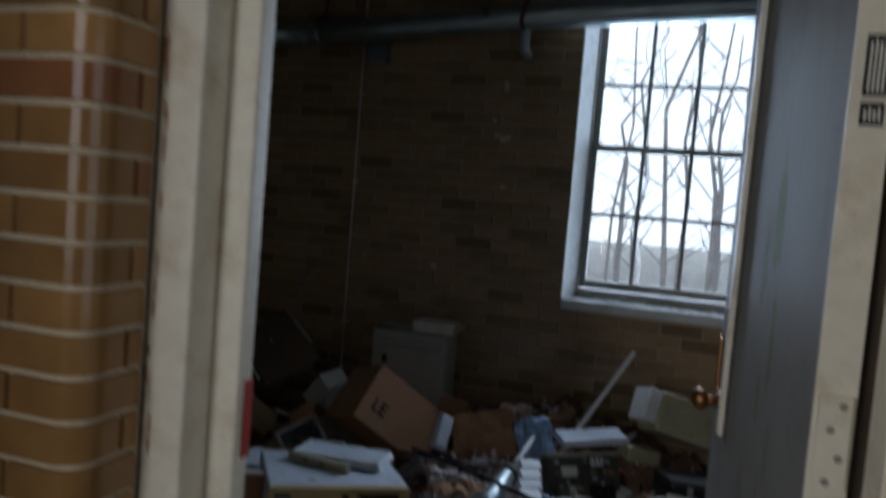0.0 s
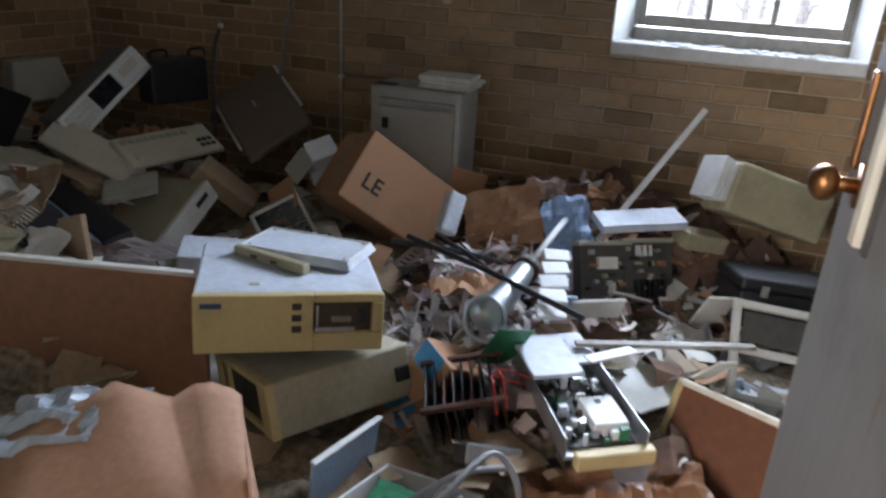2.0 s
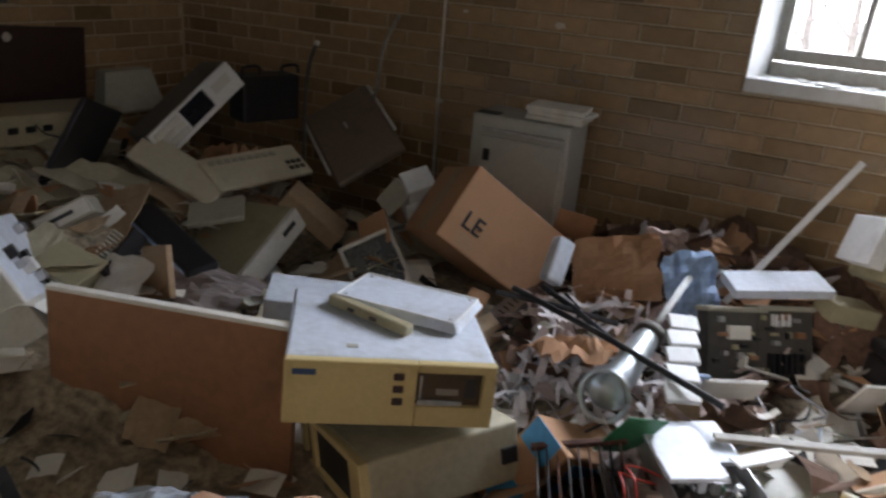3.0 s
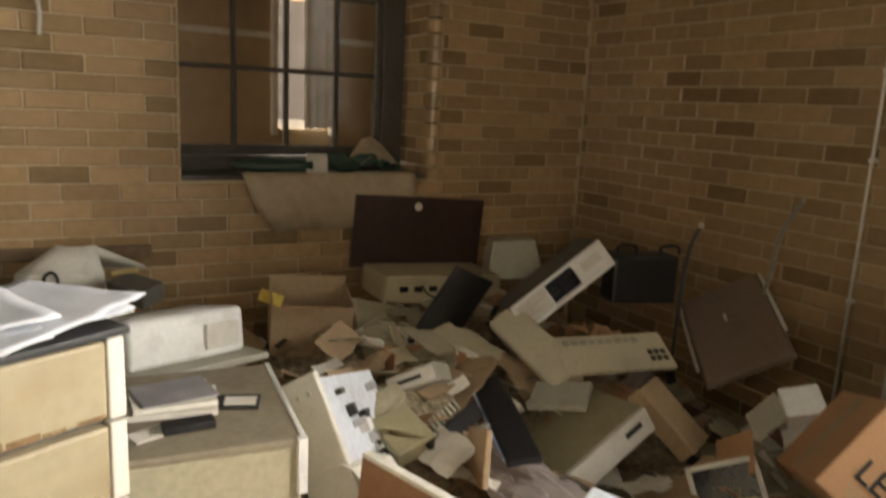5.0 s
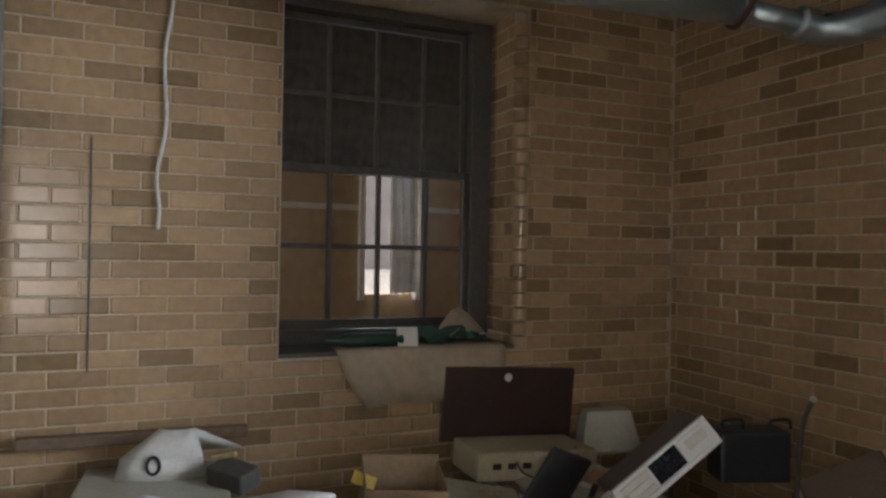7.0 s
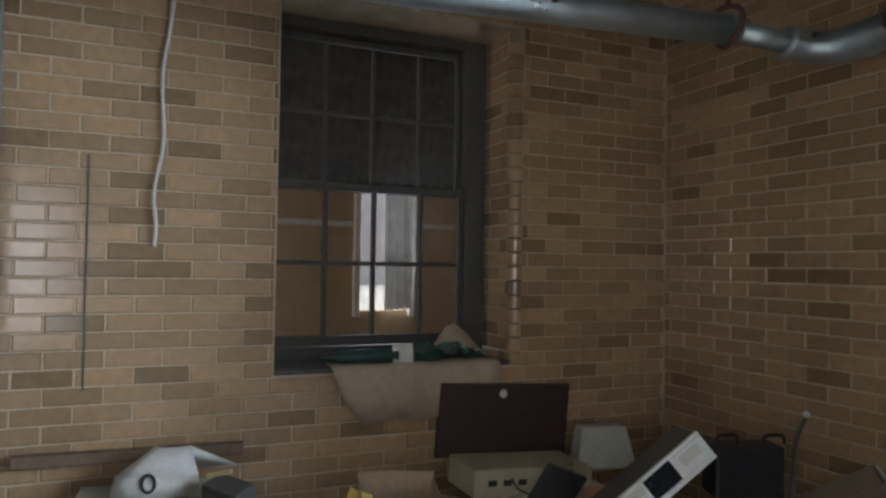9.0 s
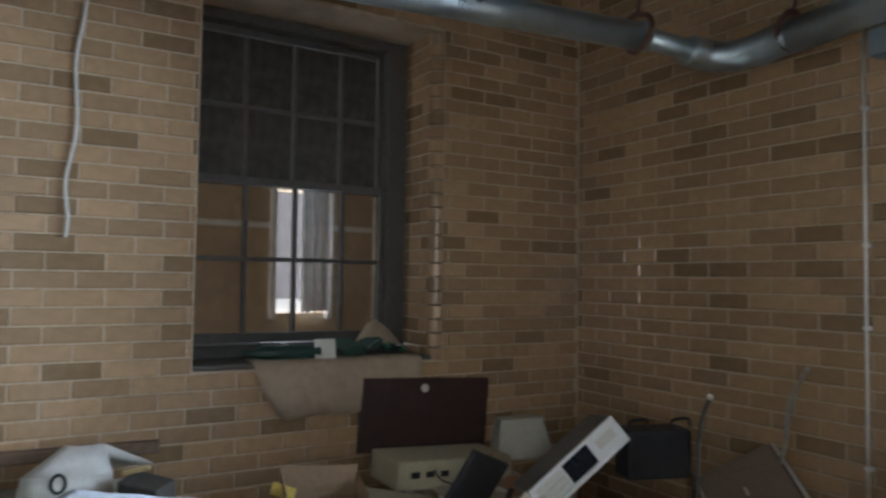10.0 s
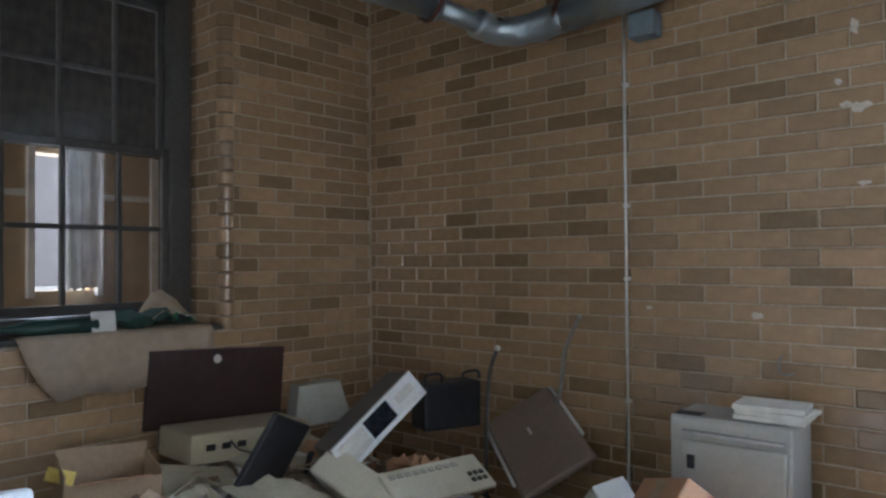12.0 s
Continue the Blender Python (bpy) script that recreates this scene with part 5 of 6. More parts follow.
ln = thing("desk_lamp", pose(0.37, 2.83, 0.37), "grey metal lamp head with a thin arm, lying", "lamp")
part("head", tube([(-0.023, -0.115, -0.026), (-0.02, -0.1, -0.02), (-0.012, -0.06, 0.0), (0.0, 0.0, 0.01), (0.01, 0.15, 0.03), (0.014, 0.2, 0.035)], [0.03, 0.05, 0.047, 0.04, 0.036, 0.028], 20), TIN, ln, "", True)
part("collar", tube([(0.012, 0.17, 0.032), (0.014, 0.2, 0.036)], [0.042, 0.042], 20), SASH_DARK, ln, "dark ribbed collar", True)
part("arm", tube([(0.014, 0.2, 0.036), (0.05, 0.56, 0.1)], 0.011, 10), WHITEP, ln, "pale arm", True)
part("ring", tube([(-0.02 + 0.06 * math.cos(a), -0.1 + 0.02 * math.sin(a), -0.02 + 0.06 * math.sin(a)) for a in [2 * math.pi * k / 20 for k in range(21)]], 0.008, 6), TIN, ln, "", True)
sk = thing("white_stick", pose(0, 0, 0), "long square white stick leaning up out of the heap", "stick")
part("stick", tube([(0.53, 3.42, 0.39), (0.8, 3.614, 0.857)], 0.014, 4), WHITEP, sk)
for a, b in (((-0.02, 3.0, 0.44), (0.62, 2.77, 0.40)), ((-0.06, 2.96, 0.43), (0.28, 3.1, 0.37)), ((0.02, 3.15, 0.40), (0.3, 2.95, 0.39))):
    st_ = thing("black_rod", pose(0, 0, 0), "thin black metal rod lying across the heap", "rod", "black rods")
    part("rod", tube([a, Vector(a).lerp(Vector(b), 0.5) + Vector((0, 0, 0.008)), b], 0.009, 6), BLACK, st_)
# big tipped typewriter case
ty = thing("typewriter_case", pose(0.984, 3.577, 0.533, -18.0, -14.6, 297.3), "olive-grey office machine with white ribbed end, tipped up", "office machine")
box_part("case", (-0.1, -0.11, -0.03), (0.089, 0.25, 0.148), OLIVE, ty, "", 0.014)
for k in range(4):
    box_part("end_rib", (-0.089 + 0.003 * k, -0.167 + 0.015 * k, 0.0), (0.086 - 0.003 * k, -0.156 + 0.015 * k, 0.146 - 0.003 * k), WHITEP, ty, "white ribbed end plate", 0.003)
box_part("latch", (-0.006, 0.0, 0.147), (0.006, 0.03, 0.152), BRASS, ty, "", 0.001)
bx = thing("black_box", pose(1.12, 3.32, 0.26, -8, 5, 20), "black plastic equipment case under an office machine", "case")
box_part("case", (-0.16, -0.11, 0), (0.16, 0.11, 0.118), BLACK, bx, "", 0.01)
box_part("lid", (-0.163, -0.113, 0.121), (0.163, 0.113, 0.16), BLACK, bx, "", 0.01)
for x in (-0.1, 0.09):
    box_part("latch", (x, -0.119, 0.105), (x + 0.022, -0.111, 0.14), SASH, bx, "dull steel latch", 0.002)
part("handle", tube(curve_points([(-0.05, -0.112, 0.07), (-0.045, -0.135, 0.07), (0.045, -0.135, 0.07), (0.05, -0.112, 0.07)], 5), 0.007, 6), BLACK, bx, "", True)
slab("tan_box", pose(0.86, 3.5, 0.4, 0, 10, 35), 0.16, 0.1, 0.06, OLIVE, "small dull olive box in the heap", "box", "", 0.005, "box")
# white frames by the door
wf = thing("equipment_rack", pose(1.13, 2.82, 0.24, -42, 6, 14), "white painted metal equipment frame lying in the heap", "frame")
for lo, hi in (((-0.12, -0.012, 0), (-0.1, 0.012, 0.28)), ((0.16, -0.012, 0), (0.18, 0.012, 0.28)), ((-0.1, -0.01, 0.13), (0.16, 0.01, 0.15)), ((-0.1, -0.01, 0.0), (0.16, 0.01, 0.02)), ((-0.1, -0.01, 0.26), (0.16, 0.01, 0.28))):
    box_part("bar", lo, hi, PALE, wf, "", 0.003)
box_part("panel", (-0.09, -0.004, 0.16), (0.15, 0.004, 0.25), SASH_DARK, wf, "dark inset panel", 0.002)
kyp = slab("keypad", pose(1.1, 2.66, 0.25, -20, 4, 12), 0.26, 0.1, 0.03, BLACK, "black keypad lying beside a white frame", "keypad", "", 0.004, "base")
for c in range(6):
    for r_ in range(2):
        box_part("key", (-0.11 + c * 0.035, -0.035 + r_ * 0.036, 0.03), (-0.085 + c * 0.035, -0.01 + r_ * 0.036, 0.04), PALE if (c + r_) % 3 else PUTTY, kyp, "", 0.002)
slab("white_card", pose(0.97, 2.72, 0.36, -50, 10, 40), 0.06, 0.12, 0.006, PAPER, "small white card sticking up in the heap", "card")
# printed carton, green board, wire cage
pcx = thing("printed_carton", pose(0.21, 2.55, 0.04, 14, 28, 62), "crushed orange carton with blue printed patches", "box")
box_part("carton", (-0.1, -0.07, 0), (0.1, 0.07, 0.27), CARD, pcx, "", 0.006)
for lo, hi in (((-0.102, -0.05, 0.04), (-0.099, 0.05, 0.12)), ((-0.06, -0.0725, 0.16), (0.05, -0.069, 0.25)), ((0.0, -0.0725, 0.03), (0.09, -0.069, 0.09)), ((-0.102, -0.04, 0.2), (-0.099, 0.06, 0.27))):
    box_part("print_patch", lo, hi, BLUE, pcx, "blue print", 0)
gb = slab("green_board", pose(0.45, 2.6, 0.35, -60, 10, 40), 0.1, 0.17, 0.004, GREEN, "green circuit board standing among wires", "circuit board", "", 0.001, "board")
for q in range(8):
    box_part("chip", (-0.03 + 0.03 * (q % 2), -0.07 + 0.035 * (q // 2), 0.004), (-0.012 + 0.03 * (q % 2), -0.05 + 0.035 * (q // 2), 0.01), BLACK, gb, "", 0.001)
cg = thing("card_cage", pose(0.4, 2.52, 0.17, 10, -14, 22), "rusty steel card cage with thin ribs", "cage")
for q in range(9):
    box_part("rib", (-0.1 + 0.024 * q, -0.09, 0), (-0.096 + 0.024 * q, 0.09, 0.13), (SASH_DARK, BLACK, RUST)[q % 3], cg, "", 0.001)
box_part("frame", (-0.11, -0.095, 0.12), (0.11, -0.08, 0.135), RUST, cg, "", 0.002)
box_part("frame", (-0.11, 0.08, 0.12), (0.11, 0.095, 0.135), RUST, cg, "", 0.002)
crumple("blue_bag", pose(0.42, 3.38, 0.44, 64, -12, 18), 0.16, 0.2, 0.05, SKYBLUE, "torn pale blue plastic bag propped in the heap", "plastic bag", 41, 9, 2)
crumple("brown_paper_bag", pose(0.185, 3.39, 0.42, 62, -16, 8), 0.28, 0.22, 0.035, CARD, "crumpled brown paper bag leaning in the heap", "paper bag", 42, 10, 2)
crumple("brown_paper_bag", pose(0.2, 2.95, 0.3, -20, 8, 50), 0.26, 0.2, 0.07, CARD, "crumpled brown wrapping paper in the heap", "paper bag", 44, 10, 3)
crumple("torn_card", pose(0.3, 3.5, 0.5, -60, 0, 20), 0.14, 0.12, 0.06, PINK, "torn pinkish card sticking up", "card", 43, 7, 3)
slab("grey_pouch", pose(0.0, 3.28, 0.36, -30, 30, 42), 0.07, 0.05, 0.16, LILAC, "pale grey plastic case behind a carton", "case", "", 0.01, "case")
slab("card_flap", pose(-0.04, 3.6, 0.46, -70, 10, 20), 0.14, 0.12, 0.004, CARD, "torn tan cardboard flap against the cabinet", "cardboard", "", 0.001)

# ---- far side ----
DUSTY = material("dust_covered_top", (0.27, 0.225, 0.16), 0.8, vary=0.1, grain=40, bump=0.1, stain=0.5, stain_colour=(0.14, 0.11, 0.07), stain_scale=6)
GREYCOVER = material("grey_magazine_cover", (0.24, 0.23, 0.24), 0.35, vary=0.15, grain=12, stain=0.4, stain_colour=(0.5, 0.5, 0.5), stain_scale=9)

DC = pose(-0.613, 1.584, 0.0, 0, 0, 115)
dr = thing("drawer_cabinet", DC, "rusting cream steel drawer cabinet with white edge strips", "cabinet")
w, d, h = 0.5, 0.3, 0.975
box_part("carcass", (-w, 0.02, 0), (-0.028, d, h), SASH_DARK, dr, "dark rusty carcass", 0.004)
RUSTED = material("rusting_cream_enamel", (0.34, 0.285, 0.185), 0.5, vary=0.08, grain=40, bump=0.1, stain=0.8, stain_colour=(0.22, 0.12, 0.045), stain_scale=5)
RUSTLINE = material("rust_on_enamel", (0.19, 0.11, 0.05), 0.8, vary=0.3, grain=60, bump=0.2, stain=0.6, stain_colour=(0.32, 0.25, 0.15), stain_scale=30)
rr = random.Random(41)
for k in range(7):
    z = h - 0.144 * (k + 1)
    dw = box_part("drawer", (-w, 0.0, max(0.0, z) + 0.007), (-0.03, 0.03, z + 0.137), RUSTED, dr, "rust-edged cream drawer front", 0.006)
    for q in range(9):
        a = -w + (w - 0.03) * q / 9
        box_part("rust_patch", (a, -0.0012, max(0.0, z) + 0.0085), (a + (w - 0.03) / 9 * rr.uniform(0.6, 1.0), 0.002, max(0.0, z) + 0.012 + rr.uniform(0.002, 0.016)), RUSTLINE, dw, "", 0.0005)
    box_part("edge_strip", (-0.03, -0.003, max(0.0, z) + 0.004), (0.0, d - 0.02, z + 0.141), PALE, dw, "white edge strip", 0.004)
slab("black_folder", DC @ pose(-0.2, 0.12, h + 0.001, 0, 0, 4), 0.4, 0.28, 0.012, BLACK, "black folder under papers on the drawer cabinet", "folder", "", 0.002, "cover")
COLDWHITE = material("cold_white_paper", (0.6, 0.63, 0.68), 0.7, vary=0.05, grain=20, bump=0.1, stain=0.25, stain_colour=(0.4, 0.4, 0.42), stain_scale=8)


def loose_sheet(m, w, d, seed, lift, mat, label, group):
    """A thin bent sheet with a curling edge and soft creases."""
    r = random.Random(seed)
    n = 12
    off = Vector((r.uniform(0, 40), r.uniform(0, 40), 0))
    bm = bmesh.new()
    g = []
    for b in range(n + 1):
        row = []
        for a in range(n + 1):
            u, v = a / n - 0.5, b / n - 0.5
            z = lift * (0.35 + noise.noise(Vector((u * 3, v * 3, 0)) + off)) + lift * 1.6 * max(0, u - 0.3) ** 2 * 8
            row.append(bm.verts.new((u * w, v * d + 0.01 * noise.noise(Vector((u * 5, 0, 3)) + off), max(0.0, z))))
        g.append(row)
    for b in range(n):
        for a in range(n):
            bm.faces.new((g[b][a], g[b][a + 1], g[b + 1][a + 1], g[b + 1][a]))
    ob = mesh_ob("loose_sheet", bm, mat, True)
    ob.matrix_world = m
    ob.modifiers.new("thickness", "SOLIDIFY").thickness = 0.002
    return tagged(ob, label, "papers", group)


for k, (x, y, rz, zz) in enumerate(((-0.16, 0.12, 10, 0.016), (-0.28, 0.1, -9, 0.024), (-0.12, 0.1, 24, 0.034), (-0.24, 0.13, -2, 0.042))):
    loose_sheet(DC @ pose(x, y, h + zz, 0, -3 + k, rz), 0.36 - 0.02 * k, 0.25, 60 + k, 0.007, COLDWHITE, "loose curling white papers lying on a drawer cabinet", "papers on the drawers")
T2 = pose(-1.19, 1.786, 0.58, 0, 0, 84)
u2 = thing("console_unit", pose(-1.19, 1.786, 0.0, 0, 0, 84), "low cream steel console with dusty grey top", "console")
w, d, h = 0.46, 0.52, 0.58
box_part("body", (-w / 2, -d / 2 + 0.006, 0), (w / 2, d / 2, h - 0.02), DUSTYPALE, u2, "", 0.006)
box_part("top", (-w / 2 - 0.002, -d / 2, h - 0.02), (w / 2 + 0.002, d / 2, h), DUSTY, u2, "dusty grey-brown top", 0.006)
box_part("edge_strip", (w / 2 - 0.012, -d / 2 - 0.006, h - 0.14), (w / 2 + 0.012, -d / 2 + 0.012, h + 0.004), WHITEP, u2, "white edge strip", 0.003)
box_part("edge_strip", (w / 2 - 0.004, -d / 2 + 0.012, h - 0.012), (w / 2 + 0.01, d / 2, h + 0.004), WHITEP, u2, "white edge strip", 0.003)
slab("magazine", T2 @ pose(-0.055, 0.02, 0.001, 0, 0, -4), 0.24, 0.17, 0.014, PAPER, "pile of grey-covered magazines on the console", "magazines", "", 0.002, "page_block")
slab("magazine", T2 @ pose(-0.045, 0.03, 0.016, 0, 1, 6), 0.2, 0.16, 0.012, PAPER, "pile of grey-covered magazines on the console", "magazines", "", 0.002, "page_block")
slab("magazine", T2 @ pose(-0.040, 0.04, 0.029, 0, 1, 14), 0.19, 0.15, 0.004, GREYCOVER, "grey-covered magazine on a console", "magazines", "", 0.002, "cover")
slab("black_gadget", T2 @ pose(-0.015, -0.13, 0.001, 0, 0, 6), 0.12, 0.05, 0.02, BLACK, "small black plastic gadget on the console", "gadget", "", 0.004, "body")
slab("white_card", T2 @ pose(-0.105, -0.14, 0.001, 0, 0, 25), 0.08, 0.06, 0.004, PAPER, "small white card on the console", "card", "", 0.001)
slab("black_gadget", T2 @ pose(0.11, -0.01, 0.001, 0, 0, -14), 0.12, 0.09, 0.006, BLACK, "flat black plastic wallet on the console", "wallet", "", 0.002, "body")
slab("white_card", T2 @ pose(0.12, -0.02, 0.008, 0, 0, -14), 0.08, 0.05, 0.004, PAPER, "small white card on the console", "card", "", 0.001)
pr = thing("printer", pose(-1.72, 1.80, 0.545, -4, 3, 112), "white desktop printer with curved cover, behind a console", "printer")
pb = bmesh.new()
box_into(pb, (-0.2, -0.15, 0), (0.2, 0.15, 0.15), None, 0.02)
for v in pb.verts:
    if v.co.z > 0.08:
        v.co.z -= 1.4 * max(0, v.co.y + 0.02) ** 2
        v.co.y *= 0.92
part("cover", pb, WHITEP, pr, "white curved cover", True)
box_part("side_panel", (0.05, -0.156, 0.03), (0.17, -0.145, 0.11), PALE, pr, "", 0.004)
box_part("paper_tray", (-0.21, -0.22, -0.02), (0.24, 0.1, 0.0), PUTTY, pr, "dark slotted tray", 0.003)
slab("printer_stand", pose(-1.74, 1.79, 0.28, 0, 0, 118), 0.38, 0.28, 0.235, DUSTY, "dusty grey equipment case under a printer", "case", "", 0.008, "case")
hood = thing("moulded_hood", pose(-2.14, 1.52, 0.66, 0, 0, 78), "cracked pale moulded plastic hood with an oval hole", "hood")
hm = bmesh.new()
for z0, z1, w0, w1, y0, y1 in ((0, 0.07, 0.15, 0.14, 0, 0.01), (0.07, 0.16, 0.14, 0.06, 0.01, 0.06)):
    g = [[hm.verts.new((u * w0 + 0.04 * z0, y0 - 0.03 * (1 - u * u), z0)), hm.verts.new((u * w1 + 0.04 * z1 + 0.04 * (z1 > 0.1), y1 - 0.03 * (1 - u * u), z1))] for u in (-1, -0.6, -0.2, 0.2, 0.6, 1)]
    for p_, q_ in zip(g, g[1:]):
        hm.faces.new((p_[0], q_[0], q_[1], p_[1]))
g = [[hm.verts.new((u * 0.06 + 0.0464, 0.06 - 0.03 * (1 - u * u), 0.16)), hm.verts.new((u * 0.12 + 0.14, 0.2, 0.05))] for u in (-1, -0.4, 0.4, 1)]
for p_, q_ in zip(g, g[1:]):
    hm.faces.new((p_[0], q_[0], q_[1], p_[1]))
hp = part("hood", hm, PALE, hood, "", True)
hp.modifiers.new("thickness", "SOLIDIFY").thickness = 0.006
part("hole_rim", tube([(-0.02 + 0.022 * math.cos(a), -0.025 + 0.1 * max(0, 0.03 * math.sin(a)), 0.05 + 0.03 * math.sin(a)) for a in [2 * math.pi * k / 14 for k in range(15)]], 0.006, 6), BLACK, hood, "dark oval rim")
slab("grey_crate", pose(-2.1, 1.5, 0.24, 0, 0, 84), 0.5, 0.46, 0.42, PUTTY, "dusty grey steel case against the side wall", "case", "", 0.01, "case")
slab("long_board", pose(-2.36, 1.45, 0.735, 0, 1, 90), 0.8, 0.05, 0.045, material("grimy_timber", (0.16, 0.105, 0.065), 0.85, vary=0.2, grain=30, bump=0.3, stain=0.5), "dark brown timber rail against the side wall", "timber", "", 0.006, "rail")
slab("yellow_tool", pose(-2.0, 1.72, 0.75, 12, -14, 50), 0.1, 0.014, 0.014, BEIGE, "small yellow tool handle on scrap", "tool", "", 0.003, "handle")
slab("tool_block", pose(-1.98, 1.75, 0.66, 10, 6, 40), 0.16, 0.1, 0.07, SASH_DARK, "dark grimy equipment part beside a printer", "part", "", 0.008, "block")
# beige front with wiring, tipped towards the room
p3 = thing("instrument_panel", pose(-1.13, 2.26, 0.26, -17.7, -31.5, 50), "cream instrument case tipped up, wiring side open", "instrument")
box_part("front", (-0.075, -0.19, 0), (0.075, -0.165, 0.36), PALE, p3, "cream front plate", 0.006)
box_part("case", (-0.07, -0.165, 0), (0.07, 0.17, 0.34), LILAC, p3, "pale grey open side", 0.004)
for q in range(12):
    y, z = rq.uniform(-0.14, 0.12), rq.uniform(0.03, 0.28)
    box_part("fitting", (0.07, y, z), (0.085 + rq.uniform(0, 0.02), y + rq.uniform(0.01, 0.04), z + rq.uniform(0.01, 0.04)), (BLACK, WHITEP, STEEL, SASH_DARK)[q % 4], p3, "", 0.002)
for q in range(3):
    box_part("button", (-0.04 + q * 0.035, -0.194, 0.3), (-0.026 + q * 0.035, -0.188, 0.314), PUTTY, p3, "", 0.002)
# open brown bag-box below the window
bg = thing("open_carton", pose(-1.98, 2.36, 0.36, 4, 2, 76), "open dull brown carton standing by the wall", "box")
w, d, h = 0.3, 0.25, 0.26
for lo, hi in (((-w / 2, -d / 2, 0), (w / 2, -d / 2 + 0.005, h)), ((-w / 2, d / 2 - 0.005, 0), (w / 2, d / 2, h + 0.05)), ((-w / 2, -d / 2 + 0.005, 0), (-w / 2 + 0.005, d / 2 - 0.005, h + 0.03)),
               ((w / 2 - 0.005, -d / 2 + 0.005, 0), (w / 2, d / 2 - 0.005, h + 0.02)), ((-w / 2, -d / 2, 0), (w / 2, d / 2, 0.004))):
    box_part("wall", lo, hi, CARD_DULL, bg, "", 0.001)
box_part("flap", (-0.12, 0, 0), (0.1, 0.004, 0.08), CARD, bg, "torn flap", 0.001, pose(0, -d / 2, h, 70, 0, 0))
slab("yellow_card", pose(-1.99, 2.22, 0.62, 50, 20, 70), 0.09, 0.05, 0.003, material("yellow_card", (0.62, 0.45, 0.1), 0.8, stain=0.2), "small yellow card stuck on a carton", "card", "", 0.0005)
ob2 = thing("open_carton", pose(-1.52, 2.62, 0.31, -8, 5, 84), "torn open brown carton among scrap", "box")
w, d, h = 0.27, 0.17, 0.2
for lo, hi in (((-w / 2, -d / 2, 0), (w / 2, -d / 2 + 0.005, h * 0.72)), ((-w / 2, d / 2 - 0.005, 0), (w / 2, d / 2, h)), ((-w / 2, -d / 2, 0), (-w / 2 + 0.005, d / 2, h)), ((w / 2 - 0.005, -d / 2, 0), (w / 2, d / 2, h)),
               ((-w / 2, -d / 2, 0), (w / 2, d / 2, 0.004))):
    box_part("wall", lo, hi, CARD, ob2, "", 0.001)
box_part("flap", (-w / 2, -0.13, 0), (w / 2, 0, 0.004), CARD, ob2, "torn hanging flap", 0.001, pose(0, -d / 2, h * 0.7, 38, 4, 0))


def plate(name, a, b, c, t, mat, label, category, bevel=0.002):
    """A flat piece by three of its corners: a, its neighbour b, its neighbour c."""
    a, b, c = Vector(a), Vector(b), Vector(c)
    x = (b - a).normalized()
    z = x.cross(c - a).normalized()
    y = z.cross(x)
    m = Matrix((x, y, z)).transposed().to_4x4()
    m.translation = a
    ob = thing(name, m, label, category)
    box_part("sheet", (0, 0, -t), ((b - a).length, (c - a).dot(y), 0), mat, ob, "", bevel)
    return ob


plate("card_flap", (-1.0, 2.5, 0.31), (-0.86, 2.47, 0.36), (-1.03, 2.53, 0.46), 0.02, CARD_DULL, "thick tan card block standing in scrap", "cardboard", 0.004)
bar = plate("black_equipment_front", (-1.38, 2.74, 0.44), (-0.93, 2.6, 0.37), (-1.34, 2.84, 0.46), 0.03, BLACK, "long black plastic equipment front, tipped", "equipment", 0.012)
box_part("edge_trim", (0.0, -0.004, -0.02), (0.45, 0.0, -0.004), SKYBLUE, bar, "blue-grey edge trim", 0.001)
kb3 = plate("black_grille", (-1.08, 2.41, 0.40), (-1.244, 2.66, 0.42), (-1.03, 2.41, 0.36), 0.02, BLACK, "black ribbed connector strip in scrap", "connector")
for q in range(9):
    box_part("rib", (0.03 + q * 0.026, -0.045, 0), (0.04 + q * 0.026, -0.008, 0.004), PUTTY, kb3, "", 0)
# old computer and oddments below the dark board
OLDBEIGE = material("aged_beige_plastic", (0.47, 0.41, 0.27), 0.55, vary=0.06, grain=80, bump=0.06, stain=0.35, stain_colour=(0.25, 0.2, 0.12), stain_scale=6)
op, w, d, h = shell("desktop_computer", pose(-2.2, 3.02, 0.512, 0, 3, 88), (0.57, 0.28, 0.12), OLDBEIGE, "yellowed old desktop computer under a dark board", "computer")
box_part("front_bezel", (-w / 2, -d / 2, 0), (w / 2, -d / 2 + 0.024, h), OLDBEIGE, op, "", 0.006)
for x in (-0.22, -0.15, -0.08, 0.04):
    box_part("drive_slot", (x, -d / 2 - 0.002, 0.05), (x + 0.04, -d / 2 + 0.004, 0.075), BLACK, op, "", 0.002)
plate("pale_cover", (-1.77, 2.50, 0.47), (-1.73, 2.80, 0.40), (-2.0, 2.72, 0.55), 0.014, DUSTYPALE, "broad dusty cream plastic cover sloping off a computer", "cover", 0.006)
wr = thing("loose_cable", pose(0, 0, 0), "thin black wire hanging over a computer front", "cable", "loose cables")
part("flex", tube(curve_points([(-2.05, 2.9, 0.60), (-1.98, 2.89, 0.58), (-1.92, 2.93, 0.55), (-1.88, 2.93, 0.42), (-1.85, 2.88, 0.38)]), 0.004, 6), BLACK, wr)
sm = thing("small_monitor", pose(-2.2, 3.47, 0.56, -4, -3, 70), "small dusty grey monitor by the wall", "monitor")
smb = bmesh.new()
box_into(smb, (-0.14, -0.09, 0), (0.14, 0.09, 0.19), None, 0.012)
for v in smb.verts:
    if v.co.z > 0.1:
        v.co.x *= 0.75
        v.co.y *= 0.75
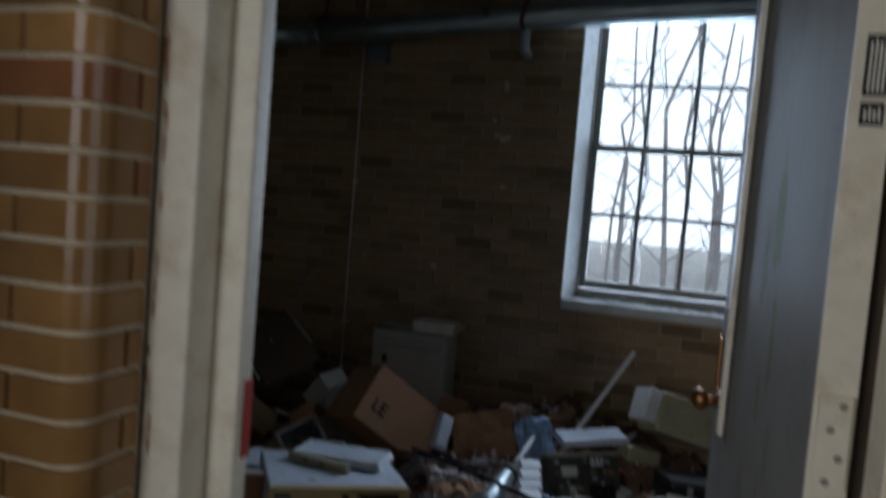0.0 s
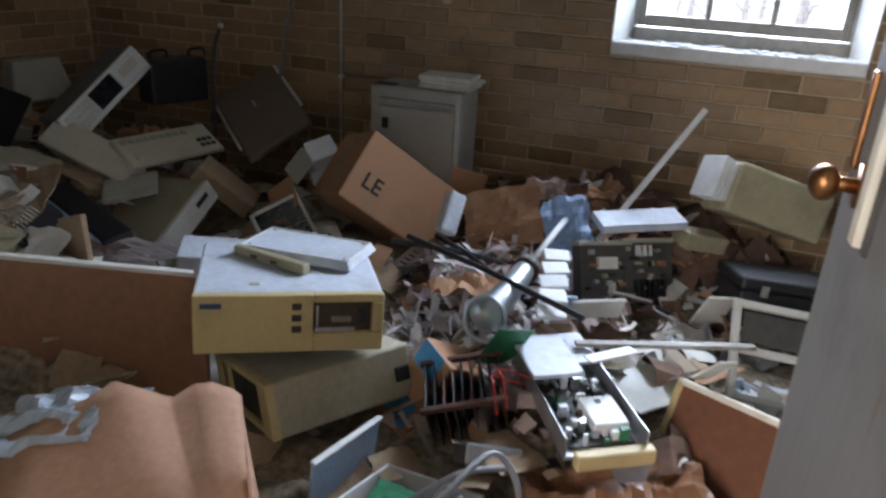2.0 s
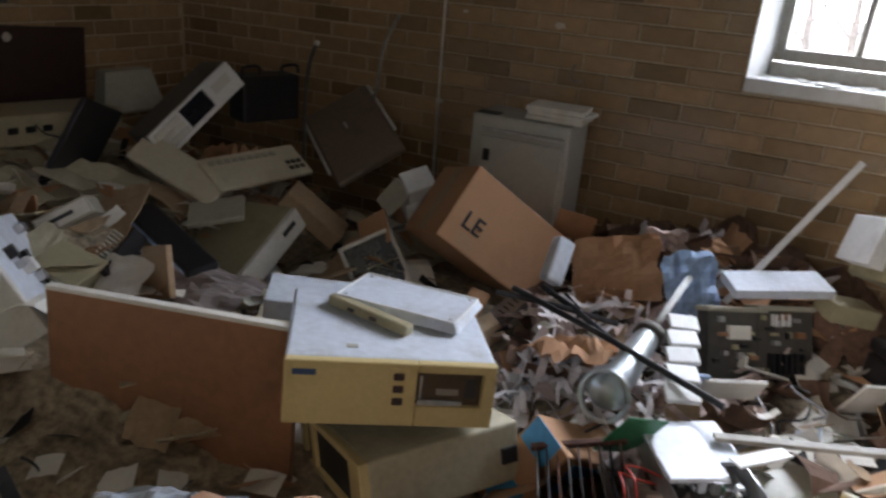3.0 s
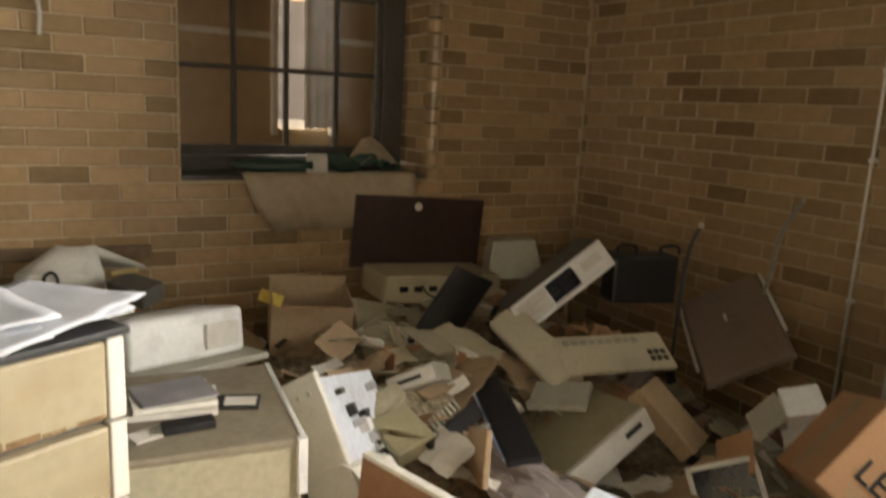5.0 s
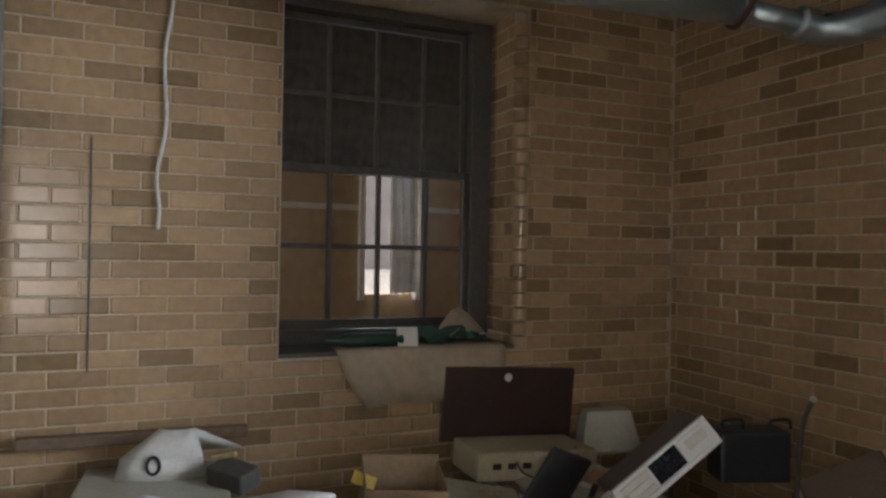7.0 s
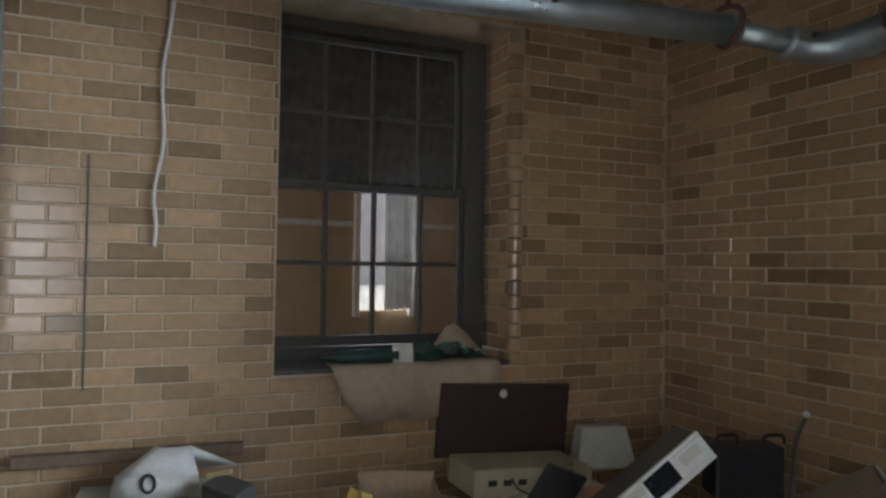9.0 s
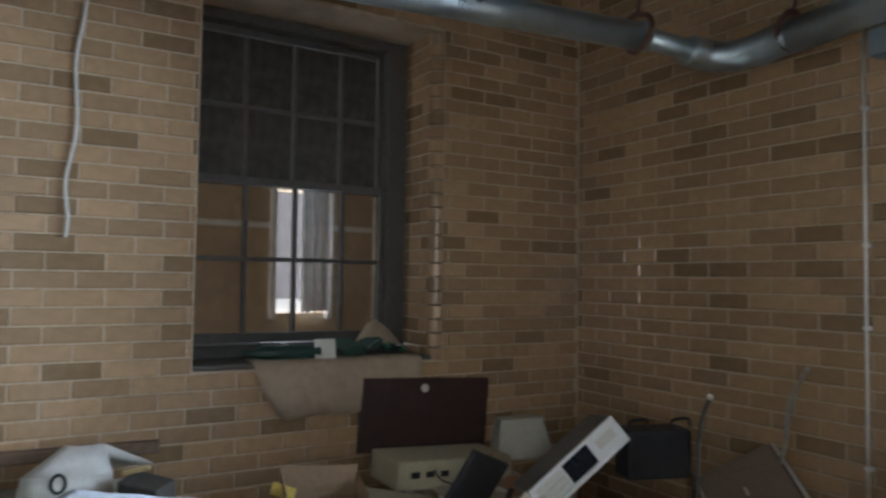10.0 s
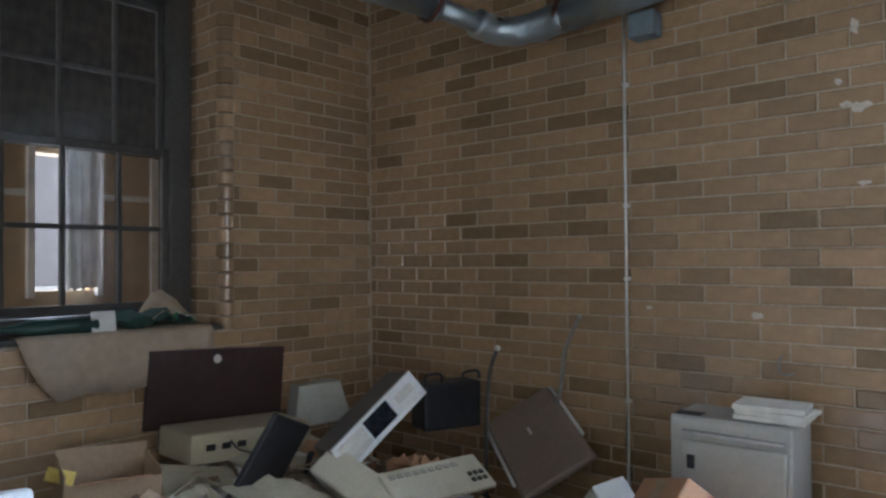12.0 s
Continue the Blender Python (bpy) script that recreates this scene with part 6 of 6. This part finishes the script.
part("housing", smb, PUTTY, sm)
bc = thing("black_case", pose(-1.55, 3.66, 0.60, 0, 0, 70), "black case with carrying handles in the corner", "case")
box_part("shell", (-0.14, -0.07, 0), (0.14, 0.07, 0.2), BLACK, bc, "", 0.012)
for x in (-0.11, 0.08):
    part("handle", tube(curve_points([(x, -0.02, 0.2), (x, -0.02, 0.23), (x + 0.07, -0.02, 0.235), (x + 0.08, -0.02, 0.2)], 4), 0.007, 6), BLACK, bc, "black carrying handle")
crumple("brown_paper_bag", pose(-1.42, 3.38, 0.45, -30, 0, 30), 0.26, 0.26, 0.1, CARD, "crumpled brown paper in the pile", "paper bag", 51, 10, 3)
wbx = thing("white_carton", pose(-0.627, 3.485, 0.435, 31.3, -16.9, 47.5), "crushed glossy white carton behind a brown one", "box")
part("carton", boxes(((-0.057, -0.052, -0.06), (0.057, 0.052, 0.166)), bevel=0.006), WHITEP, wbx)
box_part("flap", (-0.055, -0.1, 0), (0.055, 0, 0.003), WHITEP, wbx, "bent white flap", 0.001, pose(-0.02, -0.052, 0.1, 60, 10, 8))
box_part("flap", (-0.12, -0.05, 0), (0, 0.05, 0.003), PUTTY, wbx, "bent grey flap", 0.001, pose(-0.057, 0.0, 0.15, 0, -40, 8))
plate("card_flap", (-0.68, 3.19, 0.31), (-0.56, 3.18, 0.40), (-0.75, 3.24, 0.40), 0.004, CARD, "torn tan cardboard flap beside a white carton", "cardboard", 0.001)
sc = thing("empty_screen_frame", pose(-0.50, 3.10, 0.22, -38, -24, 44), "cream screen bezel with dark glass, lying tipped", "screen")
for lo, hi in (((-0.1, -0.01, 0), (-0.085, 0.01, 0.24)), ((0.085, -0.01, 0), (0.1, 0.01, 0.24)), ((-0.085, -0.01, 0.225), (0.085, 0.01, 0.24)), ((-0.085, -0.01, 0), (0.085, 0.01, 0.02))):
    box_part("bezel_bar", lo, hi, PALE, sc, "", 0.004)
box_part("glass", (-0.085, -0.004, 0.02), (0.085, 0.004, 0.225), SCREEN, sc, "dark green-black glass", 0)
crumple("plastic_sheet", pose(-0.92, 2.6, 0.33, 4, 5, 10), 0.4, 0.22, 0.045, CLEAR, "crumpled clear plastic sheeting behind a panel", "plastic bag", 53)
slab("lilac_box", pose(-0.5, 2.66, 0.36, 0, 6, 34), 0.26, 0.18, 0.06, LILAC, "pale lilac paper box behind a computer", "box", "", 0.005, "box")
slab("cover_sheet", pose(-1.2, 3.0, 0.40, 12, -10, 40), 0.2, 0.16, 0.02, PUTTY, "dusty grey plastic cover in the pile", "cover", "", 0.005)
slab("cardboard_tube_box", pose(-0.983, 3.259, 0.355, 40.0, -8.3, 109.3), 0.12, 0.26, 0.07, CARD_DULL, "long dull cardboard box in the pile", "box", "", 0.004, "box")
slab("pale_cover", pose(-1.75, 2.75, 0.42, 30, 20, 120), 0.24, 0.2, 0.03, PALE, "broken cream plastic cover in the pile", "cover", "", 0.006)
slab("white_box_lid", pose(-1.75, 2.55, 0.42, 24, -18, 30), 0.14, 0.1, 0.05, WHITEP, "small white plastic box in the pile", "box", "", 0.006, "box")
PATCH = material("pale_plaster_spot", (0.6, 0.52, 0.42), 0.9, vary=0.15, stain=0.3)
rp = random.Random(23)
for x, z, w_, h_ in ((0.01, 1.834, 0.035, 0.022), (-0.03, 1.85, 0.02, 0.012), (0.0, 2.11, 0.014, 0.035), (-0.05, 1.93, 0.018, 0.012), (-0.33, 1.118, 0.02, 0.016), (-0.75, 1.133, 0.014, 0.008), (0.02, 1.58, 0.02, 0.01)):
    bm = bmesh.new()
    ring = [bm.verts.new((x + w_ * math.cos(a) * q, 3.9965, z + h_ * math.sin(a) * q)) for a, q in [(2 * math.pi * k / 14, rp.uniform(0.55, 1.2)) for k in range(14)]]
    back = [bm.verts.new((v.co.x, 4.002, v.co.z)) for v in ring]
    bm.faces.new(ring)
    for k in range(14):
        bm.faces.new((ring[k], ring[(k + 1) % 14], back[(k + 1) % 14], back[k]))
    part("plaster_spot", bm, PATCH, north)
hk = thing("wall_hook", pose(-0.246, 3.995, 0.93), "small bent dull steel hook on the brick wall", "hook")
part("hook", tube(curve_points([(0, 0, 0.05), (-0.005, -0.02, 0.03), (0.0, -0.03, 0.0), (0.02, -0.03, -0.012), (0.045, -0.028, -0.005)], 5), 0.004, 6), SASH, hk, "", True)
crack = thing("wall_channel", pose(-2.4, 1.272, 0), "thin dark surface conduit running up the glazed bricks", "conduit")
box_part("strip", (0.0, -0.0035, 1.0), (0.006, 0.0035, 1.88), SASH_DARK, crack, "", 0.002)

crumple("green_rag", pose(-2.47, 2.72, 1.052, 0, 0, 88), 0.36, 0.1, 0.09, BOTTLE, "crumpled dark green plastic on the window sill", "plastic bag", 61, 10, 4)

for k in range(2):
    wv = thing("loose_cable", pose(0.515 + 0.015 * k, 2.36 + 0.03 * k, 0.31), "thin red wire loop in the heap", "cable", "red wires")
    part("flex", tube(curve_points([(0, 0, 0), (-0.03, 0.05, 0.05), (-0.05 - 0.01 * k, 0.1, 0.04), (-0.03, 0.14, 0.01 + 0.01 * k), (0.02, 0.16, 0.0)], 5), 0.0026, 5), RED, wv)
plate("metal_cover", (0.564, 2.484, 0.362), (0.675, 2.56, 0.362), (0.462, 2.64, 0.362), 0.012, LILAC, "square pale steel cover on a chassis", "cover", 0.003)

# ---- odd broken pieces filling the pile ----
rj = random.Random(77)


def broken_cover(m, w, d, mat, label, group):
    t = thing("broken_cover", m, label, "cover", group)
    bm = bmesh.new()
    box_into(bm, (-w / 2, -d / 2, 0), (w / 2, d / 2, 0.008), None, 0.003)
    part("plate", bm, mat, t)
    box_part("lip", (-w / 2, -d / 2, 0.008), (-w / 2 + 0.008, d / 2, 0.035), mat, t, "", 0.002)
    box_part("lip", (-w / 2 + 0.008, d / 2 - 0.008, 0.008), (w / 2, d / 2, 0.03), mat, t, "", 0.002)
    for k in range(4):
        box_part("vent_slot", (-w * 0.3 + k * w * 0.15, -d * 0.25, -0.001), (-w * 0.26 + k * w * 0.15, d * 0.1, 0.009), BLACK, t, bevel=0)


def small_module(m, w, d, h, mat, label, group):
    t = thing("small_module", m, label, "module", group)
    box_part("body", (-w / 2, -d / 2, 0), (w / 2, d / 2, h), mat, t, "", 0.006)
    box_part("face", (-w / 2 + 0.008, -d / 2 - 0.003, 0.008), (w / 2 - 0.008, -d / 2 + 0.001, h - 0.008), PUTTY if mat is not PUTTY else PALE, t, "", 0.002)
    box_part("slot", (-w * 0.3, -d / 2 - 0.005, h * 0.4), (w * 0.2, -d / 2, h * 0.6), BLACK, t, bevel=0)


def torn_carton(m, w, d, h, label, group):
    t = thing("torn_carton", m, label, "box", group)
    for lo, hi in (((-w / 2, -d / 2, 0), (w / 2, -d / 2 + 0.004, h)), ((-w / 2, d / 2 - 0.004, 0), (w / 2, d / 2, h * 0.8)), ((-w / 2, -d / 2 + 0.004, 0), (-w / 2 + 0.004, d / 2 - 0.004, h)), ((-w / 2, -d / 2, -0.004), (w / 2, d / 2, 0))):
        box_part("wall", lo, hi, CARD if w > 0.15 else CARD_DULL, t, "", 0.001)
    box_part("flap", (-w / 2, 0, 0), (w / 2, 0.004, d * 0.5), CARD_DULL, t, "", 0.001, pose(0, -d / 2, h, 50, 4, 0))


def place(x, y, lift, tilt):
    return pose(x, y, heap(x, y) + lift, rj.uniform(-tilt, tilt), rj.uniform(-tilt, tilt), rj.uniform(0, 360))


for k in range(34):
    x, y = rj.uniform(-2.15, -0.45), rj.uniform(2.3, 3.65)
    s_ = rj.uniform(0.1, 0.24)
    if (-1.7 < x < -0.55 and 2.62 < y < 3.55) or x < -1.6 and (k % 3 == 2 or 2.55 < y < 3.3):
        continue
    if k % 3 == 0:
        broken_cover(place(x, y, 0.03, 35), s_, s_ * 0.75, (PALE, PUTTY, OLIVE)[k % 4 % 3], "broken dusty plastic equipment cover in the pile", "broken covers")
    elif k % 3 == 1:
        small_module(place(x, y, 0.0, 28), s_, s_ * 0.8, s_ * 0.35, (PUTTY, PALE, BLACK, OLIVE)[k % 4], "small dusty equipment module in the pile", "small modules")
    else:
        torn_carton(place(x, y, 0.0, 25), s_, s_ * 0.8, s_ * 0.5, "small torn brown carton in the pile", "torn cartons")
for k in range(30):
    x, y = rj.uniform(-0.15, 1.45), rj.uniform(2.45, 3.75)
    s_ = rj.uniform(0.06, 0.15)
    if k % 3 == 0:
        broken_cover(place(x, y, 0.03, 35), s_, s_ * 0.6, (LILAC, STEEL, PALE)[k % 4 % 3], "broken pale equipment cover in the heap", "broken covers")
    elif k % 3 == 1:
        small_module(place(x, y, 0.0, 28), s_, s_ * 0.8, s_ * 0.4, (BLACK, STEEL, SASH_DARK, OLIVE)[k % 4], "small dark equipment module in the heap", "small modules")
    else:
        torn_carton(place(x, y, 0.0, 25), s_, s_ * 0.8, s_ * 0.5, "small torn brown carton in the heap", "torn cartons")
for k in range(12):
    x, y = rj.uniform(0.0, 1.0), rj.uniform(2.4, 3.2)
    z = heap(x, y) + 0.05
    a = rj.uniform(0, 6.28)
    wv = thing("loose_cable", pose(x, y, z), "thin black wire tangled in the heap", "cable", "loose cables")
    pts = [(0.07 * q * math.cos(a) + 0.04 * math.sin(q * 1.9 + k), 0.07 * q * math.sin(a) + 0.04 * math.cos(q * 2.3 + k), 0.03 * math.sin(q * 1.3 + k)) for q in range(5)]
    part("flex", tube(curve_points(pts, 4), 0.0035, 5), BLACK if k % 3 else CABLE, wv)

# ---- glazed bricks, one by one ----


def brick_data(name, length, mat, depth=0.012):
    l, h, c = length / 2, (COURSE - JOINT) / 2, 0.004
    vs = [(-l, depth, -h), (l, depth, -h), (l, depth, h), (-l, depth, h), (-l, c, -h), (l, c, -h), (l, c, h), (-l, c, h),
          (-l + c, 0, -h + c), (l - c, 0, -h + c), (l - c, 0, h - c), (-l + c, 0, h - c)]
    fs = [(8, 9, 10, 11)]
    for a in (0, 4):
        fs += [(a + k, a + (k + 1) % 4, a + 4 + (k + 1) % 4, a + 4 + k) for k in range(4)]
    mesh = bpy.data.meshes.new(name)
    mesh.from_pydata(vs, [], fs)
    mesh.materials.append(mat)
    return mesh


def lay(parent, m, x0, x1, z1, shift, lift, holes, near, mat, label):
    """Running bond on a plane: m takes (along, out of the wall towards -y, up) to the world."""
    datas, rest_v, rest_f = {}, [], []
    r = random.Random(7)
    rows = int(z1 / COURSE) + 2
    for i in range(-1, rows):
        z = lift + i * COURSE
        if z < 0.02 or z > z1:
            continue
        first = shift + (LENGTH / 2 if i % 2 else 0)
        k0 = math.floor((x0 - first) / LENGTH)
        for k in range(k0, k0 + int((x1 - x0) / LENGTH) + 3):
            spans = [(first + k * LENGTH, first + (k + 1) * LENGTH)]
            spans = [(max(a, x0), min(b, x1)) for a, b in spans]
            for hx0, hx1, hz0, hz1 in holes:
                if hz0 < z < hz1:
                    spans = [p for a, b in spans for p in ((a, min(b, hx0)), (max(a, hx1), b)) if p[1] > p[0]]
            for a, b in spans:
                ln = b - a - JOINT
                if ln < 0.012:
                    continue
                place = m @ pose((a + b) / 2 + r.uniform(-0.001, 0.001), r.uniform(-0.0012, 0.0012), z, 0, r.uniform(-0.15, 0.15), r.uniform(-0.35, 0.35))
                key = round(ln, 3)
                if key not in datas:
                    datas[key] = brick_data("brick", key, mat)
                if near[0] < (a + b) / 2 < near[1] and near[2] < z < near[3]:
                    ob = new("brick", datas[key])
                    ob.parent = parent
                    ob.matrix_basis = place
                else:
                    base = len(rest_v)
                    rest_v += [tuple(place @ v.co) for v in datas[key].vertices]
                    rest_f += [tuple(base + q for q in p.vertices) for p in datas[key].polygons]
    mesh = bpy.data.meshes.new("brickwork")
    mesh.from_pydata(rest_v, [], rest_f)
    mesh.materials.append(mat)
    ob = new("brickwork", mesh)
    ob.parent = parent
    tagged(ob, label, kind="stuff")


lay(north, pose(0, 4.0, 0), -2.4, 2.45, H, -0.322, 1.33 - 20 * COURSE + 0.0, [(0.385, 1.303, 0.985, 2.565)], (-1.45, 0.37, 0.85, 2.2), TILE, "tan glazed bricks of the window wall")
lay(west, pose(-2.4, 0, 0, 0, 0, 90), 0.98, 4.0, H, 1.139, 1.587 - 23 * COURSE, [(1.972, 3.135, 1.02, 2.625)], (1.3, 3.95, 1.05, 1.95), TILE, "tan glazed bricks of the side wall")
lay(west, pose(-2.462, 3.082, 0), -0.37, 0.0, 2.62, -0.17, 1.587 - 23 * COURSE, [(-1, 1, 0, 1.03)], (9, 9, 9, 9), TILE, "glazed bricks of the window reveal")
# rounded bricks at the reveal's edge
NOSE = 0.05
for i in range(60):
    z = 1.587 - 23 * COURSE + i * COURSE
    if not 1.04 < z < 2.6:
        continue
    hh = (COURSE - JOINT) / 2
    arc = [(-2.45 + NOSE * math.sin(a), 3.08 + NOSE - NOSE * math.cos(a)) for a in [math.pi / 2 * k / 10 for k in range(11)]]
    run = [(-2.46, 3.08)] + arc + [(-2.4, 3.1335)]
    bm = bmesh.new()
    prev = None
    for k, (x, y) in enumerate(run):
        nx_, ny_ = (0, -1) if k == 0 else ((1, 0) if k == len(run) - 1 else (math.sin(math.pi / 2 * (k - 1) / 10), -math.cos(math.pi / 2 * (k - 1) / 10)))
        ring = [bm.verts.new(p) for p in ((x - 0.012 * nx_, y - 0.012 * ny_, z - hh), (x, y, z - hh + 0.003), (x, y, z + hh - 0.003), (x - 0.012 * nx_, y - 0.012 * ny_, z + hh))]
        if prev:
            for q in range(3):
                bm.faces.new((prev[q], ring[q], ring[q + 1], prev[q + 1]))
        else:
            bm.faces.new(ring)
        prev = ring
    bm.faces.new(prev)
    ob = mesh_ob("brick", bm, TILE)
    ob.parent = west

# hall corner: rounded bricks
for i in range(int(H / COURSE)):
    z = 0.034 + i * COURSE
    hh = (COURSE - 0.006) / 2
    arc = [(0.08 + 0.05 * math.sin(a), 1.10 - 0.05 * math.cos(a)) for a in [math.pi / 2 * k / 6 for k in range(7)]]
    even = i % 2 == 0
    runs = [([(0.0, 1.05)] + arc + [(0.13, 1.178)], 0), ([(-0.2, 1.05), (-0.009, 1.05)], 1)] if even else [([(-0.1, 1.05)] + arc + [(0.13, 1.14)], 0), ([(0.13, 1.149), (0.13, 1.178)], 1), ([(-0.2, 1.05), (-0.109, 1.05)], 1)]
    for path, _ in runs:
        bm = bmesh.new()
        prev = None
        for x, y in path:
            cx, cy = (0.08, 1.10)
            inx, iny = (x, y + 0.015) if x <= 0.08 else ((x - 0.015, y) if y >= 1.10 else (x - 0.015 * (x - cx) / 0.05, y - 0.015 * (y - cy) / 0.05))
            ring = [bm.verts.new(p) for p in ((inx, iny, z - hh), (x, y, z - hh + 0.003), (x, y, z + hh - 0.003), (inx, iny, z + hh))]
            if prev:
                for k in range(3):
                    bm.faces.new((prev[k], ring[k], ring[k + 1], prev[k + 1]))
            else:
                bm.faces.new(ring)
            prev = ring
        bm.faces.new(prev)
        ob = mesh_ob("brick", bm, TILE_HALL)
        ob.parent = hall
core = tube([(0.08, 1.10, 0), (0.08, 1.10, H)], 0.042, 24)
mc = mesh_ob("mortar_return", core, MORTAR_HALL)
mc.parent = hall
